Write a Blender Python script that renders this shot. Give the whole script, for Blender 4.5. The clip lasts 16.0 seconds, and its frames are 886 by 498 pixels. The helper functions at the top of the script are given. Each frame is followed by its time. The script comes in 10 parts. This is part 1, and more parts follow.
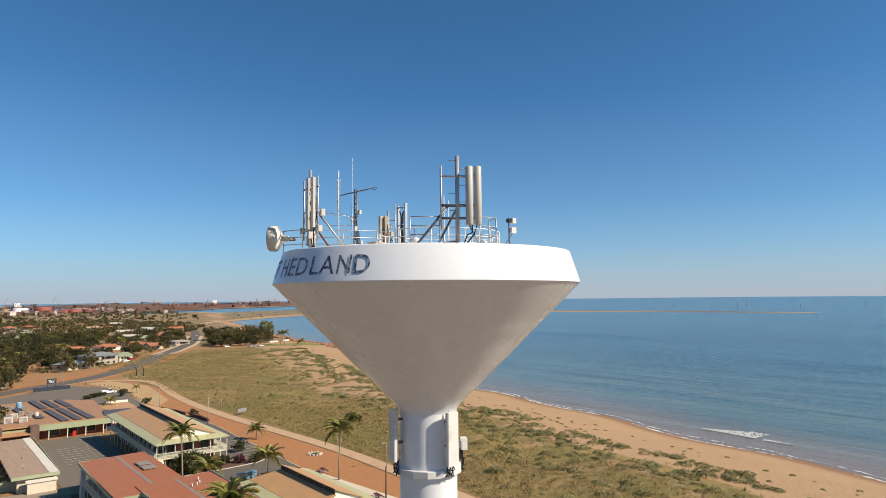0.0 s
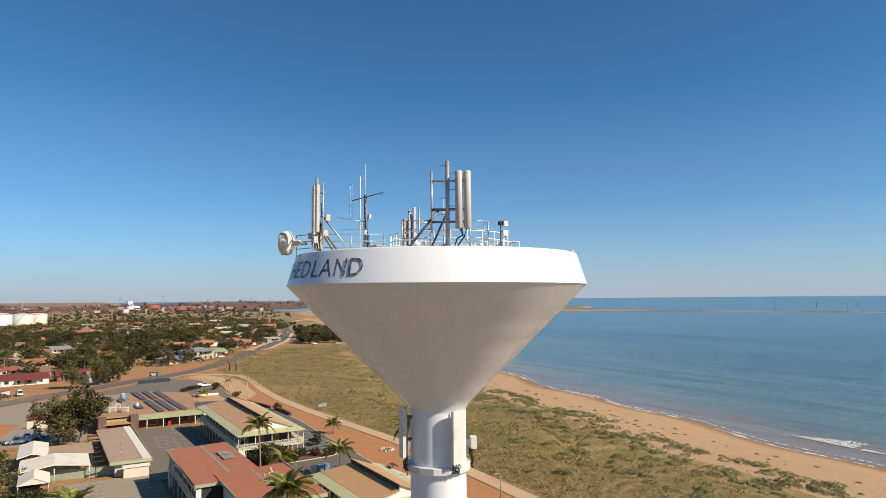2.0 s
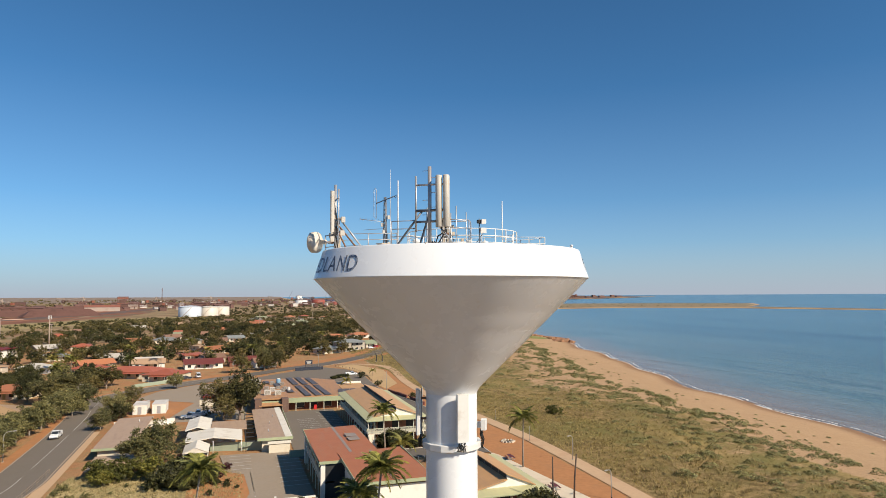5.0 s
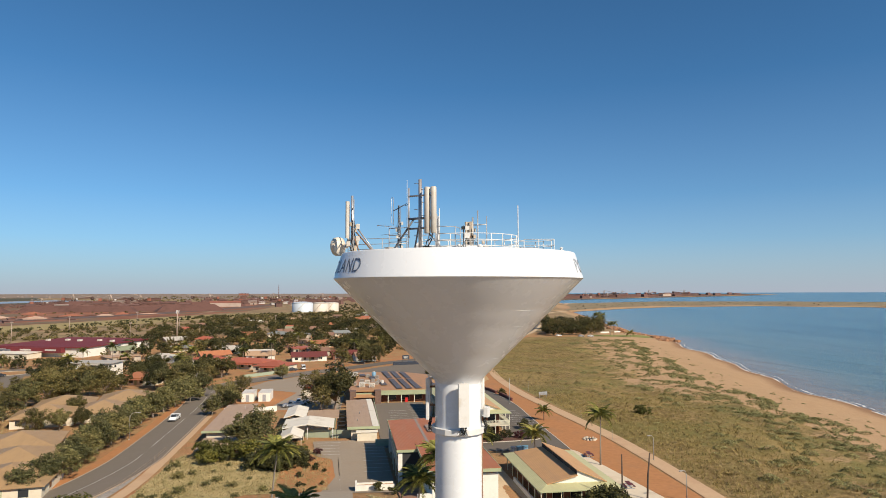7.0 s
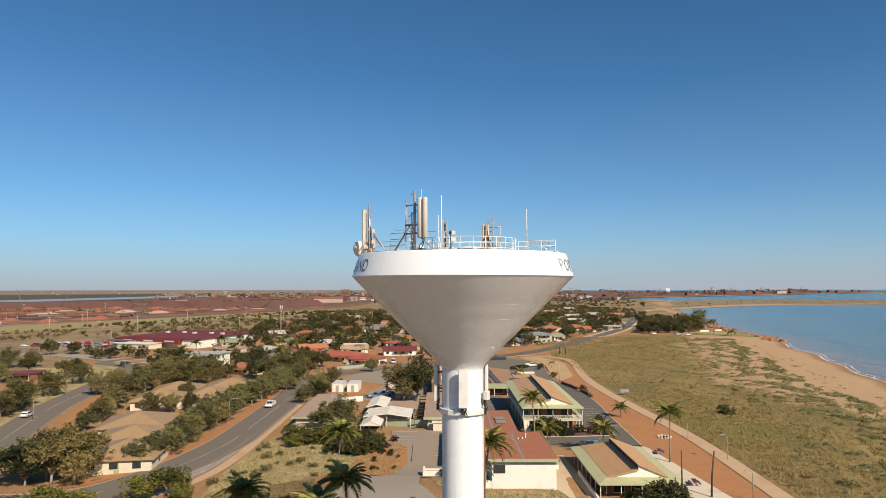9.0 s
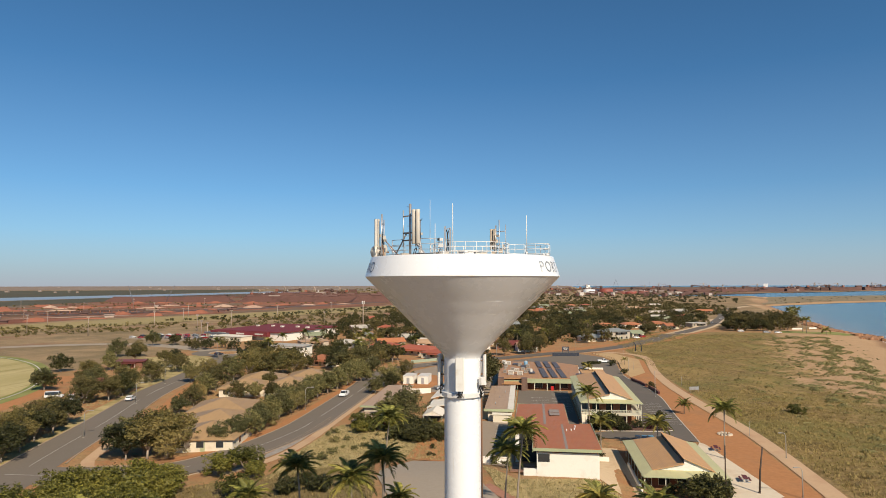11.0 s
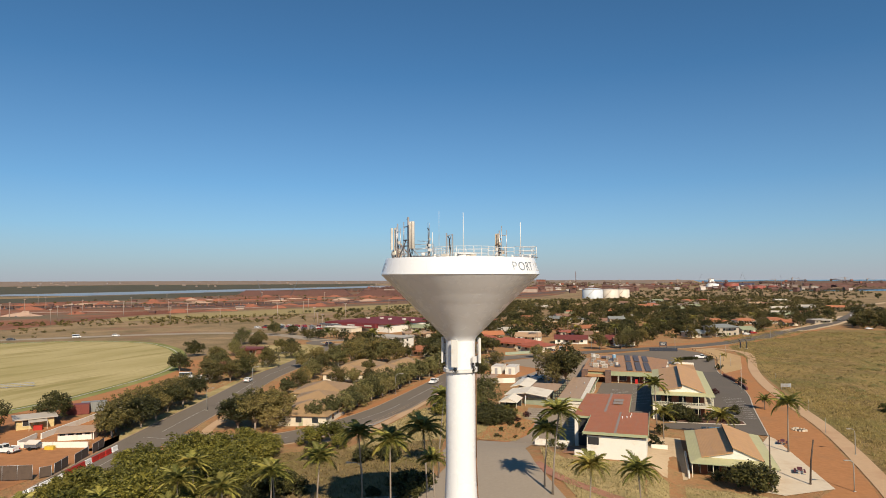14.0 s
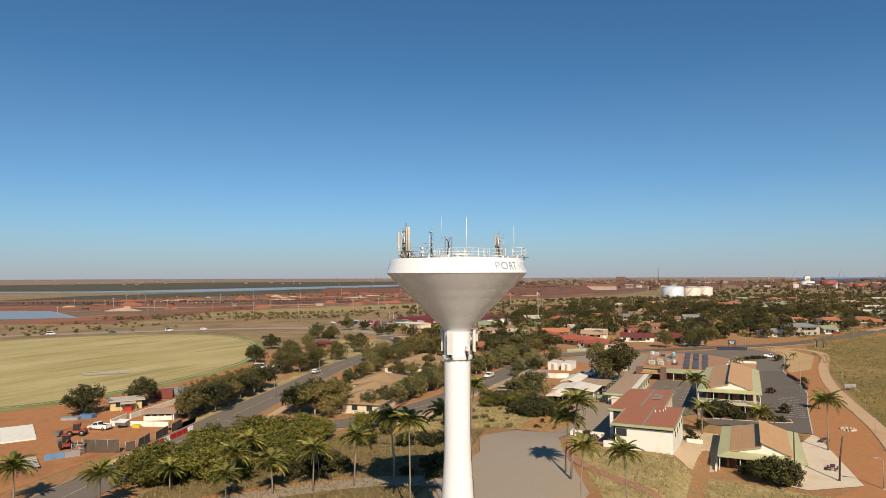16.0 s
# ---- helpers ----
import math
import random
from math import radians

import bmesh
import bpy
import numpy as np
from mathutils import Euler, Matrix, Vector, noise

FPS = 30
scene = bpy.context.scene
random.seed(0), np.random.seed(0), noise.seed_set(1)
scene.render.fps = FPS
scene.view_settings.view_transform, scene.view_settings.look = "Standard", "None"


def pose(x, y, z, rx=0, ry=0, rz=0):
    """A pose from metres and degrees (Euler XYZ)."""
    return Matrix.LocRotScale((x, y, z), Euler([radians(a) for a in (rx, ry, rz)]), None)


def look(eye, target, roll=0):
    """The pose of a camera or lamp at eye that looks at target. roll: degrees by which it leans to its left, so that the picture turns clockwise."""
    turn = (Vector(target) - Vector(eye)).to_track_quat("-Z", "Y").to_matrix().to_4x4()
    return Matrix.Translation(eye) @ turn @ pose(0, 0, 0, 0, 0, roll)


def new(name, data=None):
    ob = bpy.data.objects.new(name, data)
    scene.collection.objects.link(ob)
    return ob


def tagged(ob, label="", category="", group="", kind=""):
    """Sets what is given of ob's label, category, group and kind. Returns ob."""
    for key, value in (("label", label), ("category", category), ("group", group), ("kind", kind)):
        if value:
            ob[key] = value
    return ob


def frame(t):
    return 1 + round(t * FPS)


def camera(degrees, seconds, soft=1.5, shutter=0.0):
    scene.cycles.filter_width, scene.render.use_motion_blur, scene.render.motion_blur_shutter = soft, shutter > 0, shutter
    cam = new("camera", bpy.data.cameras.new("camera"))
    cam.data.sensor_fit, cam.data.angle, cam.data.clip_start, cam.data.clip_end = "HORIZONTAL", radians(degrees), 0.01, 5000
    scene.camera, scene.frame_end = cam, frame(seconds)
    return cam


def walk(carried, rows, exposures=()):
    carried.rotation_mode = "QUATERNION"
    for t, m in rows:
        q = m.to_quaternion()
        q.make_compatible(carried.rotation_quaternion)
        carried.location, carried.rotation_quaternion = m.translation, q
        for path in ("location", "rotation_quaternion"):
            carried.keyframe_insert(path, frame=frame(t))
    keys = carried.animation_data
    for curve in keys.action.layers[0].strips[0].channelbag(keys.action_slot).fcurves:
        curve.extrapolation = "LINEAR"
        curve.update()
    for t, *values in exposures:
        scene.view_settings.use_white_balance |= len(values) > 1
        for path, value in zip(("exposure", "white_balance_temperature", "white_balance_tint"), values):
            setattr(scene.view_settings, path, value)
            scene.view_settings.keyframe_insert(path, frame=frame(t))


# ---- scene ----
cam = camera(68.88, 16.0, soft=0.7)
ROWS = [
    (0.0, -1.276, 0.860, 32.461, -38.485, 4.323, 0.534),
    (0.5, -0.644, 0.290, 32.467, -36.753, 4.337, 0.530),
    (1.0, 0.001, -0.383, 32.492, -34.886, 4.336, 0.531),
    (1.5, 0.682, -1.096, 32.534, -32.932, 4.318, 0.515),
    (2.0, 1.409, -1.827, 32.544, -30.895, 4.285, 0.490),
    (2.5, 2.181, -2.605, 32.497, -28.817, 4.257, 0.467),
    (3.0, 3.031, -3.392, 32.486, -26.621, 4.244, 0.432),
    (3.5, 3.878, -4.268, 32.427, -24.400, 4.172, 0.386),
    (6.0, 8.922, -9.546, 32.328, -12.815, 3.954, 0.210),
    (6.5, 10.093, -10.707, 32.369, -10.478, 3.919, 0.178),
    (7.0, 11.306, -11.909, 32.397, -8.218, 3.764, 0.147),
    (7.5, 12.582, -13.196, 32.398, -5.985, 3.719, 0.120),
    (8.0, 13.928, -14.436, 32.319, -3.769, 3.633, 0.114),
    (8.5, 15.286, -15.747, 32.321, -1.616, 3.596, 0.099),
    (9.0, 16.699, -17.153, 32.372, 0.442, 3.487, 0.086),
    (9.5, 18.164, -18.476, 32.475, 2.404, 3.407, 0.091),
    (10.0, 19.701, -19.905, 32.539, 4.313, 3.299, 0.086),
    (12.5, 28.435, -27.064, 32.653, 13.044, 2.834, 0.169),
    (13.0, 30.427, -28.623, 32.699, 14.736, 2.758, 0.154),
    (13.5, 32.506, -30.073, 32.701, 16.417, 2.723, 0.160),
    (14.0, 34.698, -31.383, 32.738, 18.081, 2.635, 0.185),
    (14.5, 37.010, -32.693, 32.714, 19.735, 2.604, 0.186),
    (15.0, 39.487, -33.890, 32.778, 21.440, 2.515, 0.184),
    (15.5, 42.121, -34.917, 32.789, 23.226, 2.477, 0.200),
    (16.0, 44.946, -35.732, 32.780, 25.103, 2.430, 0.237),
]
walk(cam, [(t, pose(x, y, z, 90 + pitch, roll, yaw)) for t, x, y, z, yaw, pitch, roll in ROWS],
     exposures=((0.0, 0.40, 6550, 10), (8.0, 0.31, 6700, 10), (16.0, 0.20, 7050, 11)))
from mathutils.geometry import delaunay_2d_cdt

# ---- daylight ----
SUN_FROM = Vector((0.452, -0.652, 0.609)).normalized()      # towards the sun
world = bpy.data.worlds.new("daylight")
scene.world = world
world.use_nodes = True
wn, wl = world.node_tree.nodes, world.node_tree.links
sky = wn.new("ShaderNodeTexSky")
sky.sky_type, sky.sun_disc = 'NISHITA', False
sky.sun_elevation = math.asin(SUN_FROM.z)
sky.sun_rotation = math.atan2(SUN_FROM.x, SUN_FROM.y)
sky.altitude, sky.air_density, sky.dust_density, sky.ozone_density = 10, 0.7, 0.25, 3.5
air = wn.new("ShaderNodeMix")
air.data_type, air.blend_type = 'RGBA', 'MULTIPLY'
air.inputs[0].default_value, air.inputs[7].default_value = 1.0, (0.488, 0.905, 1.045, 1)
wl.new(sky.outputs[0], air.inputs[6])
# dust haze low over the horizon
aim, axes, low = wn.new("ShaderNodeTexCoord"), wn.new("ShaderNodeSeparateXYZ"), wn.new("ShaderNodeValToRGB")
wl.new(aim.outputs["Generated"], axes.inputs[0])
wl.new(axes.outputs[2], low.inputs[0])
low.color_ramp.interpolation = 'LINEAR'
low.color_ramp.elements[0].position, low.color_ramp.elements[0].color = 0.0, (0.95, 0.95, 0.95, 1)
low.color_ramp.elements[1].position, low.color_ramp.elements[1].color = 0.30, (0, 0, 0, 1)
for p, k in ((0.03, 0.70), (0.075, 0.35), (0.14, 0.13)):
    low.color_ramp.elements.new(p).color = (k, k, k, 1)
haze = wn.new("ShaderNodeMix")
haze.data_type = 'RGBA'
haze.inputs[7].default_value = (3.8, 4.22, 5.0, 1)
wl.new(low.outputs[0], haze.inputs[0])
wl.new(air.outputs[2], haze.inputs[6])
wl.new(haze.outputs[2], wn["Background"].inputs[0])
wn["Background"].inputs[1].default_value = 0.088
sun = new("sun", bpy.data.lights.new("sun", 'SUN'))
sun.data.energy, sun.data.angle, sun.data.color = 5.0, radians(0.5), (1.0, 0.885, 0.72)
sun.matrix_world = look(SUN_FROM * 100, (0, 0, 0))


# ---- materials ----
def tint(c, k):
    return (min(c[0] * k, 1), min(c[1] * k, 1), min(c[2] * k, 1), 1)


class Mat:
    """A node material with small helpers."""

    def __init__(self, name, rough=0.7, metal=0.0, spec=0.4):
        self.m = bpy.data.materials.new(name)
        self.m.use_nodes = True
        self.n, self.l = self.m.node_tree.nodes, self.m.node_tree.links
        self.p = self.n["Principled BSDF"]
        self.p.inputs["Roughness"].default_value = rough
        self.p.inputs["Metallic"].default_value = metal
        self.p.inputs["Specular IOR Level"].default_value = spec
        self.geo = self.n.new("ShaderNodeNewGeometry")

    def noise(self, scale, detail=4, rough=0.6, stretch=None, dist=0.0):
        t = self.n.new("ShaderNodeTexNoise")
        t.inputs["Scale"].default_value, t.inputs["Detail"].default_value = scale, detail
        t.inputs["Roughness"].default_value, t.inputs["Distortion"].default_value = rough, dist
        src = self.geo.outputs["Position"]
        if stretch:
            mp = self.n.new("ShaderNodeMapping")
            mp.inputs["Scale"].default_value = stretch[:3]
            if len(stretch) > 3:
                mp.inputs["Rotation"].default_value = (0, 0, radians(stretch[3]))
            self.l.new(src, mp.inputs[0])
            src = mp.outputs[0]
        self.l.new(src, t.inputs["Vector"])
        return t.outputs["Fac"]

    def ramp(self, fac, lo, hi, c0=(0, 0, 0, 1), c1=(1, 1, 1, 1)):
        r = self.n.new("ShaderNodeValToRGB")
        r.color_ramp.elements[0].position, r.color_ramp.elements[1].position = lo, hi
        r.color_ramp.elements[0].color, r.color_ramp.elements[1].color = c0, c1
        self.l.new(fac, r.inputs[0])
        return r.outputs[0]

    def mix(self, fac, a, b, blend='MIX'):
        x = self.n.new("ShaderNodeMix")
        x.data_type, x.blend_type = 'RGBA', blend
        for sock, v in ((x.inputs[0], fac), (x.inputs[6], a), (x.inputs[7], b)):
            if isinstance(v, (int, float)):
                sock.default_value = v
            elif isinstance(v, tuple):
                sock.default_value = v
            else:
                self.l.new(v, sock)
        return x.outputs[2]

    def attr(self, name):
        a = self.n.new("ShaderNodeAttribute")
        a.attribute_name = name
        return a.outputs["Fac"]

    def random(self):
        o = self.n.new("ShaderNodeObjectInfo")
        return o.outputs["Random"]

    def island(self):
        return self.geo.outputs["Random Per Island"]

    def color(self, c):
        self.l.new(c, self.p.inputs["Base Color"])
        return self

    def bump(self, fac, strength=0.3, distance=0.05):
        b = self.n.new("ShaderNodeBump")
        b.inputs["Strength"].default_value, b.inputs["Distance"].default_value = strength, distance
        self.l.new(fac, b.inputs["Height"])
        self.l.new(b.outputs[0], self.p.inputs["Normal"])
        return self

    def roughness(self, fac, lo, hi):
        r = self.n.new("ShaderNodeMapRange")
        r.inputs[3].default_value, r.inputs[4].default_value = lo, hi
        self.l.new(fac, r.inputs[0])
        self.l.new(r.outputs[0], self.p.inputs["Roughness"])
        return self


def surface(name, c, rough=0.7, metal=0.0, grain=6.0, stain=0.35, amount=0.22, dirt=None, bump=0.15, vary=0.0, spec=0.4):
    """Paint, render, sheet and so on: fine grain, broad stains, a little relief; vary: how far objects differ from one another."""
    m = Mat(name, rough, metal, spec)
    a = m.mix(m.noise(grain), tint(c, 1 - amount), tint(c, 1 + amount * 0.6))
    d = dirt or tint(c, 1 - 2 * amount)
    a = m.mix(m.ramp(m.noise(stain, 6, 0.65), 0.52, 0.78), a, d)
    if vary:
        r = m.ramp(m.random(), 0, 1, (1 - vary,) * 3 + (1,), (1 + vary,) * 3 + (1,))
        a = m.mix(1.0, a, r, 'MULTIPLY')
    m.color(a).bump(m.noise(grain * 2), bump, 0.02)
    m.roughness(m.noise(stain * 3), max(rough - 0.12, 0.05), min(rough + 0.12, 1))
    return m.m


def sheet_roof(name, c, dirt, pitch=0.76, along=(1, 0, 0), vary=0.0, rough=0.55):
    """Ribbed steel sheeting, faded in streaks."""
    m = Mat(name, rough)
    a = m.mix(m.noise(0.5, 6, 0.6), tint(c, 0.82), tint(c, 1.12))
    a = m.mix(m.ramp(m.noise(1.2, 5, 0.7, (1.0, 0.12, 1) if along[0] else (0.12, 1.0, 1)), 0.5, 0.8), a, dirt)
    if vary:
        r = m.ramp(m.random(), 0, 1, (1 - vary,) * 3 + (1,), (1 + vary,) * 3 + (1,))
        a = m.mix(1.0, a, r, 'MULTIPLY')
    m.color(a)
    w = m.n.new("ShaderNodeTexWave")
    w.bands_direction = 'X' if along[0] else 'Y'
    w.inputs["Scale"].default_value = 1 / pitch
    m.l.new(m.geo.outputs["Position"], w.inputs[0])
    m.bump(w.outputs["Fac"], 0.16, 0.04)
    return m.m


def leafy(name, dark, light, dry=None, share=0.15, vary=True):
    """Leaves: a hue for each clump, a shade for each tree, thin enough to let some light through."""
    m = Mat(name, 0.6, 0, 0.3)
    a = m.mix(m.island(), dark, light)
    if dry:
        a = m.mix(m.ramp(m.noise(0.09, 4), 0.6 - share, 0.85 - share), a, dry)
    if vary:
        r = m.ramp(m.random(), 0, 1, (0.48, 0.51, 0.48, 1), (1.17, 1.10, 0.98, 1))
        a = m.mix(1.0, a, r, 'MULTIPLY')
    m.color(a)
    t = m.n.new("ShaderNodeBsdfTranslucent")
    m.l.new(a, t.inputs[0])
    s = m.n.new("ShaderNodeMixShader")
    s.inputs[0].default_value = 0.14
    m.l.new(m.p.outputs[0], s.inputs[1])
    m.l.new(t.outputs[0], s.inputs[2])
    m.l.new(s.outputs[0], m.n["Material Output"].inputs[0])
    return m.m


WHITE_PAINT = surface("white_paint", (0.80, 0.79, 0.77, 1), 0.5, grain=1.5, stain=0.25, amount=0.05, dirt=(0.66, 0.63, 0.58, 1), bump=0.05)
WHITE_STEEL = surface("white_steel", (0.64, 0.63, 0.61, 1), 0.45, grain=3, amount=0.08, bump=0.04)
GALV = surface("galvanised_steel", (0.42, 0.43, 0.45, 1), 0.45, 0.55, grain=8, amount=0.15, dirt=(0.32, 0.2, 0.12, 1), bump=0.05)
PANEL_GREY = surface("antenna_grey", (0.50, 0.465, 0.41, 1), 0.5, grain=4, stain=1.2, amount=0.1, dirt=(0.36, 0.25, 0.16, 1), bump=0.04)
PANEL_WHITE = surface("antenna_white", (0.64, 0.63, 0.60, 1), 0.5, grain=4, stain=1.2, amount=0.06, dirt=(0.48, 0.42, 0.35, 1), bump=0.03)
PANEL_TAN = surface("weathered_tan_panel", (0.44, 0.37, 0.29, 1), 0.6, grain=6, stain=1.5, amount=0.2, dirt=(0.24, 0.15, 0.10, 1), bump=0.06)
DISH_WHITE = surface("dish_cream", (0.76, 0.70, 0.60, 1), 0.45, grain=4, amount=0.06, dirt=(0.5, 0.36, 0.22, 1), bump=0.03)
RUST = surface("rusty_steel", (0.22, 0.12, 0.07, 1), 0.8, 0.2, grain=10, amount=0.3, bump=0.2)
BLACK_CABLE = surface("black_cable", (0.02, 0.02, 0.02, 1), 0.5, grain=5, amount=0.2, bump=0.02)
# near-black that holds the shade inside openings; plain dark colour on other parts
DARK_VOID = surface("dark_interior", (0.03, 0.03, 0.032, 1), 0.7, amount=0.3)
ASPHALT = surface("worn_asphalt", (0.175, 0.147, 0.118, 1), 0.9, grain=3.5, stain=0.12, amount=0.2, dirt=(0.18, 0.145, 0.12, 1), bump=0.25, spec=0.2)
ASPHALT_DARK = surface("newer_asphalt", (0.135, 0.116, 0.098, 1), 0.9, grain=2.5, stain=0.1, amount=0.2, dirt=(0.15, 0.125, 0.105, 1), bump=0.25, spec=0.2)
ASPHALT_LOT = surface("car_park_asphalt", (0.305, 0.245, 0.185, 1), 0.9, grain=2.5, stain=0.09, amount=0.2, dirt=(0.29, 0.215, 0.15, 1), bump=0.25, spec=0.2)
LINE = surface("road_marking", (0.50, 0.475, 0.43, 1), 0.7, grain=4, stain=0.8, amount=0.15, dirt=(0.3, 0.29, 0.27, 1))
KERB_DUSTY = surface("dusty_kerb", (0.33, 0.25, 0.18, 1), 0.9, grain=3, amount=0.18, dirt=(0.36, 0.22, 0.13, 1))
KERB = surface("kerb_concrete", (0.46, 0.41, 0.34, 1), 0.85, grain=3, amount=0.14, dirt=(0.4, 0.29, 0.2, 1))
CONCRETE = surface("pale_concrete", (0.52, 0.44, 0.34, 1), 0.85, grain=2, stain=0.12, amount=0.14, dirt=(0.46, 0.31, 0.2, 1), bump=0.2)
PALE_LOT = surface("sun_bleached_asphalt", (0.33, 0.275, 0.215, 1), 0.9, grain=2.0, stain=0.06, amount=0.16, dirt=(0.36, 0.265, 0.18, 1), bump=0.25, spec=0.2)
TERRACE = surface("pale_terrace_paving", (0.62, 0.52, 0.39, 1), 0.9, grain=1.2, stain=0.2, amount=0.12, dirt=(0.50, 0.36, 0.23, 1), bump=0.2)
PATH = surface("footpath_concrete", (0.50, 0.33, 0.195, 1), 0.9, grain=2, stain=0.1, amount=0.15, dirt=(0.4, 0.23, 0.13, 1), bump=0.2)
RED_DIRT = surface("red_dirt", (0.41, 0.19, 0.082, 1), 0.95, grain=1.1, stain=0.09, amount=0.28, dirt=(0.30, 0.165, 0.085, 1), bump=0.35, spec=0.15)
SITE_DIRT = surface("dug_orange_earth", (0.40, 0.185, 0.082, 1), 0.95, grain=0.8, stain=0.12, amount=0.3, dirt=(0.23, 0.115, 0.06, 1), bump=0.5, spec=0.15)
SAND_PALE = surface("pale_sand", (0.54, 0.41, 0.27, 1), 0.95, grain=1.4, stain=0.2, amount=0.18, dirt=(0.42, 0.28, 0.16, 1), bump=0.4, spec=0.15)


def iron_ground():
    """Ore-stained yards: dark red earth, dusty tracks, greyer scrub flats."""
    m = Mat("iron_ore_ground", 0.95, 0, 0.1)
    c = m.mix(m.ramp(m.noise(0.02, 6, 0.65, (1, 0.35, 1, -35)), 0.38, 0.62), (0.19, 0.078, 0.05, 1), (0.29, 0.13, 0.08, 1))
    c = m.mix(m.ramp(m.noise(0.008, 5, 0.7), 0.48, 0.60), c, (0.155, 0.125, 0.085, 1))
    c = m.mix(m.ramp(m.noise(0.035, 5, 0.6, (1, 0.12, 1, -32)), 0.60, 0.70), c, (0.32, 0.21, 0.145, 1))
    m.color(c).bump(m.noise(0.15, 6, 0.7), 0.4, 0.6)
    return m.m


IRON_GROUND = iron_ground()


# ---- mesh helpers ----
class B:
    """A mesh under construction."""

    def __init__(self):
        self.v, self.f, self.s = [], [], []

    def face(self, idx, smooth=False):
        self.f.append(tuple(idx))
        self.s.append(smooth)

    def poly(self, pts, smooth=False):
        k = len(self.v)
        self.v += [tuple(p) for p in pts]
        self.face(range(k, k + len(pts)), smooth)
        return self

    def box(self, x0, y0, z0, x1, y1, z1, m=None, chamfer=0.0):
        k = len(self.v)
        if chamfer:
            c, pts = chamfer, []
            for z in (z0, z1):
                pts += [(x0 + c, y0, z), (x1 - c, y0, z), (x1, y0 + c, z), (x1, y1 - c, z), (x1 - c, y1, z), (x0 + c, y1, z), (x0, y1 - c, z), (x0, y0 + c, z)]
            n = 8
        else:
            pts = [(x0, y0, z0), (x1, y0, z0), (x1, y1, z0), (x0, y1, z0), (x0, y0, z1), (x1, y0, z1), (x1, y1, z1), (x0, y1, z1)]
            n = 4
        if m:
            pts = [tuple(m @ Vector(p)) for p in pts]
        self.v += pts
        self.face([k + i for i in range(n)][::-1])
        self.face([k + n + i for i in range(n)])
        for i in range(n):
            j = (i + 1) % n
            self.face((k + i, k + j, k + n + j, k + n + i))
        return self

    def tube(self, pts, radii, n=8, caps=True, smooth=True):
        """A round bar through points; one radius or one for each point."""
        pts = [Vector(p) for p in pts]
        if not isinstance(radii, (list, tuple)):
            radii = [radii] * len(pts)
        base = len(self.v)
        for i, p in enumerate(pts):
            d = (pts[min(i + 1, len(pts) - 1)] - pts[max(i - 1, 0)]).normalized()
            a = d.cross(Vector((0, 0, 1)) if abs(d.z) < 0.9 else Vector((1, 0, 0))).normalized()
            b = d.cross(a)
            for j in range(n):
                w = 2 * math.pi * j / n
                self.v.append(tuple(p + (a * math.cos(w) + b * math.sin(w)) * radii[i]))
        for i in range(len(pts) - 1):
            for j in range(n):
                q = (j + 1) % n
                self.face((base + i * n + j, base + i * n + q, base + (i + 1) * n + q, base + (i + 1) * n + j), smooth)
        if caps:
            self.face([base + j for j in range(n)][::-1])
            self.face([base + (len(pts) - 1) * n + j for j in range(n)])
        return self

    def lathe(self, prof, n=64, cx=0, cy=0, smooth=True, closed=False):
        """Turned about z from (radius, height) pairs."""
        base = len(self.v)
        for r, z in prof:
            for j in range(n):
                w = 2 * math.pi * j / n
                self.v.append((cx + r * math.cos(w), cy + r * math.sin(w), z))
        rows = len(prof)
        for i in range(rows - 1 + (1 if closed else 0)):
            a, b = i, (i + 1) % rows
            for j in range(n):
                q = (j + 1) % n
                self.face((base + a * n + j, base + a * n + q, base + b * n + q, base + b * n + j), smooth)
        return self

    def mesh(self, name, *mats):
        me = bpy.data.meshes.new(name)
        me.from_pydata(self.v, [], self.f)
        me.polygons.foreach_set("use_smooth", self.s)
        for m in mats:
            me.materials.append(m)
        me.update()
        return me


def part(name, b, material, parent, label=""):
    """One mesh object under a thing or a part."""
    ob = new(name, b.mesh(name, material) if isinstance(b, B) else b)
    ob.parent = parent
    return tagged(ob, label)


def thing(name, label, category, group="", at=None, kind=""):
    ob = new(name)
    ob.empty_display_size = 0.3
    if at is not None:
        ob.matrix_basis = at
    return tagged(ob, label, category, group, kind)


def solid(name, b, material, label, category="", group="", kind="", at=None):
    """A thing that is one mesh."""
    ob = new(name, b.mesh(name, material) if isinstance(b, B) else b)
    if at is not None:
        ob.matrix_basis = at
    return tagged(ob, label, category, group, kind)


# ---- lie of the land ----
SHORE = [(-5000, 150), (-300, 120), (0, 142), (50, 151), (93, 158), (150, 168), (205, 177), (246, 191), (310, 208), (341, 221), (407, 236),
         (430, 246), (447, 254), (470, 257), (500, 255), (560, 264), (625, 280), (800, 325), (1000, 375), (1100, 400), (1300, 470), (1880, 650),
         (1960, 640), (2050, 420), (2300, 300), (5000, 300)]
SHORE_Y, SHORE_X = [a for a, b in SHORE], [b for a, b in SHORE]
SEA = -5.0


def sm(t):
    t = np.clip(t, 0, 1)
    return t * t * (3 - 2 * t)


def shore_x(y):
    return np.interp(y, SHORE_Y, SHORE_X) + 1.5 * np.sin(y * 0.11) + 1.0 * np.sin(y * 0.043 + 1)


def rise(x, y):
    """The far country and sea climb by a few metres towards the edge of sight."""
    d = np.hypot(x, y)
    return 20.0 * np.clip((d - 2400) / 2500, 0, 1.1) ** 1.5


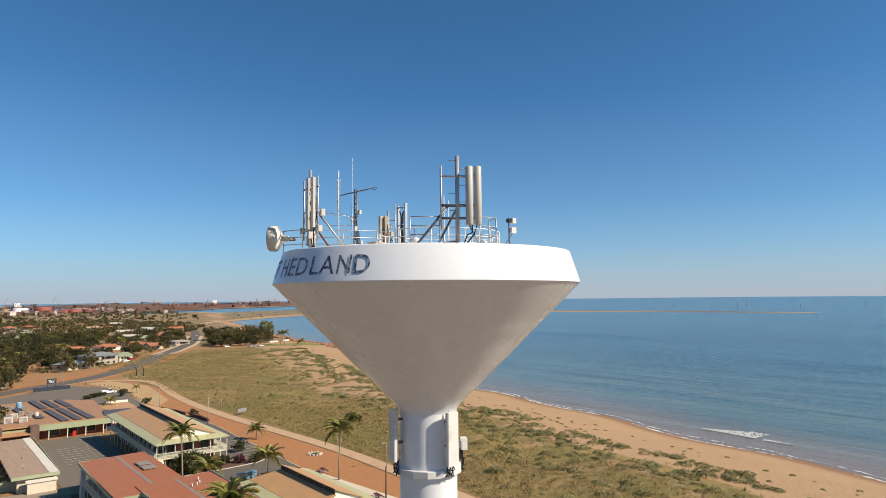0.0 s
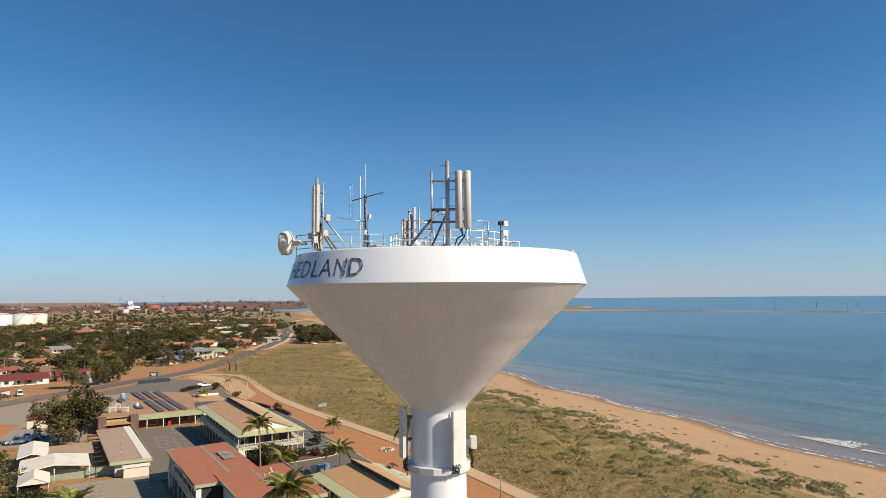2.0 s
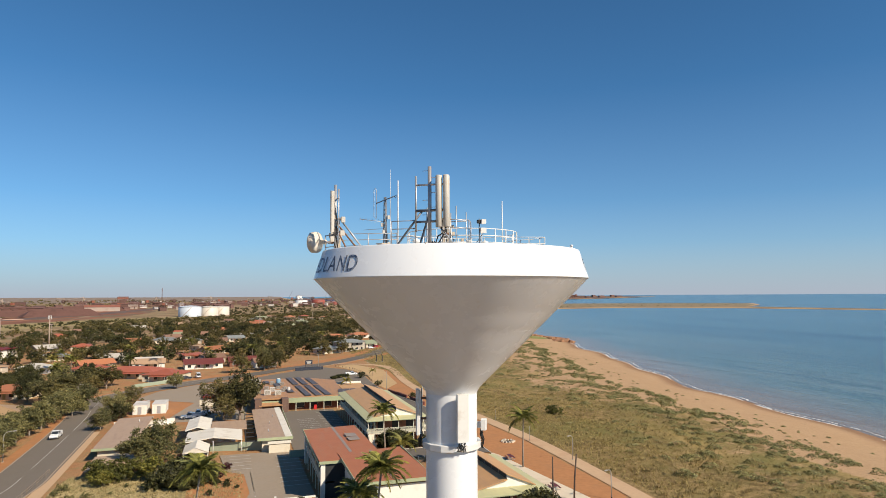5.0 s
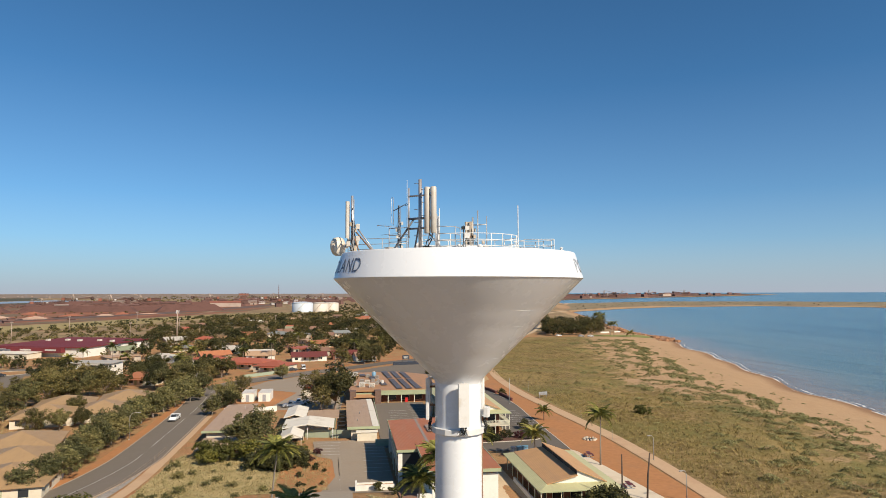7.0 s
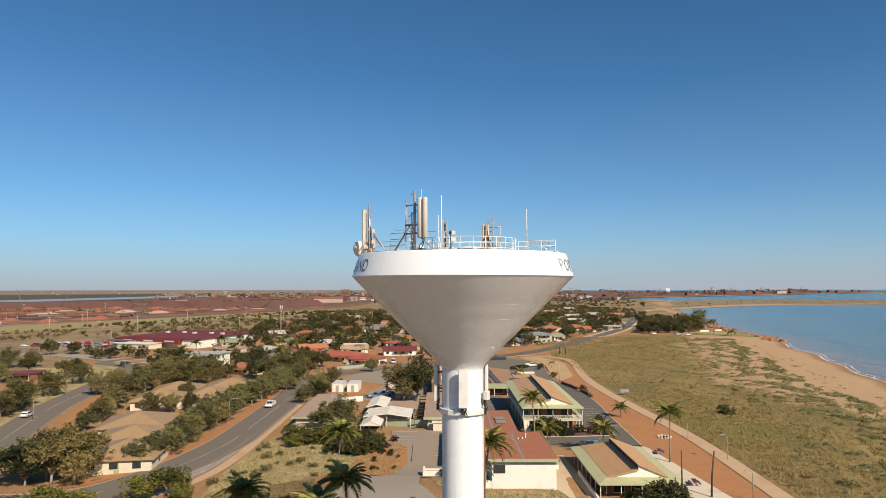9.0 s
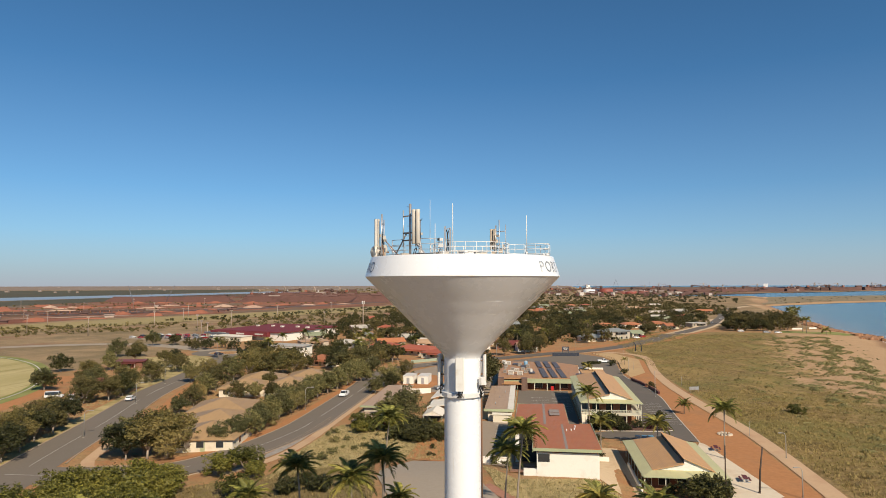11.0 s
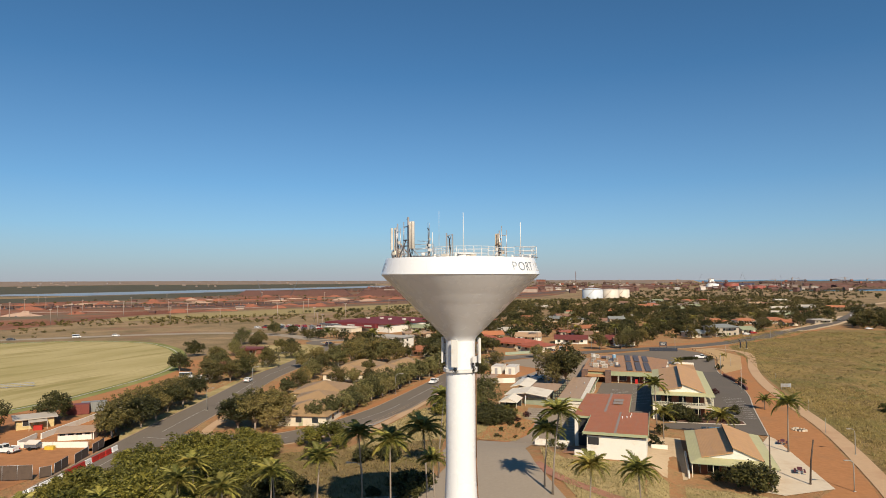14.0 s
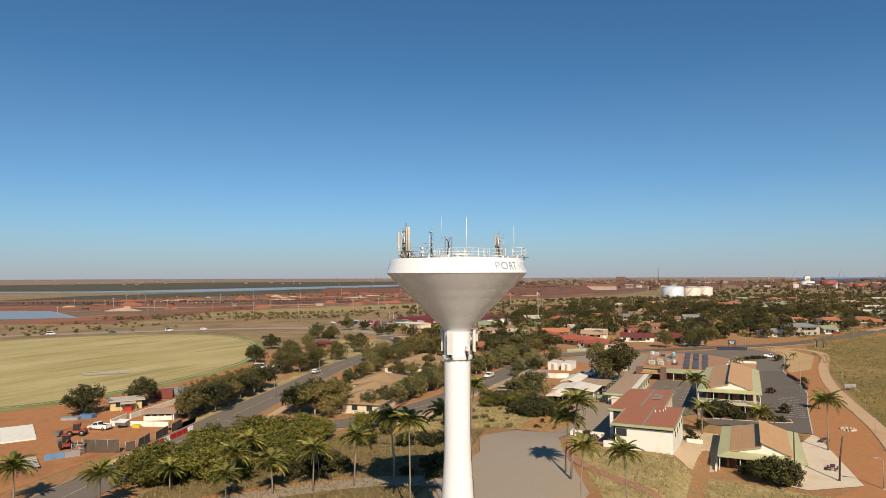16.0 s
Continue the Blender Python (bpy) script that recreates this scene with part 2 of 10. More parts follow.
def land(x, y):
    x, y = np.asarray(x, float), np.asarray(y, float)
    z = -0.3 - 2.2 * sm((y - 120) / 160) - 1.4 * sm((-x - 15) / 40) * (1 - sm((y - 120) / 160))
    z = z + 2.6 * sm((38 - x) / 6) * sm((105 - y) / 25) * sm((x + 28) / 45)
    k = shore_x(y) - x
    dune = sm((x - 72) / 12) * sm((k - 38) / 20) * (1 - sm((y - 430) / 40))
    z = z + dune * (0.5 + 0.45 * np.sin(x * 0.21 + 0.6 * np.sin(y * 0.09)) * np.sin(y * 0.13 + 0.05 * x) + 0.25 * np.sin(x * 0.7 + y * 0.31) * np.sin(y * 0.53))
    wide = 46 - 30 * sm((y - 430) / 60)
    u = np.clip(k / wide, 0, 1)
    z = np.where(k < wide, np.where(k > 0, SEA + (z - SEA) * (1 - (1 - u) ** 1.5), SEA + np.clip(k, -90, 0) * 0.055), z)
    return z + rise(x, y)


def land1(x, y):
    return float(land(x, y))


def axis_steps(lo, hi, step, far, grow=1.18):
    a = list(np.arange(lo, hi + 0.01, step))
    s, p = step, hi
    while p < far:
        s *= grow
        p += s
        a.append(min(p, far))
    s, p = step, lo
    while p > -far:
        s *= grow
        p -= s
        a.insert(0, max(p, -far))
    return np.array(a)


def sheet(name, xs, ys, zf, material, attrs=None):
    X, Y = np.meshgrid(xs, ys)
    Z = zf(X, Y)
    nx, ny = len(xs), len(ys)
    v = np.stack([X.ravel(), Y.ravel(), Z.ravel()], 1)
    i = np.arange(nx * ny).reshape(ny, nx)
    f = np.stack([i[:-1, :-1], i[:-1, 1:], i[1:, 1:], i[1:, :-1]], -1).reshape(-1, 4)
    me = bpy.data.meshes.new(name)
    me.from_pydata(v.tolist(), [], f.tolist())
    me.polygons.foreach_set("use_smooth", [True] * len(f))
    for key, fn in (attrs or {}).items():
        me.attributes.new(key, 'FLOAT', 'POINT').data.foreach_set("value", fn(X, Y).ravel().astype(np.float32))
    me.materials.append(material)
    return me


def inside(px, py, poly):
    """Which of the points lie within a polygon."""
    px, py = np.asarray(px, float), np.asarray(py, float)
    hit = np.zeros(px.shape, bool)
    n = len(poly)
    for i in range(n):
        (x0, y0), (x1, y1) = poly[i], poly[(i + 1) % n]
        if y0 == y1:
            continue
        c = ((y0 > py) != (y1 > py)) & (px < (x1 - x0) * (py - y0) / (y1 - y0) + x0)
        hit ^= c
    return hit


def drape(poly, lift, cell=4.0, zf=land):
    """A sheet with the outline poly that lies on the ground."""
    ring = []
    n = len(poly)
    for i in range(n):
        a, b = Vector(poly[i]), Vector(poly[(i + 1) % n])
        k = max(1, int((b - a).length / cell))
        ring += [a.lerp(b, j / k) for j in range(k)]
    xs0, ys0 = [p.x for p in ring], [p.y for p in ring]
    gx, gy = np.meshgrid(np.arange(min(xs0) + cell / 2, max(xs0), cell), np.arange(min(ys0) + cell / 2, max(ys0), cell))
    ok = inside(gx, gy, [(p.x, p.y) for p in ring])
    pts = ring + [Vector((a, b)) for a, b in zip(gx[ok], gy[ok])]
    m = len(ring)
    vs, es, fs, *_ = delaunay_2d_cdt(pts, [(i, (i + 1) % m) for i in range(m)], [list(range(m))], 1, 1e-4)
    b = B()
    zs = zf(np.array([p.x for p in vs]), np.array([p.y for p in vs]))
    b.v = [(p.x, p.y, float(z) + lift) for p, z in zip(vs, zs)]
    for f in fs:
        f = list(f)
        a0, a1, a2 = (vs[i] for i in f[:3])
        if (a1 - a0).cross(a2 - a0) < 0:
            f.reverse()
        b.face(f, True)
    return b


def smooth_line(pts, step=3.0, closed=False):
    """Points every few metres along a rounded line."""
    P = [Vector(p) for p in pts]
    out = []
    n = len(P)
    for i in range(n if closed else n - 1):
        p1, p2 = P[i], P[(i + 1) % n]
        p0 = P[i - 1] if (i or closed) else p1 * 2 - p2
        p3 = P[(i + 2) % n] if (i + 2 < n or closed) else p2 * 2 - p1
        k = max(1, int((p2 - p1).length / step))
        for j in range(k):
            t = j / k
            out.append(0.5 * (2 * p1 + (p2 - p0) * t + (2 * p0 - 5 * p1 + 4 * p2 - p3) * t * t + (3 * p1 - p0 - 3 * p2 + p3) * t ** 3))
    if not closed:
        out.append(P[-1])
    return out


def normals(line, closed=False):
    out = []
    n = len(line)
    for i in range(n):
        a = line[i - 1] if (i or closed) else line[i]
        b = line[(i + 1) % n] if (i + 1 < n or closed) else line[i]
        d = (b - a).normalized()
        out.append(Vector((-d.y, d.x)))
    return out


def strip(pts, width, lift, step=3.0, across=4, closed=False, side=0.0, zf=land):
    """A road-like sheet along a line; width a number or one for each point of the smoothed line."""
    line = smooth_line(pts, step, closed)
    nor = normals(line, closed)
    b = B()
    for p, q in zip(line, nor):
        for j in range(across + 1):
            o = side + (j / across - 0.5) * width
            w = p + q * o
            b.v.append((w.x, w.y, land1(w.x, w.y) + lift if zf is land else zf + lift))
    n = len(line)
    for i in range(n if closed else n - 1):
        for j in range(across):
            a, c = i * (across + 1) + j, ((i + 1) % n) * (across + 1) + j
            b.face((a + 1, a, c, c + 1), True)
    return b


def kerb(pts, offset, width=0.25, height=0.15, step=2.0, closed=False, lift=0.0):
    """A real step of concrete along a line."""
    line = smooth_line(pts, step, closed)
    nor = normals(line, closed)
    b = B()
    for p, q in zip(line, nor):
        for o, z in ((0, -0.3), (0, height - 0.03), (0.04, height), (width, height), (width, -0.3)):
            w = p + q * (offset + o)
            b.v.append((w.x, w.y, land1(w.x, w.y) + z + lift))
    n = len(line)
    for i in range(n if closed else n - 1):
        for j in range(4):
            a, c = i * 5 + j, ((i + 1) % n) * 5 + j
            b.face((a, c, c + 1, a + 1))
    return b


# ---- ground, sea, roads ----
def ground_material():
    m = Mat("ground", 0.95, 0, 0.12)
    fine, mid, broad = m.noise(2.2, 6, 0.7), m.noise(0.16, 5, 0.65), m.noise(0.02, 4, 0.6)
    town = m.mix(m.ramp(mid, 0.35, 0.65), (0.45, 0.215, 0.105, 1), (0.44, 0.28, 0.14, 1))
    town = m.mix(m.ramp(m.noise(0.55, 5), 0.5, 0.72), town, (0.32, 0.245, 0.12, 1))
    scrub = m.mix(m.ramp(m.noise(0.03, 6, 0.7), 0.38, 0.62), (0.24, 0.185, 0.105, 1), (0.41, 0.29, 0.17, 1))
    scrub = m.mix(m.ramp(broad, 0.55, 0.7), scrub, (0.31, 0.18, 0.115, 1))
    dune = m.mix(m.ramp(m.noise(0.45, 7, 0.8), 0.42, 0.58), (0.18, 0.125, 0.052, 1), (0.40, 0.285, 0.13, 1))
    dune = m.mix(m.ramp(m.noise(0.035, 5, 0.65), 0.46, 0.60), dune, (0.235, 0.205, 0.075, 1))
    dune = m.mix(m.ramp(m.noise(0.06, 6, 0.7), 0.57, 0.70), dune, (0.19, 0.13, 0.065, 1))
    dune = m.mix(m.ramp(m.noise(0.9, 4, 0.7), 0.62, 0.74), dune, (0.42, 0.30, 0.165, 1))
    dune = m.mix(m.ramp(m.noise(0.05, 5, 0.65, (1.0, 0.3, 1, -12)), 0.52, 0.66), dune, (0.40, 0.29, 0.12, 1))
    sand = m.mix(mid, (0.50, 0.315, 0.175, 1), (0.58, 0.40, 0.24, 1))
    sand = m.mix(m.ramp(fine, 0.55, 0.8), sand, (0.44, 0.28, 0.16, 1))
    sand = m.mix(m.attr("wet"), sand, (0.33, 0.195, 0.115, 1))

    def zone(key, spread, grain=0.22):
        add = m.n.new("ShaderNodeMath")
        add.operation = 'MULTIPLY_ADD'
        m.l.new(m.noise(grain, 6, 0.75), add.inputs[0])
        add.inputs[1].default_value = spread
        sub = m.n.new("ShaderNodeMath")
        sub.operation = 'SUBTRACT'
        m.l.new(m.attr(key), sub.inputs[0])
        sub.inputs[1].default_value = spread / 2
        m.l.new(sub.outputs[0], add.inputs[2])
        return m.ramp(add.outputs[0], 0.4, 0.6)

    c = m.mix(zone("scrub", 0.8, 0.02), town, scrub)
    c = m.mix(zone("dune", 0.3), c, dune)
    c = m.mix(zone("sand", 1.5, 0.15), c, sand)
    c = m.mix(m.ramp(fine, 0.3, 0.7), c, m.mix(1.0, c, (0.72, 0.72, 0.72, 1), 'MULTIPLY'))
    c = m.mix(1.0, c, (0.92, 0.90, 0.88, 1), 'MULTIPLY')
    m.color(c).bump(m.noise(1.3, 8, 0.75), 0.7, 0.4)
    return m.m


def sand_share(x, y):
    k = shore_x(y) - x
    return np.where(k < 44, 1.0, (0.36 + 0.34 * sm((y - 150) / 80)) * sm((96 - k) / 46)) * (y > -4000) * np.where(y > 500, (k < 13 + 5 * sm((y - 620) / 150)) * 1.0, 1.0)


gx, gy = axis_steps(-150, 262, 3.0, 4950), axis_steps(25, 480, 3.0, 4950)
ground = new("ground", sheet("ground", gx, gy, land, ground_material(), {
    "sand": sand_share,
    "wet": lambda x, y: sm((9 - (shore_x(y) - x)) / 7),
    "dune": lambda x, y: sm((x - 69) / 4) * (1 - sm((y - 455) / 30)) * 1.0,
    "scrub": lambda x, y: np.maximum(np.maximum(sm((y - 420) / 200), sm((-x - 120) / 80)), sm((34 - y) / 24)),
}))
tagged(ground, "sandy red coastal ground with dry grass, dunes and a beach", "ground", kind="structure")


def sea_material():
    m = Mat("sea_water", 0.16, 0, 0.5)
    deep = m.mix(m.ramp(m.noise(0.02, 6, 0.65, (1.0, 0.12, 1, 10)), 0.35, 0.65), (0.010, 0.058, 0.105, 1), (0.050, 0.138, 0.175, 1))
    shoal = m.mix(m.ramp(m.noise(0.10, 5, 0.65, (1.0, 0.10, 1, 8)), 0.35, 0.65), (0.055, 0.115, 0.13, 1), (0.145, 0.190, 0.180, 1))
    c = m.mix(m.attr("shoal"), deep, shoal)
    # darker streaks put the shading of the waves into the colour
    c = m.mix(m.ramp(m.noise(0.16, 6, 0.7, (1.0, 0.07, 1, 8), 0.5), 0.50, 0.68), c, m.mix(1.0, c, (0.66, 0.70, 0.72, 1), 'MULTIPLY'))
    c = m.mix(m.attr("silt"), c, (0.255, 0.18, 0.13, 1))
    m.color(c)
    last = None
    for strength, dist, waves in ((0.55, 2.6, m.noise(0.075, 4, 0.6, (1.0, 0.09, 1, 8), 0.4)), (0.6, 0.8, m.noise(0.30, 6, 0.72, (1.0, 0.16, 1, 8)))):
        b = m.n.new("ShaderNodeBump")
        b.inputs["Strength"].default_value, b.inputs["Distance"].default_value = strength, dist
        m.l.new(waves, b.inputs["Height"])
        if last:
            m.l.new(last.outputs[0], b.inputs["Normal"])
        last = b
    m.l.new(last.outputs[0], m.p.inputs["Normal"])
    m.p.inputs["Roughness"].default_value = 0.17
    return m.m


SEA_MAT = sea_material()
sx, sy = axis_steps(120, 330, 4.0, 4950, 1.13), axis_steps(0, 480, 6.0, 4950, 1.13)
sea = new("water", sheet("water", sx, sy, lambda x, y: SEA + rise(x, y) + 0 * x, SEA_MAT, {
    "shoal": lambda x, y: sm(1 - (x - shore_x(y)) / 220),
    "silt": lambda x, y: 0.8 * sm(1 - (x - shore_x(y)) / 44),
}))
tagged(sea, "calm blue-green sea, silty along the beach", "sea", kind="structure")


def setting(name, b, material, label):
    return solid(name, b, material, label, name.split("_")[0], kind="structure")


ROAD_A = [(-30, -60), (-45, 5), (-56, 42), (-66, 72), (-75, 100), (-84, 130), (-97, 168), (-106, 205), (-116, 245), (-128, 282)]
ROAD_B = [(-72, 84), (-62, 84.5), (-54, 86), (-45.5, 88), (-38.5, 95), (-33.3, 108), (-30.6, 122), (-30.5, 134), (-31.5, 165), (-33, 195), (-35.2, 218), (-34.5, 236), (-28, 250), (-18, 261.7), (-9, 272), (2.1, 281.7)]
ROAD_C = [(2.1, 281.7), (14.6, 293), (31.3, 309.5), (49.5, 324), (67, 345), (90.4, 382), (118, 441), (139, 484), (166, 542), (204, 648), (231, 735), (265, 868), (312, 960)]
setting("road_inland", strip(ROAD_A, 10.5, 0.06), ASPHALT, "grey two-lane asphalt road with worn centre line")
setting("road_side", strip(ROAD_B, 10.6, 0.10), ASPHALT, "grey asphalt side street between trees and the motel")
setting("pavement_shoulder", strip(ROAD_C[6:10], 15, 0.07), SAND_PALE, "sandy shoulder along the coast road")
setting("pavement_track", strip([(312, 960), (345, 1020), (392, 1085), (470, 1180)], 9, 0.3, 8), SAND_PALE, "pale sand track towards the spit")
setting("road_coast", strip(ROAD_C, 8.5, 0.11), ASPHALT_DARK, "grey coast road running to the point")
TURNING = [(12, 94), (1, 95), (-3, 86), (-2.5, 82), (1.5, 72), (2, 58), (5, 44), (12, 36), (24, 44), (24.5, 56), (20, 66), (15.5, 76), (12, 86)]
setting("pavement_turning_circle", drape(TURNING, 0.14), PALE_LOT, "worn grey turning circle at the foot of the tower")
setting("pavement_drive_verge", strip([(-12, 54.3), (-19, 49.2), (-29, 40), (-40, 22)], 2.6, 0.08), RED_DIRT, "bare orange strip beside the drive")
setting("pavement_drive", strip([(9, 55), (0, 54), (-8, 52.2), (-16, 47.6), (-26, 38), (-38, 18)], 5.4, 0.12), PALE_LOT, "worn drive through the palms")
PATHLINE = [(66, 30), (67.5, 70), (69, 90), (70, 126), (68.5, 165), (68, 200), (70, 240), (75, 290), (70, 312), (52, 322)]
setting("pavement_foreshore", drape([(50, 60), (64, 60), (67, 90), (68, 126), (66.5, 165), (66, 200), (68, 240), (73, 288), (66, 300), (60, 262), (57, 220), (60, 180), (58, 150), (57, 119), (61, 85), (52, 70)], 0.05), RED_DIRT, "bare orange dirt verge beside the footpath")
setting("pavement_footpath", strip(PATHLINE, 3.3, 0.09), PATH, "pale orange concrete footpath along the dunes")


def dry_lawn():
    """Long dry grass seen from above, straw and olive."""
    m = Mat("dry_bank", 0.95, 0, 0.1)
    c = m.mix(m.ramp(m.noise(0.25, 6, 0.7), 0.38, 0.62), (0.265, 0.22, 0.095, 1), (0.44, 0.34, 0.17, 1))
    c = m.mix(m.ramp(m.noise(0.9, 5, 0.75), 0.56, 0.70), c, (0.36, 0.235, 0.13, 1))
    m.color(c).bump(m.noise(2.5, 6, 0.7), 0.6, 0.15)
    return m.m


DRY_LAWN = dry_lawn()
BANKS = [[(14, 90), (20, 80), (33, 81.5), (36, 79), (48, 78), (58, 76), (58, 50), (30, 45), (25.5, 58), (21, 68), (17, 77)], [(-22, 82), (-5, 97), (0, 96.5), (8, 96), (8, 118), (3, 128), (-22, 126), (-23.5, 100)], [(-40, 76), (-26, 84), (-6, 94), (-4, 86), (-1, 74), (0.5, 60), (2, 44), (14, 30), (-20, 20), (-40, 30), (-48, 60)]]
OLIVE_BANK = surface("olive_brown_bank", (0.195, 0.145, 0.07, 1), 0.95, grain=0.8, stain=0.16, amount=0.35, dirt=(0.29, 0.19, 0.105, 1), bump=0.5, spec=0.1)
for k, poly in enumerate(BANKS):
    setting("ground_bank_%d" % (k + 1), drape(poly, 0.05, 1.6), OLIVE_BANK if k == 2 else DRY_LAWN, "dry grassy bank round the tower")


# ---- water tower ----
TX, TY = 17.66, 25.9


def polar(deg, r, z):
    w = radians(deg)
    return (r * math.cos(w), r * math.sin(w), z)


def tank_material():
    m = Mat("tank_paint", 0.42, 0, 0.4)
    c = m.mix(m.noise(0.8, 5), (0.70, 0.715, 0.73, 1), (0.745, 0.755, 0.765, 1))
    c = m.mix(m.ramp(m.noise(2.5, 6, 0.7, (1, 1, 0.08)), 0.62, 0.9), c, (0.62, 0.57, 0.50, 1))
    m.color(c).bump(m.noise(0.5, 3), 0.08, 0.05)
    m.roughness(m.noise(0.7), 0.21, 0.33)
    return m.m


TANK = tank_material()
tower = thing("water_tower", "white conical steel water tower with antennas and painted town name", "water tower", at=pose(TX, TY, 0))
courses = (27.62, 28.65, 30.5, 31.4, 33.10)     # welded plate courses, each bellied a little
cone = [(1.36, 27.1), (1.39, 27.2), (1.5, 27.38)]
for z0, z1 in zip(courses, courses[1:]):
    for i in range(6):
        z = z0 + (z1 - z0) * i / 6
        cone.append((1.72 + (7.24 - 1.72) * (z - 27.62) / 5.48 + 0.013 * (z1 - z0) * math.sin(math.pi * i / 6), z))
cone.append((7.24, 33.10))
part("tank_cone", B().lathe(cone, 96), TANK, tower, "white welded steel cone, shaded grey below")
part("tank_rim", B().lathe([(7.24, 33.10), (7.29, 33.12), (7.27, 33.16), (6.84, 34.52), (6.80, 34.57), (6.64, 34.57), (6.59, 34.46)], 96), TANK, tower, "white sloping rim band")
part("tank_deck", B().lathe([(6.60, 34.45), (4.0, 34.54), (0.02, 34.65)], 64), WHITE_PAINT, tower)
part("shaft", B().lathe([(2.25, -0.5), (2.2, 2.2), (2.1, 4.0), (1.85, 8.0), (1.62, 11.0), (1.43, 14.0), (1.36, 16.5), (1.36, 27.1)], 64), TANK, tower, "white round steel shaft flaring at the foot")
# plate seams raised only where the highlight lies, its glint put into the shape
for z, w0, w1 in ((31.4, -78, -54), (30.5, -76, -50), (31.4, -44, -20), (30.5, -40, -22), (28.65, -60, -44)):
    r = 1.72 + (7.24 - 1.72) * (z - 27.62) / (33.10 - 27.62)
    part("weld_seam", B().tube([polar(w0 + (w1 - w0) * i / 6, r - 0.004, z + 0.006 * math.sin(i)) for i in range(7)], 0.008, 5), TANK, tower, "raised weld seam, kept to the arc of the highlight")
collar = part("collar", B().lathe([(1.36, 24.28), (1.56, 24.28), (1.58, 24.30), (1.58, 24.60), (1.56, 24.62), (1.36, 24.62)], 14, smooth=False), WHITE_STEEL, tower, "white clamped collar carrying the antenna panels")


def worn_letters():
    m = Mat("worn_letter_paint", 0.6)
    c = m.mix(m.ramp(m.noise(7, 5, 0.65), 0.46, 0.62), (0.05, 0.075, 0.135, 1), (0.36, 0.39, 0.44, 1))
    m.color(c)
    return m.m


def faded_letters():
    m = Mat("faded_letter_paint", 0.6)
    m.color(m.mix(m.ramp(m.noise(5, 4, 0.6), 0.4, 0.6), (0.22, 0.25, 0.29, 1), (0.55, 0.57, 0.58, 1)))
    return m.m


def letter_mesh(ch, w0, w1):
    """One capital letter, wrapped on the rim between two bearings."""
    cu = bpy.data.curves.new("letter", 'FONT')
    cu.body, cu.size, cu.resolution_u, cu.offset = ch, 1.0, 4, 0.004
    ob = bpy.data.objects.new("letter", cu)
    scene.collection.objects.link(ob)
    me = bpy.data.meshes.new_from_object(ob.evaluated_get(bpy.context.evaluated_depsgraph_get()))
    bpy.data.objects.remove(ob)
    bm = bmesh.new()
    bm.from_mesh(me)
    for _ in range(2):
        bmesh.ops.subdivide_edges(bm, edges=[e for e in bm.edges if e.calc_length() > 0.12], cuts=1)
        bmesh.ops.triangulate(bm, faces=bm.faces)
    xs_ = [v.co.x for v in bm.verts]
    ys_ = [v.co.y for v in bm.verts]
    x0, x1, y0, y1 = min(xs_), max(xs_), min(ys_), max(ys_)
    for v in bm.verts:
        u, t = (v.co.x - x0) / (x1 - x0), (v.co.y - y0) / (y1 - y0)
        z = 33.43 + 0.74 * t
        r = 7.27 - 0.43 * (z - 33.16) / 1.36 + 0.014
        v.co = polar(w0 + (w1 - w0) * u, r, z)
    bm.to_mesh(me)
    bm.free()
    return me


def grey_letters():
    m = Mat("grey_letter_paint", 0.6)
    m.color(m.mix(m.ramp(m.noise(7, 4, 0.6), 0.45, 0.62), (0.13, 0.15, 0.18, 1), (0.36, 0.38, 0.40, 1)))
    return m.m


def ghost_letters():
    m = Mat("ghost_letter_paint", 0.6)
    m.color(m.mix(m.ramp(m.noise(5, 4, 0.6), 0.4, 0.6), (0.50, 0.51, 0.525, 1), (0.68, 0.69, 0.70, 1)))
    return m.m


DARK_INK, FADED_INK, GREY_INK, GHOST_INK = worn_letters(), faded_letters(), grey_letters(), ghost_letters()
WORD = [("P", 0, 4.3), ("O", 5.6, 12.8), ("R", 14.6, 18.9), ("T", 19.2, 23.6), ("H", 28.1, 33.2), ("E", 34.9, 38.8), ("D", 40.1, 46.2), ("L", 48.0, 52.0),
        ("A", 52.4, 58.8), ("N", 59.8, 64.8), ("D", 66.0, 71.4)]
for start, faint, ink in ((-34.9, "PHED", GREY_INK), (143.6, "", DARK_INK)):
    for ch, a0, a1 in WORD:
        me = letter_mesh(ch, start + a0, start + a1)
        me.materials.append(GHOST_INK if ch in faint and a0 > 24 else FADED_INK if ch in faint else ink)
        part("letter", me, None, tower, "faded grey painted letter" if start < 0 else "dark blue worn painted letter")


# ---- fittings of the tower ----
DECK = 34.50
conduit = part("conduit", B().tube([polar(6, 1.43, 16.5), polar(6, 1.43, 24.2)], 0.05).tube([polar(6, 1.5, 14), polar(6, 1.43, 16.5)], 0.05).tube([polar(6, 2.27, 2.0), polar(6, 1.7, 11), polar(6, 1.5, 14)], 0.05), RUST, tower, "brown cable conduit down the shaft")
part("conduit", B().tube([polar(14, 2.25, 2.0), polar(14, 1.68, 11), polar(14, 1.48, 14), polar(14, 1.41, 16.5), polar(14, 1.41, 24.2)], 0.035), GALV, tower)


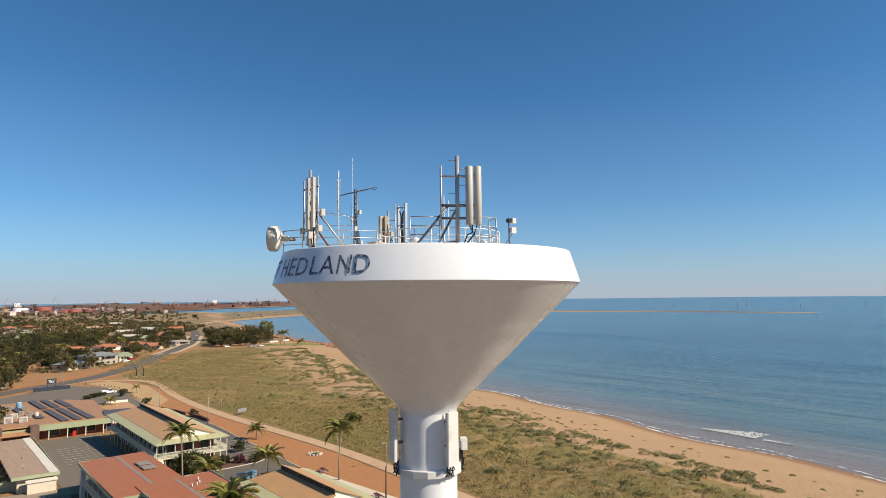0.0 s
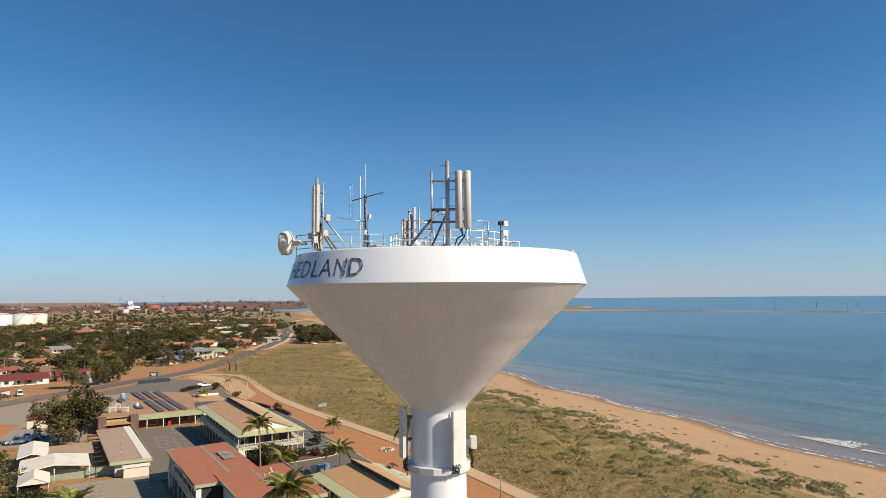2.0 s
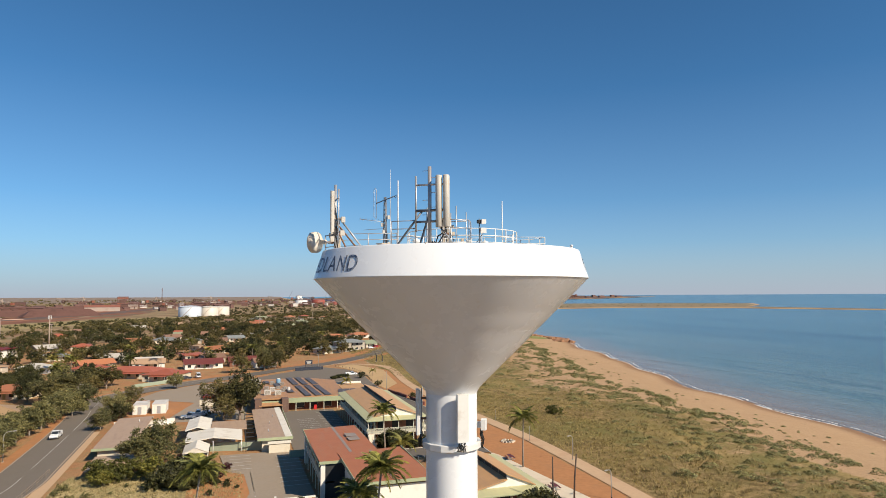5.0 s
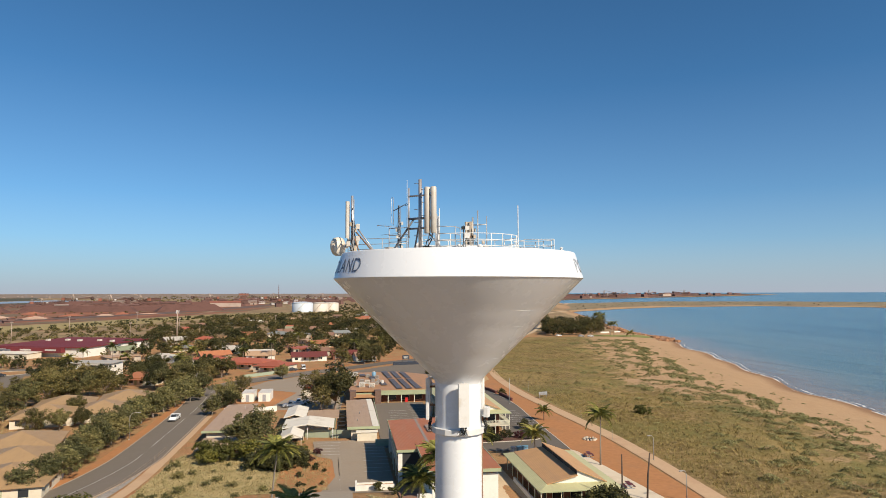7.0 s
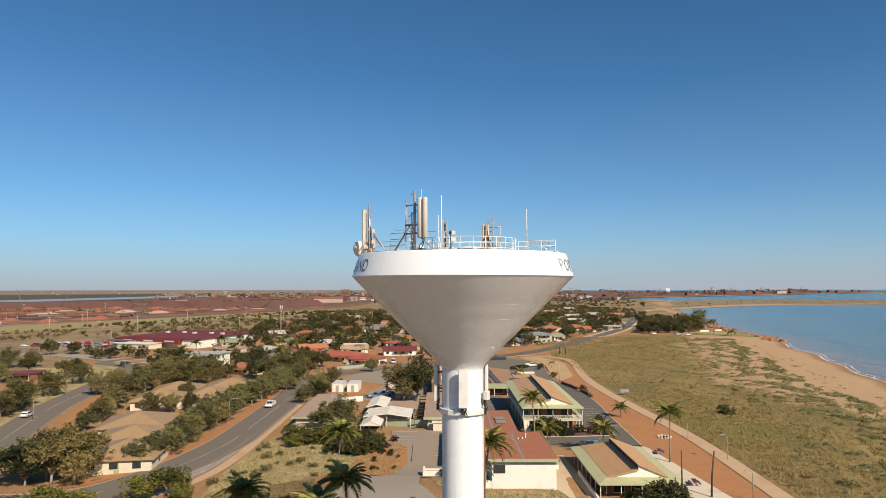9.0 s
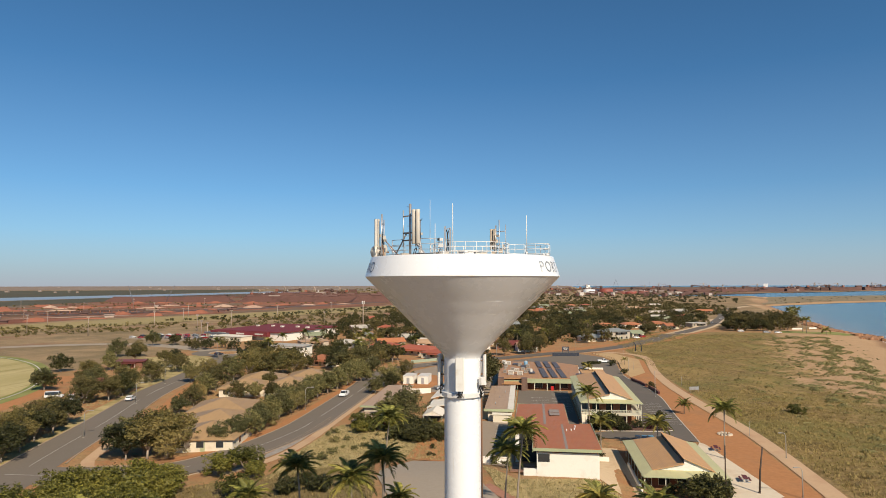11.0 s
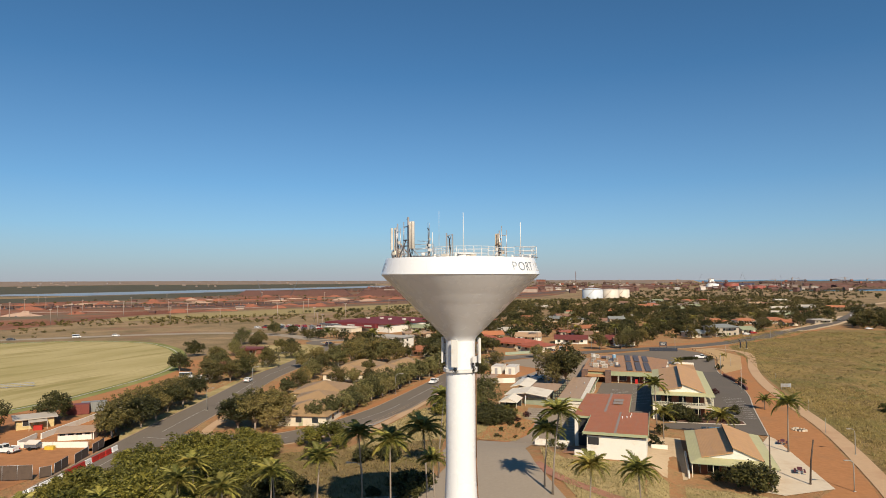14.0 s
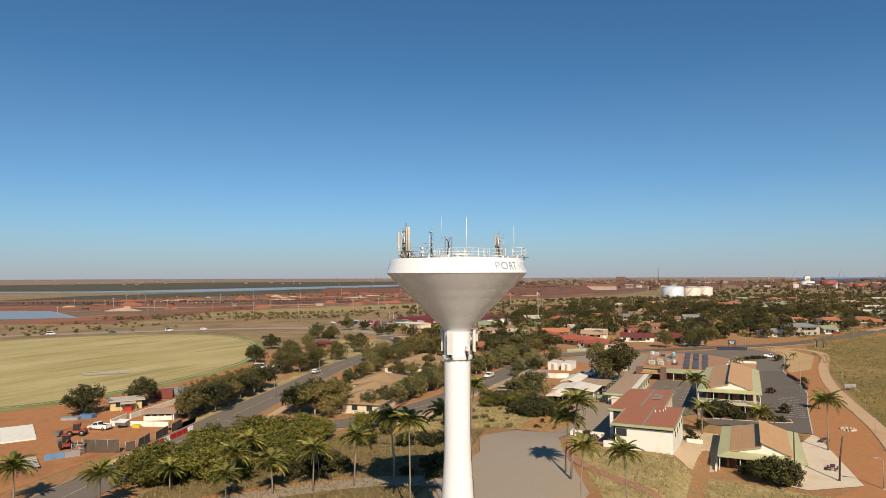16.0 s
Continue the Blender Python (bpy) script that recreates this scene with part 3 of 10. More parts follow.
def cables(parent, seed, deg, r, z0, z1, n=7, label=""):
    """Feeder cables hanging in a tangle, one by one."""
    rnd = random.Random(seed)
    for _ in range(n):
        pts, a = [], deg + rnd.uniform(-7, 7)
        for i in range(7):
            t = i / 6
            pts.append(polar(a + rnd.uniform(-3.5, 3.5), r + rnd.uniform(-0.1, 0.12), z0 + (z1 - z0) * t + rnd.uniform(-0.05, 0.05)))
        part("cable", B().tube(pts, 0.022, 5), BLACK_CABLE, parent, label)


def cable(parent, pts, r=0.03):
    return part("cable", B().tube(pts, r, 6), BLACK_CABLE, parent, "black feeder cable")


def shaft_panel(deg, low, tall, wide, seed):
    """A panel antenna held off the shaft by two brackets."""
    t = thing("panel_antenna", "pale grey panel antenna bracketed to the white shaft", "antenna", "panel antennas on the shaft", pose(TX, TY, 0))
    m = pose(0, 0, 0, 0, 0, deg)
    part("panel", B().box(1.72, -wide / 2, low, 1.90, wide / 2, low + tall, m, 0.04), PANEL_WHITE, t)
    part("back_plate", B().box(1.66, -wide / 2 + 0.04, low + 0.06, 1.715, wide / 2 - 0.04, low + tall - 0.06, m), WHITE_STEEL, t)
    part("pole", B().tube([m @ Vector((1.6, 0, low - 0.15)), m @ Vector((1.6, 0, low + tall + 0.05))], 0.035), GALV, t)
    for z in (low + 0.35 * tall, low + 0.8 * tall):
        part("bracket", B().box(1.34, -0.1, z - 0.05, 1.66, 0.1, z + 0.05, m), RUST, t, "rusting steel bracket")
    cables(t, seed, deg, 1.66, low + 0.1, 24.35, 9, "tangled black feeder cable")
    return t


shaft_panel(-90, 24.85, 2.4, 0.64, 1)
shaft_panel(168, 24.95, 2.35, 0.6, 2)
shaft_panel(33, 24.95, 2.3, 0.6, 3)
unit = thing("radio_unit", "white radio box on the collar with black cables", "radio box", at=pose(TX, TY, 0))
mm = pose(0, 0, 0, 0, 0, -28)
part("box", B().box(1.58, -0.22, 25.2, 1.86, 0.22, 25.75, mm, 0.03), WHITE_STEEL, unit)
cables(unit, 9, -28, 1.62, 25.2, 24.3, 9)
part("bracket", B().box(1.35, -0.08, 25.3, 1.60, 0.08, 25.6, mm), GALV, unit)


def deck_rail(name, pts, posts, label, h=1.02, r=0.022, mat=None):
    """Posts and three rails along a line on the deck."""
    t = thing(name, label, "railing")
    mat = mat or WHITE_STEEL
    for k, z in (("top_rail", h), ("mid_rail", h * 0.66), ("low_rail", h * 0.33)):
        part(k, B().tube([(x, y, DECK + 0.08 + z) for x, y in pts], r, 6), mat, t)
    for x, y in posts:
        part("post", B().tube([(x, y, DECK - 0.03), (x, y, DECK + 0.08 + h)], r * 1.1, 6), mat, t)
    return t


def arc(cx, cy, r, a0, a1, n):
    return [(cx + r * math.cos(radians(a0 + (a1 - a0) * i / n)), cy + r * math.sin(radians(a0 + (a1 - a0) * i / n))) for i in range(n + 1)]


deck_rail("guard_railing", arc(TX + 0.6, TY - 0.2, 2.95, 0, 360, 48), arc(TX + 0.6, TY - 0.2, 2.95, 0, 345, 23), "white round guard railing on the tank roof")
deck_rail("guard_railing", [(22.3, 28.0), (24.15, 27.6), (24.3, 28.6)], [(22.3, 28.0), (23.2, 27.8), (24.15, 27.6), (24.3, 28.6)], "white railing of the ladder landing at the rim", 1.12)
deck_rail("guard_railing", [(20.9, 27.2), (22.3, 28.0)], [(21.6, 27.6)], "white railing between hatch and ladder landing", 1.05)
deck_rail("guard_railing", [(13.3, 21.2), (14.25, 20.55)], [(13.3, 21.2), (14.25, 20.55)], "grey pipe railing beside the antenna mast", 1.05, mat=GALV)
deck_rail("guard_railing", [(15.55, 19.65), (16.5, 19.75), (16.9, 20.6)], [(15.55, 19.65), (16.5, 19.75), (16.9, 20.6)], "grey pipe railing near the rim", 1.05, mat=GALV)
deck_rail("guard_railing", [(11.2, 28.1), (11.6, 27.0), (13.2, 26.2), (14.6, 25.6)], [(11.2, 28.1), (11.6, 27.0), (13.2, 26.2), (14.6, 25.6)], "rusty pipe railing behind the mast", 0.95, mat=GALV)


def bar(parent, name, a, b2, r, mat, n=8, label=""):
    return part(name, B().tube([a, b2], r, n), mat, parent, label)


landing = thing("ladder_landing", "grey steel grating platform at the head of the ladder", "platform")
part("grating", B().box(22.35, 27.75, DECK + 0.22, 24.25, 29.9, DECK + 0.28), GALV, landing)
for x, y in ((22.45, 27.85), (24.1, 27.85), (22.45, 29.8), (23.2, 29.8)):
    part("leg", B().box(x - 0.04, y - 0.04, DECK - 0.1, x + 0.04, y + 0.04, DECK + 0.22), GALV, landing)
part("edge", B().box(22.3, 27.7, DECK + 0.16, 24.3, 27.76, DECK + 0.32), GALV, landing)
deck_rail("guard_railing", [(24.3, 28.6), (23.6, 29.9), (22.4, 29.95)], [(23.95, 29.25), (23.6, 29.9), (22.4, 29.95)], "white railing round the ladder landing", 1.12)


DARK_STEEL = surface("dark_galvanised", (0.17, 0.18, 0.20, 1), 0.5, 0.4, grain=8, amount=0.15)
# mast with the pair of tall panels
ma = thing("antenna_mast", "grey steel antenna mast with two tall panel antennas", "antenna mast")
bar(ma, "pole", (14.78, 20.10, DECK - 0.1), (14.78, 20.10, 38.02), 0.085, GALV, 12)
bar(ma, "side_pole", (14.24, 20.44, 35.1), (14.24, 20.44, 37.62), 0.045, GALV)
for z, r in ((37.2, 0.045), (36.05, 0.06), (35.55, 0.05)):
    bar(ma, "crossbar", (14.24, 20.44, z), (15.30, 19.72, z), r, DARK_STEEL if z < 37 else GALV)
bar(ma, "brace", (14.5, 20.3, 36.05), (13.5, 21.1, DECK), 0.05, DARK_STEEL)
bar(ma, "brace", (15.1, 19.85, 35.4), (15.95, 20.1, DECK), 0.04, GALV)
bar(ma, "brace", (14.78, 20.1, 36.0), (14.6, 21.2, DECK), 0.045, DARK_STEEL)
for i in range(9):
    z = 35.2 + i * 0.33
    s = 1 if i % 2 else -1
    bar(ma, "step_peg", (14.78, 20.10, z), (14.78 + s * 0.27, 20.10 - s * 0.20, z), 0.014, GALV, 5)
for dx, dy in ((-0.12, 0.09), (0.17, -0.08)):
    p = part("panel", B().tube([(15.22 + dx, 19.66 + dy, 35.27), (15.22 + dx, 19.66 + dy, 35.31), (15.22 + dx, 19.66 + dy, 37.55), (15.22 + dx, 19.66 + dy, 37.59)], [0.12, 0.15, 0.15, 0.12], 18), PANEL_GREY, ma, "tall beige panel antenna")
cable(ma, [(15.2, 19.7, 35.27), (15.25, 19.75, 35.0), (15.1, 19.9, 34.9), (15.0, 20.0, DECK)], 0.03)
cable(ma, [(15.35, 19.6, 35.27), (15.3, 19.7, 34.95), (15.1, 20.0, DECK)], 0.03)
part("base_plate", B().box(14.5, 19.85, DECK - 0.06, 15.06, 20.4, DECK + 0.06), RUST, ma)

# mast at the rim with panel, radio boxes and strut
mb = thing("antenna_mast", "weathered antenna mast with a long panel and radio boxes", "antenna mast")
bar(mb, "pole", (11.43, 25.95, DECK - 0.05), (11.43, 25.95, 38.0), 0.07, GALV, 12)
bar(mb, "side_pole", (11.45, 26.58, 35.0), (11.45, 26.58, 37.63), 0.045, GALV)
bar(mb, "side_pole", (11.51, 25.42, 34.9), (11.51, 25.42, 37.7), 0.045, GALV)
for z in (37.25, 36.2, 35.4):
    bar(mb, "crossbar", (11.45, 26.58, z), (11.51, 25.30, z), 0.035, GALV)
part("panel", B().box(-0.11, -0.07, 0, 0.11, 0.07, 2.1, pose(11.16, 25.16, 35.45, 0, 0, 40), 0.03), PANEL_GREY, mb, "long beige panel antenna")
part("panel", B().box(-0.085, -0.06, 0, 0.085, 0.06, 2.2, pose(11.22, 25.75, 35.4, 0, 0, 80), 0.03), PANEL_GREY, mb, "long beige panel antenna")
bar(mb, "strut", (11.6, 25.7, 36.25), (12.85, 25.2, DECK), 0.045, GALV)
bar(mb, "strut", (11.45, 25.9, 35.8), (11.9, 24.9, DECK), 0.04, RUST)
for x, y, z, s in ((11.75, 25.45, 36.0, 0.11), (11.2, 25.5, 35.0, 0.11), (11.7, 26.2, 35.1, 0.11), (11.25, 26.3, 35.25, 0.10)):
    part("radio_box", B().box(x - s, y - s * 0.7, z, x + s, y + s * 0.7, z + s * 2.6, None, 0.03), PANEL_GREY, mb, "cream radio box")
cable(mb, [(11.5, 25.6, 36.8), (11.6, 25.7, 36.0), (11.4, 25.6, 35.3), (11.6, 25.9, DECK)], 0.03)
cable(mb, [(11.2, 25.4, 35.4), (11.3, 25.6, 35.0), (11.5, 25.8, DECK)], 0.03)

for x, y, z, s, m in ((11.55, 26.1, 34.75, 0.16, PANEL_TAN), (11.3, 25.85, 36.2, 0.10, PANEL_TAN), (11.6, 26.35, 35.9, 0.10, PANEL_TAN), (11.75, 25.75, 35.35, 0.12, PANEL_GREY)):
    part("junction_box", B().box(x - s, y - s * 0.8, z, x + s, y + s * 0.8, z + s * 2.2, None, 0.02), m, mb, "rust-stained junction box")
for k in range(4):
    cable(mb, [(11.4 + 0.06 * k, 25.8, 36.9 - 0.4 * k), (11.5 + 0.07 * k, 25.95, 35.9 - 0.2 * k), (11.45 + 0.05 * k, 26.05, 35.1), (11.6 + 0.06 * k, 26.1, DECK)], 0.018)
bar(mb, "strut", (11.5, 26.3, 36.1), (12.9, 26.6, DECK), 0.045, RUST)

# drum dish
dm = Matrix.Translation((10.70, 27.75, 35.14)) @ Vector((-0.80, 0.60, 0)).to_track_quat('Z', 'Y').to_matrix().to_4x4()
dish = thing("microwave_dish", "cream drum-shaped microwave dish at the tank rim", "dish", at=dm)
part("drum", B().lathe([(0.02, 0.36), (0.50, 0.33), (0.56, 0.28), (0.57, 0.0), (0.54, -0.06), (0.30, -0.22), (0.02, -0.26)], 40), DISH_WHITE, dish)
part("mount", B().box(-0.12, -0.12, -0.55, 0.12, 0.12, -0.22, None, 0.03), DISH_WHITE, dish)
bar(dish, "pole", (0.25, 0, -0.62), (-0.5, 0, -0.62), 0.05, GALV)
bar(dish, "arm", (0, 0, -0.62), (0, 0, -0.3), 0.04, GALV)
part("bracket", B().box(-0.52, -0.06, -0.75, -0.4, 0.06, -0.45), RUST, dish)

# lattice mast with dipole arm and comb antenna
lm = thing("lattice_mast", "thin lattice mast with a folded dipole and comb antenna", "antenna mast")
for i in range(3):
    w = radians(120 * i + 20)
    bar(lm, "leg", (14.24 + 0.11 * math.cos(w), 26.85 + 0.11 * math.sin(w), DECK), (14.24 + 0.06 * math.cos(w), 26.85 + 0.06 * math.sin(w), 37.6), 0.026, DARK_STEEL, 6)
for i in range(10):
    for k in range(3):
        w0, w1 = radians(120 * k + 20), radians(120 * (k + 1) + 20)
        z = DECK + 0.28 * i
        bar(lm, "lacing", (14.24 + 0.085 * math.cos(w0), 26.85 + 0.085 * math.sin(w0), z), (14.24 + 0.085 * math.cos(w1), 26.85 + 0.085 * math.sin(w1), z + 0.28), 0.012, DARK_STEEL, 4)
da = Vector((0.26, -0.97, 0.06))
b0, b1 = Vector((14.24, 26.85, 37.45)) - da * 1.05, Vector((14.24, 26.85, 37.45)) + da * 1.05
bar(lm, "arm", b0, b1, 0.03, DARK_STEEL)
part("dipole", B().tube([b0 + Vector((0, 0.04, -0.75)), b0 + Vector((0, -0.04, -0.85)), b0 + Vector((-0.14, -0.02, -0.75)), b0 + Vector((-0.14, 0, 0.75)), b0 + Vector((-0.07, 0, 0.85)), b0 + Vector((0, 0, 0.75)), b0 + Vector((0, 0.04, -0.75))], 0.018, 6), GALV, lm, "folded loop dipole")
part("cable_loop", B().tube([b1 + Vector((0, 0, 0)), b1 + Vector((0.1, -0.1, 0.06)), b1 + Vector((0.12, -0.2, -0.02)), b1 + Vector((0.02, -0.12, -0.1)), b1], 0.015, 5), BLACK_CABLE, lm)
y0, y1 = Vector((14.35, 26.95, 36.25)), Vector((12.95, 27.35, 36.42))
bar(lm, "comb_boom", y0, y1, 0.018, GALV, 6)
comb = B()
for i in range(9):
    c = y0.lerp(y1, 0.1 + i * 0.11)
    comb.tube([c + Vector((0.05, 0.16, 0.1)) * (1.3 - 0.05 * i), c - Vector((0.05, 0.16, 0.1)) * (1.3 - 0.05 * i)], 0.007, 4)
part("comb_teeth", comb, GALV, lm)
bar(lm, "comb_boom", (14.3, 26.9, 35.9), (13.2, 27.6, 35.85), 0.014, GALV, 6)
for x, y, z in ((14.3, 27.0, 35.2), (14.12, 26.68, 35.6), (14.42, 26.8, 36.4), (14.1, 26.95, 36.0), (14.4, 26.65, 34.95)):
    part("junction_box", B().box(x - 0.06, y - 0.06, z, x + 0.06, y + 0.06, z + 0.2), PANEL_GREY, lm)
for k in range(5):
    cable(lm, [(14.2 + 0.03 * k, 26.8, 37.3 - 0.25 * k), (14.34 - 0.05 * k, 26.92, 36.5 - 0.1 * k), (14.18 + 0.04 * k, 26.76, 35.6), (14.3 + 0.06 * k, 26.9, DECK)], 0.014)


def whip(x, y, top, r, label, foot=None):
    t = thing("whip_antenna", label, "antenna")
    foot = foot or DECK
    part("rod", B().tube([(x, y, foot + 0.6), (x, y, top)], [r, r * 0.7], 8), WHITE_STEEL, t)
    part("base_pole", B().tube([(x, y, DECK - 0.05), (x, y, foot + 0.75)], r * 1.5, 8), GALV, t)
    return t


whip(16.2, 32.0, 39.5, 0.045, "white fibreglass whip antenna on the tank roof")
whip(14.84, 28.23, 39.4, 0.016, "very thin white whip antenna on a short pole", 36.3)
whip(22.49, 30.16, 38.17, 0.04, "white whip antenna by the ladder landing")
whip(16.1, 22.6, 36.9, 0.03, "short white whip antenna near the railing")

# dark cable gantry
gc = thing("cable_gantry", "dark steel cable gantry with two posts and a top bar", "gantry")
for x, y in ((16.37, 25.86), (16.64, 26.85)):
    part("post", B().box(x - 0.06, y - 0.06, DECK, x + 0.06, y + 0.06, 36.97), GALV, gc)
bar(gc, "top_bar", (16.37, 25.86, 36.75), (16.64, 26.85, 36.9), 0.04, GALV)
bar(gc, "mid_bar", (16.37, 25.86, 36.0), (16.64, 26.85, 36.0), 0.03, GALV)
cable(gc, [(16.45, 26.0, 36.7), (16.5, 26.3, 36.5), (16.5, 26.3, 35.8), (16.4, 26.1, DECK)], 0.05)
cable(gc, [(16.55, 26.6, 36.7), (16.5, 26.4, 36.3), (16.55, 26.5, 35.6), (16.5, 26.4, DECK)], 0.04)
part("equipment_box", B().box(16.0, 25.2, DECK, 16.7, 25.75, DECK + 0.55, None, 0.04), PANEL_GREY, gc)

# far panel cluster
md = thing("antenna_mast", "antenna mast with tan panels and rusty brackets", "antenna mast")
bar(md, "pole", (19.85, 32.55, DECK - 0.1), (19.85, 32.55, 37.6), 0.06, GALV)
bar(md, "side_pole", (20.15, 32.25, DECK), (20.15, 32.25, 38.05), 0.045, GALV)
bar(md, "side_pole", (20.72, 31.94, DECK), (20.72, 31.94, 37.61), 0.035, GALV)
for z in (37.05, 35.6):
    bar(md, "crossbar", (19.6, 32.75, z), (20.72, 31.94, z), 0.04, GALV)
for dx, dy, a in ((-0.25, 0.2, 20), (0.02, -0.02, -20), (-0.1, 0.28, 100)):
    part("panel", B().box(-0.13, -0.08, 0, 0.13, 0.08, 1.75, pose(19.72 + dx, 32.6 + dy, 35.55, 0, 0, a), 0.03), PANEL_TAN, md, "weathered tan panel antenna")
for z in (35.3, 36.2):
    part("bracket", B().box(19.5, 32.45, z, 19.95, 32.8, z + 0.1), RUST, md)
cable(md, [(19.7, 32.6, 35.6), (19.8, 32.5, 35.2), (19.7, 32.4, DECK)], 0.05)

for x, y, z, s in ((19.95, 32.35, 36.1, 0.11), (20.3, 32.2, 35.2, 0.14), (19.6, 32.5, 34.9, 0.16), (20.0, 32.6, 36.6, 0.09), (20.5, 32.1, 35.7, 0.10)):
    part("radio_box", B().box(x - s, y - s * 0.7, z, x + s, y + s * 0.7, z + s * 2.4, None, 0.02), PANEL_TAN, md, "rust-stained radio box")
for k in range(4):
    cable(md, [(19.75 + 0.1 * k, 32.5, 36.8 - 0.3 * k), (19.8 + 0.1 * k, 32.4, 35.8), (19.9 + 0.08 * k, 32.35, 35.1), (20.0 + 0.1 * k, 32.2, DECK)], 0.02)

# weather station at the rim
ws = thing("weather_station", "small weather station with two boxes on a pole", "weather station")
bar(ws, "pole", (16.85, 19.37, DECK - 0.1), (16.85, 19.37, 35.66), 0.025, DARK_STEEL)
part("sensor", B().box(16.75, 19.28, 35.45, 16.98, 19.45, 35.6, None, 0.03), BLACK_CABLE, ws)
part("sensor_box", B().box(16.9, 19.2, 35.42, 17.12, 19.38, 35.62, None, 0.02), WHITE_STEEL, ws)
part("white_box", B().box(16.86, 19.22, 35.02, 17.14, 19.42, 35.25, None, 0.02), WHITE_STEEL, ws)
bar(ws, "stay", (17.0, 19.35, 35.0), (16.7, 19.5, DECK), 0.012, BLACK_CABLE, 5)
bar(ws, "stay", (16.85, 19.37, 34.95), (17.0, 19.45, DECK - 0.05), 0.015, DARK_STEEL, 5)


for x, y, a, w, h, m, lb in ((19.2, 24.2, 20, 0.45, 0.35, PANEL_GREY, "low cream equipment box on the tank roof"), (15.6, 27.6, 50, 0.3, 0.5, PANEL_TAN, "rust-stained cabinet on the tank roof"), (20.6, 29.6, 10, 0.35, 0.3, PANEL_GREY, "low cream cable box on the tank roof"),
                             (17.2, 28.6, 70, 0.28, 0.7, PANEL_WHITE, "upright white cabinet on the tank roof"), (13.6, 24.2, 30, 0.3, 0.28, PANEL_TAN, "weathered junction box beside the mast")):
    t = thing("equipment_cabinet", lb, "cabinet", "roof cabinets", pose(x, y, DECK + 0.04, 0, 0, a))
    part("body", B().box(-w, -w * 0.6, 0.06, w, w * 0.6, h, None, 0.03), m, t)
    part("lid", B().box(-w - 0.03, -w * 0.6 - 0.03, h, w + 0.03, w * 0.6 + 0.03, h + 0.04), m, t)
    part("plinth", B().box(-w * 0.8, -w * 0.5, -0.1, w * 0.8, w * 0.5, 0.06), RUST, t)
tray = thing("cable_tray", "galvanised cable tray with black cables across the tank roof", "cable tray")
part("channel", B().tube([(14.9, 20.6, DECK + 0.12), (16.0, 23.6, DECK + 0.16), (16.5, 25.8, DECK + 0.16), (19.6, 32.1, DECK + 0.12)], 0.09, 6), GALV, tray)
for k in range(3):
    cable(tray, [(14.95 + 0.1 * k, 20.6, DECK + 0.2), (16.05 + 0.08 * k, 23.6, DECK + 0.27), (16.55 + 0.08 * k, 25.8, DECK + 0.27), (19.6 + 0.1 * k, 32.1, DECK + 0.2)], 0.03)


def rim_vent(x, y, s, label):
    t = thing("roof_vent", label, "vent", "roof vents", pose(x, y, DECK + 0.02))
    part("pipe", B().lathe([(s * 0.6, -0.1), (s * 0.6, s * 1.6), (s * 0.5, s * 1.7)], 14), WHITE_STEEL, t)
    part("cap", B().lathe([(s * 0.6, s * 1.5), (s, s * 1.8), (s * 0.9, s * 2.4), (0.01, s * 2.8)], 16), WHITE_STEEL, t)


for x, y, s in ((22.55, 21.45, 0.09), (23.75, 24.6, 0.10), (22.3, 27.2, 0.13), (24.05, 26.6, 0.13), (15.0, 23.2, 0.2), (18.3, 22.4, 0.16), (16.9, 20.9, 0.12)):
    rim_vent(x, y, s, "small white mushroom vent on the tank roof")
hatch = thing("roof_hatch", "white round access hatch inside the guard railing", "hatch", at=pose(TX + 0.5, TY, DECK + 0.1))
part("collar", B().lathe([(0.75, 0), (0.75, 0.4), (0.7, 0.42)], 28), WHITE_STEEL, hatch)
part("lid", B().lathe([(0.82, 0.40), (0.82, 0.47), (0.4, 0.55), (0.01, 0.57)], 28), WHITE_STEEL, hatch)


# ---- buildings by the tower ----
TAN_ROOF = sheet_roof("tan_sheet_roof", (0.50, 0.285, 0.13, 1), (0.42, 0.25, 0.13, 1))
SKIRT_ROOF = sheet_roof("cream_green_sheet", (0.46, 0.44, 0.24, 1), (0.40, 0.36, 0.22, 1), along=(1, 0, 0))
RED_ROOF = sheet_roof("red_sheet_roof", (0.385, 0.135, 0.055, 1), (0.35, 0.165, 0.085, 1))
BROWN_ROOF = sheet_roof("brown_sheet_roof", (0.41, 0.215, 0.10, 1), (0.27, 0.16, 0.095, 1))
PINK_ROOF = sheet_roof("faded_flat_roof", (0.41, 0.28, 0.185, 1), (0.31, 0.20, 0.135, 1))
CREAM_ROOF = surface("cream_canopy", (0.70, 0.64, 0.54, 1), 0.6, grain=2, amount=0.08, dirt=(0.5, 0.42, 0.32, 1))
CREAM_WALL = surface("cream_wall", (0.62, 0.55, 0.43, 1), 0.8, grain=3, amount=0.08, dirt=(0.50, 0.42, 0.31, 1))
WHITE_WALL = surface("white_rendered_wall", (0.72, 0.69, 0.62, 1), 0.8, grain=3, amount=0.07, dirt=(0.58, 0.5, 0.4, 1))
GREEN_TRIM = surface("pale_green_trim", (0.33, 0.36, 0.22, 1), 0.6, grain=3, amount=0.1)
GREEN_FENCE = surface("green_sheet_fence", (0.30, 0.34, 0.25, 1), 0.6, grain=3, amount=0.1)
BRICK_DARK = surface("red_brown_brick", (0.20, 0.085, 0.055, 1), 0.85, grain=5, amount=0.25, bump=0.4)
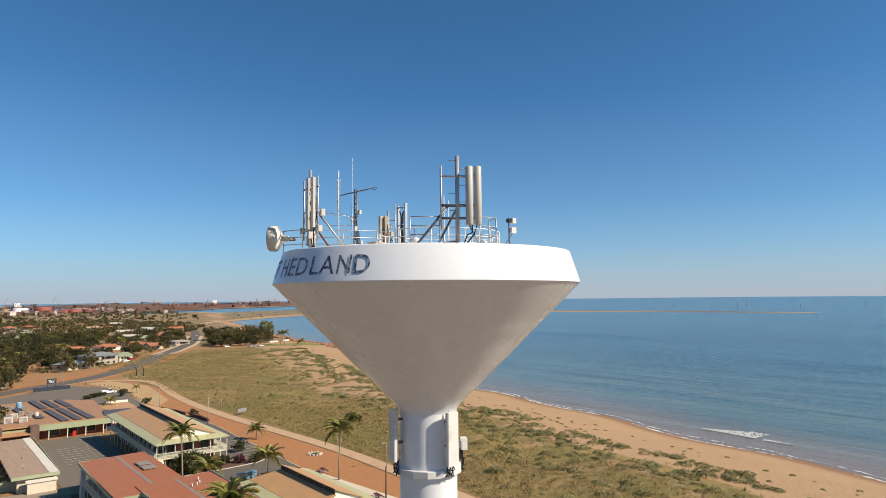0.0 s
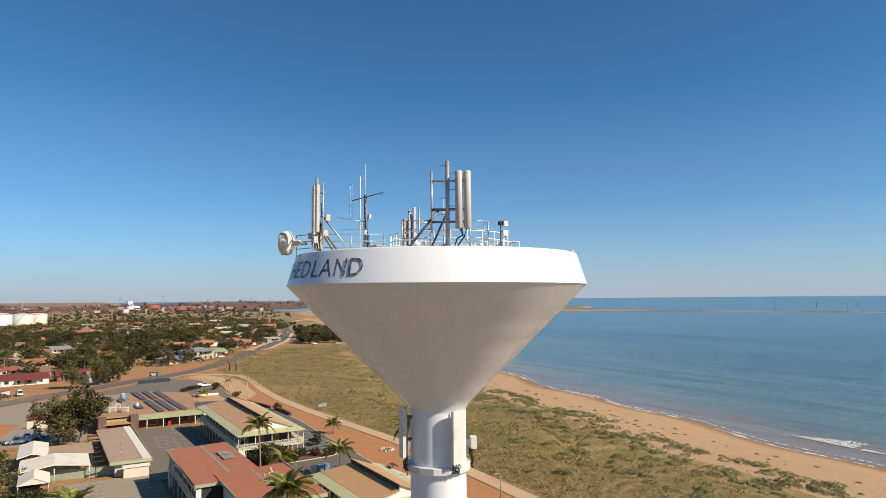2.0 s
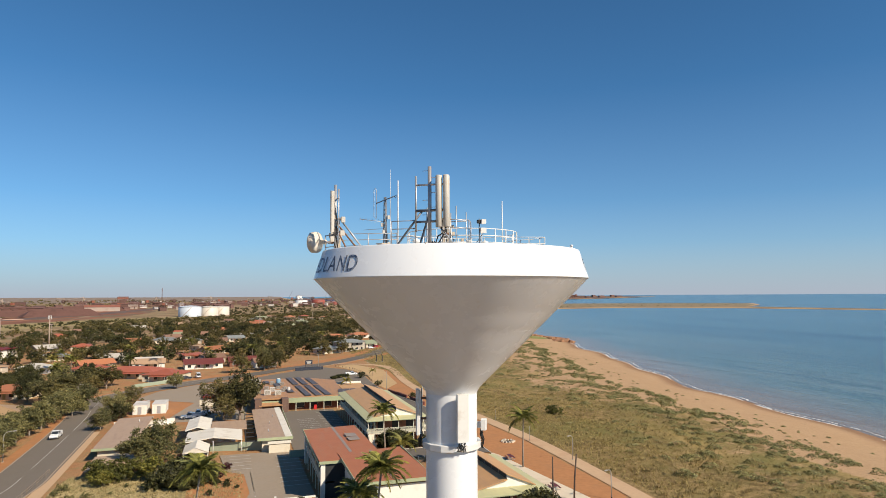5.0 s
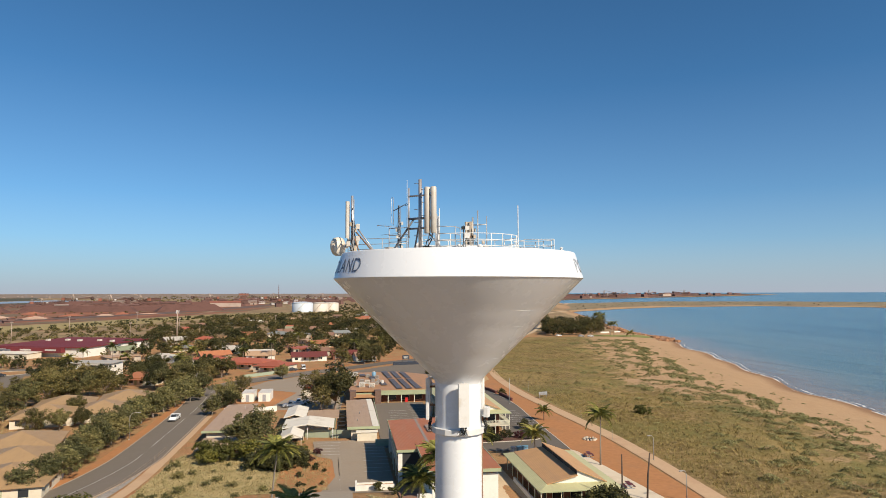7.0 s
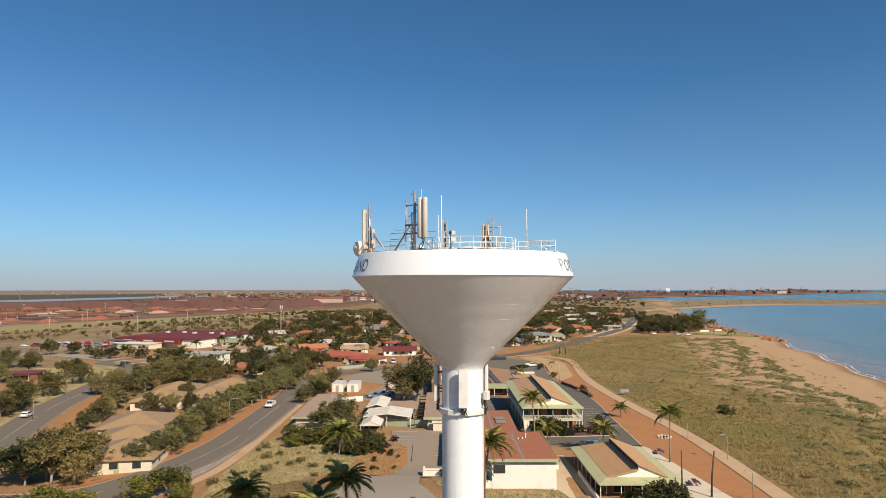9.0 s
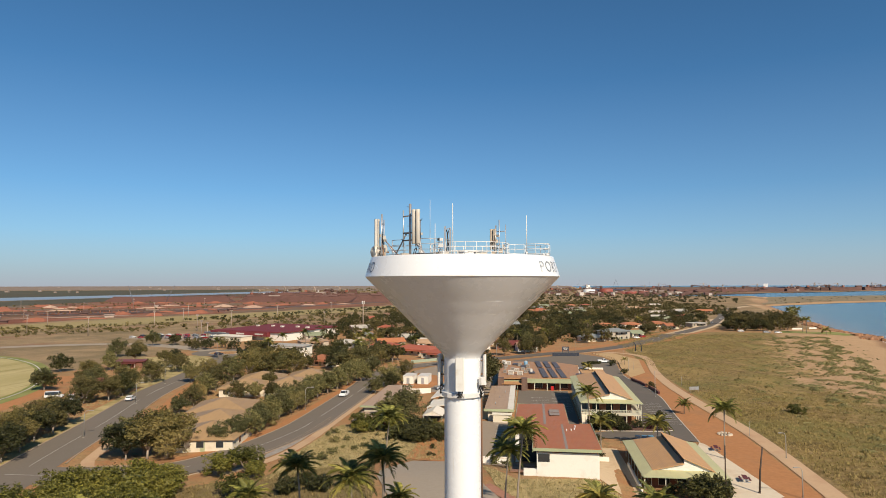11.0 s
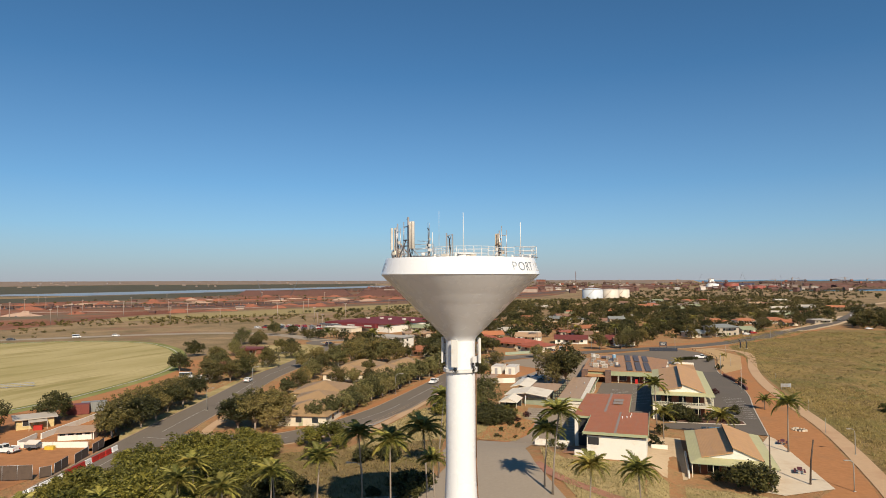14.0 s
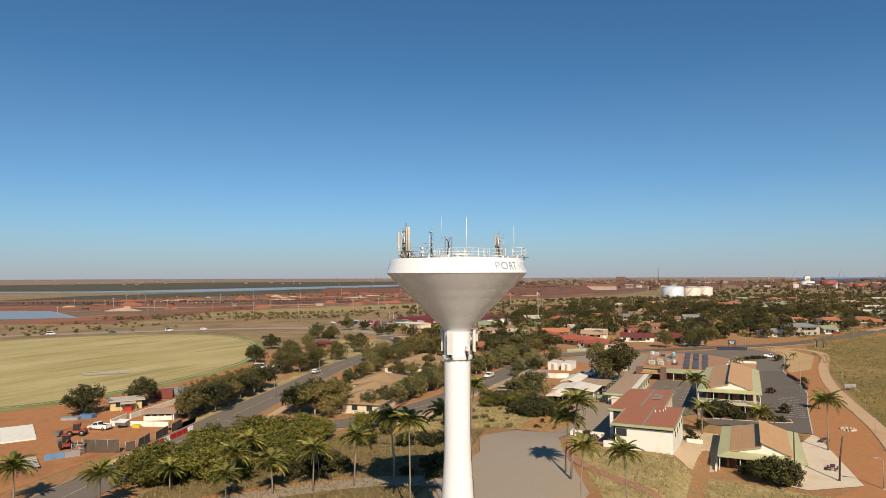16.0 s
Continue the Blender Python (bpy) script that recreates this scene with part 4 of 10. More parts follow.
STONE_BROWN = surface("brown_stone", (0.17, 0.105, 0.08, 1), 0.9, grain=4, stain=1.5, amount=0.4, dirt=(0.10, 0.06, 0.05, 1), bump=0.8)
RAIL_CREAM = surface("cream_railing", (0.60, 0.58, 0.46, 1), 0.6, grain=4, amount=0.08)
GLASS_DARK = surface("dark_window_glass", (0.03, 0.035, 0.04, 1), 0.12, grain=2, amount=0.2, spec=0.6, bump=0.0)
SOLAR = surface("solar_glass", (0.10, 0.09, 0.095, 1), 0.55, grain=3, amount=0.15, spec=0.3, bump=0.0)
AC_WHITE = surface("air_conditioner_cream", (0.60, 0.56, 0.49, 1), 0.6, grain=4, amount=0.1, dirt=(0.35, 0.27, 0.2, 1))
GREY_SHEET = sheet_roof("grey_sheet", (0.33, 0.33, 0.34, 1), (0.27, 0.25, 0.24, 1))


def slab(pts, thick):
    """A roof plane: a flat polygon given counter-clockwise from above, with thickness."""
    b = B()
    n = len(pts)
    b.v = [tuple(p) for p in pts] + [(p[0], p[1], p[2] - thick) for p in pts]
    b.face(range(n))
    b.face(range(2 * n - 1, n - 1, -1))
    for i in range(n):
        j = (i + 1) % n
        b.face((i, i + n, j + n, j))
    return b


def window_at(parent, x, y, z, w, h, axis, out, mat=None):
    """A glazed window with frame, proud of a wall; axis 'x' or 'y' is the wall's run, out the side that it faces."""
    if axis == 'x':
        fr = B().box(x - w / 2 - 0.06, min(y, y + out * 0.06), z - 0.06, x + w / 2 + 0.06, max(y, y + out * 0.06), z + h + 0.06)
        gl = B().box(x - w / 2, min(y, y + out * 0.075), z, x + w / 2, max(y, y + out * 0.075), z + h)
    else:
        fr = B().box(min(x, x + out * 0.06), y - w / 2 - 0.06, z - 0.06, max(x, x + out * 0.06), y + w / 2 + 0.06, z + h + 0.06)
        gl = B().box(min(x, x + out * 0.075), y - w / 2, z, max(x, x + out * 0.075), y + w / 2, z + h)
    win = part("window", fr, mat or RAIL_CREAM, parent)
    part("pane", gl, GLASS_DARK, win)
    return win


def door_at(parent, x, y, z, w, h, axis, out, mat):
    if axis == 'x':
        b = B().box(x - w / 2, min(y, y + out * 0.05), z, x + w / 2, max(y, y + out * 0.05), z + h)
    else:
        b = B().box(min(x, x + out * 0.05), y - w / 2, z, max(x, x + out * 0.05), y + w / 2, z + h)
    return part("door", b, mat, parent)


def balustrade(parent, p0, p1, z, h=1.0, gap=0.16, mat=None):
    """A railing bay: two rails and upright balusters."""
    mat = mat or RAIL_CREAM
    a, c = Vector((*p0, z)), Vector((*p1, z))
    n = max(2, int((c - a).length / gap))
    b = B()
    d = (c - a).normalized()
    q = Vector((-d.y, d.x, 0)) * 0.03
    for lo, hi in ((0.08, 0.15), (h - 0.08, h)):
        k = len(b.v)
        b.v += [tuple(v) for v in (a - q + Vector((0, 0, lo)), c - q + Vector((0, 0, lo)), c + q + Vector((0, 0, lo)), a + q + Vector((0, 0, lo)), a - q + Vector((0, 0, hi)), c - q + Vector((0, 0, hi)), c + q + Vector((0, 0, hi)), a + q + Vector((0, 0, hi)))]
        for f in ((0, 3, 2, 1), (4, 5, 6, 7), (0, 1, 5, 4), (1, 2, 6, 5), (2, 3, 7, 6), (3, 0, 4, 7)):
            b.face([k + i for i in f])
    for i in range(1, n):
        p = a.lerp(c, i / n)
        b.box(p.x - 0.03, p.y - 0.03, z + 0.15, p.x + 0.03, p.y + 0.03, z + h - 0.08)
    return part("railing", b, mat, parent)


def gallery_roof(t, x0, x1, y0, y1, ze, skirt, zs, zr, xr, drop, gable_in):
    """The pitched roof with a pale skirt all round, a raised eastern half over a glazed slot along the ridge, and a white front gable."""
    xi0, xi1, yi0, yi1 = x0 + skirt, x1 - skirt, y0 + gable_in, y1 - skirt * 0.4
    zl = zs
    part("skirt_roof", slab([(x0, y0, ze), (xi0, yi0, zs), (xi0, yi1, zs), (x0, y1, ze)][::-1], 0.1), SKIRT_ROOF, t, "pale green verandah roof strip")
    part("skirt_roof", slab([(x1, y0, ze), (x1, y1, ze), (xi1, yi1, zs), (xi1, yi0, zs)], 0.1), SKIRT_ROOF, t, "pale green verandah roof strip")
    part("skirt_roof", slab([(x0, y0, ze), (x1, y0, ze), (xi1, yi0, zs), (xi0, yi0, zs)], 0.1), SKIRT_ROOF, t, "pale green verandah roof strip")
    part("roof", slab([(xi0 - 0.05, yi0 - 0.35, zl + 0.03), (xr, yi0 - 0.35, zr - drop), (xr, yi1 - 1.6, zr - drop), (xi0 - 0.05, yi1, zl + 0.03)], 0.12), TAN_ROOF, t, "tan ribbed steel roof")
    part("roof", slab([(xi1 + 0.05, yi0 - 0.35, zl + 0.03), (xi1 + 0.05, yi1, zl + 0.03), (xr - 0.15, yi1 - 1.6, zr), (xr - 0.15, yi0 - 0.35, zr)], 0.12), TAN_ROOF, t, "tan ribbed steel roof")
    part("roof", slab([(xi0, yi1, zl + 0.02), (xr, yi1 - 1.6, zr - drop - 0.02), (xr, yi1 - 1.6, zr - 0.05), (xi1, yi1, zl + 0.02)][::-1], 0.1), TAN_ROOF, t, "tan ribbed steel roof")
    # near-black strip, the shade of the recess put into its colour
    part("ridge_glazing", B().box(xr + 0.02, yi0 + 0.12, zr - drop - 0.25, xr + 0.1, yi1 - 1.7, zr - 0.14), DARK_VOID, t, "glazed slot under the raised ridge, recess shade in its black")
    for yy in np.linspace(yi0 + 0.2, yi1 - 1.8, 7):
        part("ridge_post", B().box(xr - 0.03, yy - 0.04, zr - drop - 0.1, xr + 0.02, yy + 0.04, zr - 0.13), DARK_STEEL, t)
    g = B()
    for yy, rev in ((yi0 - 0.02, False), (yi0 + 0.1, True)):
        pts = [(xi0, yy, zl - 0.1), (xi1, yy, zl - 0.1), (xr + 0.02, yy, zr - 0.17), (xr + 0.01, yy, zr - drop - 0.14)]
        g.poly(pts[::-1] if rev else pts)
    part("gable", g, WHITE_WALL, t, "white boarded gable")
    for a, c in (((x0, y0), (x1, y0)), ((x0, y0), (x0, y1)), ((x1, y0), (x1, y1))):
        part("gutter", B().box(min(a[0], c[0]) - 0.06, min(a[1], c[1]) - 0.06, ze - 0.16, max(a[0], c[0]) + 0.06, max(a[1], c[1]) + 0.06, ze - 0.1 + 0.09), GREEN_TRIM, t)


# two-storey motel wing
motel = thing("motel_wing", "two-storey motel wing with tan roof and cream balconies", "motel")
MG = -0.75
part("wall", B().box(35.8, 135.6, MG - 0.6, 45.6, 175.2, 4.85), BRICK_DARK, motel, "dark brick rooms behind the verandah")
part("balcony_floor", B().box(33.85, 133.0, 2.05, 47.5, 175.4, 2.28), CREAM_WALL, motel)
gallery_roof(motel, 33.6, 47.75, 132.6, 175.9, 5.0, 1.9, 5.45, 7.45, 40.6, 0.8, 2.4)
for x in (33.95, 37.3, 40.7, 44.1, 47.4):
    part("post", B().box(x - 0.07, 133.0, MG - 0.4, x + 0.07, 133.14, 4.95), RAIL_CREAM, motel)
for y in np.arange(136.7, 175.5, 3.55):
    part("post", B().box(33.9, y, MG - 0.5, 34.03, y + 0.13, 4.95), RAIL_CREAM, motel)
    part("post", B().box(47.33, y, MG - 0.5, 47.46, y + 0.13, 4.95), RAIL_CREAM, motel)
    balustrade(motel, (33.97, y - 3.4), (33.97, y), 2.28)
    balustrade(motel, (47.4, y - 3.4), (47.4, y), 2.28)
    for z in (-0.4, 2.3):
        door_at(motel, 35.8, y - 1.0, z, 0.95, 2.05, 'y', -1, WHITE_WALL if z > 0 else CREAM_WALL)
        window_at(motel, 35.8, y - 2.4, z + 0.8, 1.2, 1.1, 'y', -1)
for x in (33.95, 37.3, 40.7, 44.1):
    balustrade(motel, (x + 0.1, 133.07), (x + 3.25, 133.07), 2.28)
for x in (37.4, 40.6, 43.8):
    door_at(motel, x, 135.6, 2.3, 1.6, 2.05, 'x', -1, GLASS_DARK)
    window_at(motel, x, 135.6, 0.2, 1.6, 1.2, 'x', -1)
part("stair", B().poly([(33.9, 129.4, -0.55), (35.1, 129.4, -0.55), (35.1, 133.0, 2.1), (33.9, 133.0, 2.1)]).poly([(33.9, 129.4, -0.8), (33.9, 133.0, 1.85), (35.1, 133.0, 1.85), (35.1, 129.4, -0.8)]), CREAM_WALL, motel, "outside stair to the balcony")
for x in (33.9, 35.1):
    part("stair_rail", B().tube([(x, 129.4, 0.4), (x, 133.0, 3.1)], 0.04, 6).tube([(x, 129.4, -0.6), (x, 129.4, 0.4)], 0.04, 6), RAIL_CREAM, motel)

# single-storey pavilion with the same roof
pav = thing("pavilion", "single-storey brick pavilion with tan and cream roof", "pavilion")
PG = -0.45
part("wall", B().box(41.5, 87.3, PG - 0.7, 51.6, 106.0, 2.1), BRICK_DARK, pav, "dark red brick walls under the verandah")
gallery_roof(pav, 39.9, 53.3, 84.5, 108.1, 2.2, 1.9, 2.62, 4.65, 46.7, 0.85, 2.6)
part("verandah_floor", B().box(40.0, 84.7, PG - 0.9, 53.2, 108.0, PG + 0.04), CONCRETE, pav)
for x in (40.2, 43.4, 46.6, 49.8, 53.0):
    part("post", B().box(x - 0.06, 84.8, PG, x + 0.06, 84.92, 2.15), RAIL_CREAM, pav)
for y in (88.3, 91.8, 95.3, 98.8, 102.3, 105.8):
    part("post", B().box(40.14, y, PG, 40.26, y + 0.12, 2.15), RAIL_CREAM, pav)
    part("post", B().box(52.94, y, PG, 53.06, y + 0.12, 2.15), RAIL_CREAM, pav)
    window_at(pav, 41.5, y - 1.2, 0.3, 1.6, 1.2, 'y', -1)
for x in (43.6, 46.5, 49.4):
    window_at(pav, x, 87.3, 0.2, 1.7, 1.3, 'x', -1)

# red-roofed two-storey block
red = thing("red_roofed_block", "two-storey cream block with flat red steel roof", "building")
part("wall", B().box(21.6, 98.2, -0.6, 28.9, 123.2, 5.75), CREAM_WALL, red, "cream rendered wall")
part("wall", B().box(23.3, 82.3, 0.8, 33.0, 100.6, 5.95), WHITE_WALL, red, "blank white end wall")
part("roof", slab([(19.3, 97.2, 6.15), (29.4, 97.2, 6.45), (29.4, 124.3, 6.1), (19.3, 124.3, 5.8)], 0.32), RED_ROOF, red, "flat red ribbed steel roof")
part("roof", slab([(22.7, 81.8, 6.55), (33.3, 81.8, 6.85), (33.3, 101.3, 6.62), (22.7, 101.3, 6.32)], 0.32), RED_ROOF, red, "flat red ribbed steel roof")
for a, w in (((19.2, 97.1, 29.5, 97.2), 5.95), ((19.2, 124.3, 29.5, 124.4), 5.65), ((29.4, 101.4, 29.5, 124.4), 5.95), ((19.2, 97.1, 19.3, 124.4), 5.68)):
    part("fascia", B().box(a[0], a[1], w - 0.22, a[2], a[3], w + 0.22), GREEN_TRIM, red)
for a, w in (((22.6, 81.7, 33.4, 81.8), 6.5), ((33.3, 81.7, 33.4, 101.4), 6.55), ((22.6, 81.7, 22.7, 97.1), 6.28)):
    part("fascia", B().box(a[0], a[1], w - 0.22, a[2], a[3], w + 0.26), GREEN_TRIM, red)
VALLEY_GREY = surface("weathered_valley_sheet", (0.27, 0.225, 0.195, 1), 0.7, grain=2, stain=0.3, amount=0.15, dirt=(0.32, 0.18, 0.12, 1))
part("valley_sheet", slab([(24.7, 97.6, 6.33), (25.2, 97.6, 6.35), (25.2, 124.2, 6.0), (24.7, 124.2, 5.98)], 0.02), VALLEY_GREY, red, "grey valley sheet in the roof")
part("valley_sheet", slab([(27.8, 82.0, 6.71), (28.2, 82.0, 6.73), (28.2, 101.2, 6.5), (27.8, 101.2, 6.48)], 0.02), VALLEY_GREY, red)
part("balcony_floor", B().box(19.5, 97.5, 2.7, 21.6, 123.6, 2.95), CREAM_WALL, red)
part("corner_pier", B().box(19.5, 97.4, -0.6, 20.2, 98.1, 5.9), WHITE_WALL, red)
part("corner_pier", B().box(19.5, 122.6, -0.8, 20.2, 123.6, 5.7), WHITE_WALL, red)
# black slab standing in for the shade at the balcony's end
part("side_wing", B().box(20.2, 97.5, 0.4, 23.3, 98.2, 5.8), DARK_VOID, red)
for y in np.arange(101.5, 122, 4.0):
    part("post", B().box(19.55, y, -0.6, 19.67, y + 0.12, 5.8), RAIL_CREAM, red)
    balustrade(red, (19.62, y - 3.6), (19.62, y - 0.1), 2.95, 1.0)
    for z in (0.3, 2.97):
        door_at(red, 21.6, y - 0.8, z, 0.9, 2.05, 'y', -1, GREEN_TRIM)
        window_at(red, 21.6, y - 2.4, z + 0.9, 1.3, 1.1, 'y', -1)
part("wall", B().box(21.2, 82.4, 0.2, 23.28, 82.9, 3.3), WHITE_WALL, red, "low white screen wall")
# black sheet on the wall, the opening's shade put into its colour
part("opening", B().box(23.5, 82.26, 4.5, 25.3, 82.3, 5.75), DARK_VOID, red, "black sheet for the shaded corner opening under the eave")
for y in (86, 90, 94, 98):
    window_at(red, 33.0, y, 4.2, 1.3, 1.0, 'y', 1)
window_at(red, 23.3, 88.0, 4.1, 1.3, 1.0, 'y', -1)
for y0 in (110.0, 113.2):
    part("solar_heater", B().box(26.0, y0, 6.34, 28.0, y0 + 2.6, 6.40), VALLEY_GREY, red, "grey roof hot-water panel")
part("vent_pipe", B().tube([(30.2, 97.5, 6.6), (30.2, 97.5, 7.1)], 0.1, 8), WHITE_STEEL, red)
for x, y in ((28.6, 95.0), (29.4, 95.4), (30.0, 96.2)):
    part("vent_pipe", B().tube([(x, y, 6.5), (x, y, 6.95)], 0.09, 8), WHITE_STEEL, red)

# flat tan block with pergola
tan = thing("flat_roofed_block", "low cream block with faded flat roof and pergola", "building")
part("wall", B().box(11.9, 135.2, -1.2, 17.4, 170.5, 2.1), CREAM_WALL, tan)
part("roof", slab([(11.0, 134.4, 2.42), (18.1, 134.4, 2.62), (17.6, 171.3, 2.62), (10.5, 171.3, 2.42)], 0.3), PINK_ROOF, tan, "faded pinkish flat roof")
part("fascia", B().box(10.95, 134.3, 2.05, 18.2, 134.4, 2.64).box(18.1, 134.4, 2.2, 18.2, 171.4, 2.66), GREEN_TRIM, tan)
part("roof_edge", slab([(16.6, 134.5, 2.63), (18.05, 134.5, 2.66), (17.55, 171.2, 2.66), (16.1, 171.2, 2.63)], 0.03), CREAM_ROOF, tan, "pale edge sheet of the roof")
for y in np.arange(136, 170, 4.5):
    part("pergola_beam", B().box(8.6, y, 1.7, 11.9, y + 0.14, 1.92), DARK_VOID, tan)
    part("pergola_post", B().box(8.65, y, -1.2, 8.8, y + 0.14, 1.7), DARK_VOID, tan)
    window_at(tan, 17.4, y + 2, 0.2, 1.4, 1.2, 'y', 1)
for x, y in ((14.0, 150.0), (15.2, 158.5), (13.4, 141)):
    part("vent_pipe", B().tube([(x, y, 2.5), (x, y, 3.1)], 0.07, 8), GALV, tan)
shed = thing("garden_shed", "small cream store at the end of the low block", "shed")
part("wall", B().box(13.2, 133.0, -1.0, 17.5, 134.25, 1.6), CREAM_WALL, shed)
part("roof", slab([(13.0, 132.8, 1.72), (17.7, 132.8, 1.72), (17.7, 134.28, 1.85), (13.0, 134.28, 1.85)], 0.12), CREAM_ROOF, shed)

# main motel building with solar panels
main = thing("motel_hall", "low motel hall, brown roof, green fascia, stone piers", "motel")
part("wall", B().box(13.2, 188.6, -2.6, 36.4, 230.5, 2.0), BRICK_DARK, main, "dark recessed walls")
part("roof", slab([(11.5, 187.0, 2.55), (37.2, 187.0, 2.75), (39.0, 221.0, 2.75), (30.0, 231.5, 2.65), (10.5, 231.5, 2.5)], 0.35), BROWN_ROOF, main, "brown ribbed steel roof")
part("fascia", B().box(20.8, 186.0, 1.25, 37.2, 187.0, 2.5), GREEN_TRIM, main, "pale green fascia over the entrance")
part("fascia", B().box(13.2, 186.3, 1.0, 19.0, 187.0, 1.9), GREEN_TRIM, main, "pale green fascia")
part("step_roof", slab([(12.8, 184.2, 1.1), (19.2, 184.2, 1.1), (19.2, 187.0, 1.75), (12.8, 187.0, 1.75)], 0.2), BROWN_ROOF, main)
for x in (11.6, 19.0):
    part("stone_pier", B().box(x, 184.4, -2.0, x + 1.9, 187.6, 2.75, None, 0.08), STONE_BROWN, main, "brown stone pier")
for x in (23, 27, 31, 35):
    part("post", B().box(x, 186.2, -2.0, x + 0.2, 186.4, 1.3), RAIL_CREAM, main)
    window_at(main, x + 1.5, 188.6, -0.6, 2.2, 1.6, 'x', -1)
part("red_sign", B().box(28.3, 186.9, -1.3, 29.1, 187.1, 0.2), surface("red_enamel", (0.5, 0.03, 0.03, 1), 0.4), main)
for x, y0, n in ((25.9, 187.7, 13), (28.8, 187.6, 13), (31.7, 187.4, 13), (24.4, 212.6, 11), (27.4, 212.2, 11), (30.5, 211.8, 10), (15.4, 219.0, 3), (18.6, 211.0, 4), (21.6, 196.0, 4)):
    for k in range(n):
        part("solar_panel", B().box(0, 1.7 * k, 0, 1.8, 1.7 * k + 1.66, 0.06, pose(x, y0, 2.87, 0, 0, 3.5)), SOLAR, main, "dark blue solar panel")


AC_DUSTY = surface("dusty_grey_casing", (0.36, 0.33, 0.29, 1), 0.6, grain=4, amount=0.12, dirt=(0.3, 0.2, 0.13, 1))


# dark strip colour with the shade of the louvres put into it
LOUVRE_SHADE = surface("shadowed_louvre", (0.14, 0.12, 0.10, 1), 0.7, amount=0.2)


def air_conditioner(x, y, z, s, label):
    """A rooftop evaporative cooler: cased box with louvres, domed lid, duct and feet."""
    t = thing("air_conditioner", label, "air conditioner", "roof air conditioners", pose(x, y, z))
    m = AC_WHITE if s > 0.7 else AC_DUSTY
    part("case", B().box(-s, -s * 0.85, 0.12, s, s * 0.85, s * 1.35, None, 0.06), m, t)
    part("lid", B().box(-s * 1.04, -s * 0.9, s * 1.35, s * 1.04, s * 0.9, s * 1.45, None, 0.12), m, t)
    for k in range(4):
        part("louvre", B().box(-s * 0.8, -s * 0.85 - 0.03, 0.25 + k * s * 0.27, s * 0.8, -s * 0.85, 0.25 + k * s * 0.27 + s * 0.12), LOUVRE_SHADE, t)
    part("duct", B().box(-s * 0.4, s * 0.85, 0.1, s * 0.4, s * 1.4, s * 0.8), m, t)
    part("foot", B().box(-s, -s * 0.7, -0.06, s, -s * 0.5, 0.12).box(-s, s * 0.5, -0.06, s, s * 0.7, 0.12), GALV, t)


for x, y, s in ((15.4, 194.6, 0.95), (18.4, 193.4, 0.9), (20.2, 199.5, 0.6), (13.2, 199.0, 0.55), (15.6, 205.2, 0.65), (13.0, 208.4, 0.5), (19.2, 206.4, 0.6), (11.8, 224.6, 0.75), (13.6, 221.4, 0.8), (17.9, 217.6, 0.65), (20.8, 214.0, 0.7), (12.9, 214.6, 0.7), (17.2, 201.6, 0.8), (21.0, 204.0, 0.6)):
    air_conditioner(x, y, 2.62, s, "large cream rooftop cooler on the brown roof" if s > 0.7 else "small dusty rooftop air conditioner on the brown roof")
for x, y, r, h, c in ((20.0, 219.6, 0.7, 1.5, (0.16, 0.30, 0.42, 1)), (12.6, 219.0, 0.6, 1.3, (0.55, 0.52, 0.47, 1)), (22.0, 200.0, 0.5, 1.2, (0.5, 0.48, 0.44, 1))):
    t = thing("roof_tank", "small round tank standing on the brown roof", "tank", "roof tanks", pose(x, y, 2.58))
    part("shell", B().lathe([(r, 0), (r, h), (r * 0.9, h + 0.06)], 20), surface("roof_tank_paint", c, 0.5), t)
    part("cap", B().lathe([(r * 0.95, h), (r * 0.5, h + 0.18), (0.02, h + 0.22)], 20), AC_WHITE, t)
link = thing("link_building", "low link building with white parapet and grey panels", "building")
part("wall", B().box(33.8, 200.5, -2.6, 47.0, 216.5, 1.6), WHITE_WALL, link)
part("roof", slab([(39.2, 200.0, 1.9), (47.4, 200.0, 1.9), (47.4, 217.0, 1.9), (39.2, 217.0, 1.9)], 0.3), TAN_ROOF, link)
part("parapet", B().box(38.0, 216.9, 1.5, 47.6, 217.2, 2.5), WHITE_WALL, link)
# grey panels on a low frame beside the hall
for a in range(5):
    for c in range(3):
        part("solar_panel", B().box(0.06 + a * 1.72, 0.06 + c * 3.4, 0.0, 1.66 + a * 1.72, 3.32 + c * 3.4, 0.06, pose(35.2, 186.5, 2.55, 3, 0, -9)), SOLAR, link, "grey solar panel")
part("panel_frame", B().box(0, 0, -0.14, 8.6, 10.3, -0.01, pose(35.2, 186.5, 2.55, 3, 0, -9)), GREY_SHEET, link)
for x, y in ((35.9, 186.9), (43.2, 186.0), (37.2, 196.0), (44.6, 195.0)):
    part("carport_post", B().tube([(x, y, -2), (x, y, 2.35)], 0.06), GALV, link)

# cream canopies
can = thing("entrance_canopy", "cream canvas-roofed canopy building by the fence", "canopy")
part("wall", B().box(-2.6, 141.0, -1.4, 6.6, 158.5, 1.9), WHITE_WALL, can)
part("roof", slab([(-3.4, 137.0, 2.2), (2.2, 137.0, 2.95), (2.2, 147.5, 2.95), (-3.4, 147.5, 2.2)], 0.15), CREAM_ROOF, can, "cream canopy roof")
part("roof", slab([(2.2, 137.0, 2.95), (8.0, 137.0, 2.15), (8.0, 147.5, 2.15), (2.2, 147.5, 2.95)], 0.15), CREAM_ROOF, can, "cream canopy roof")
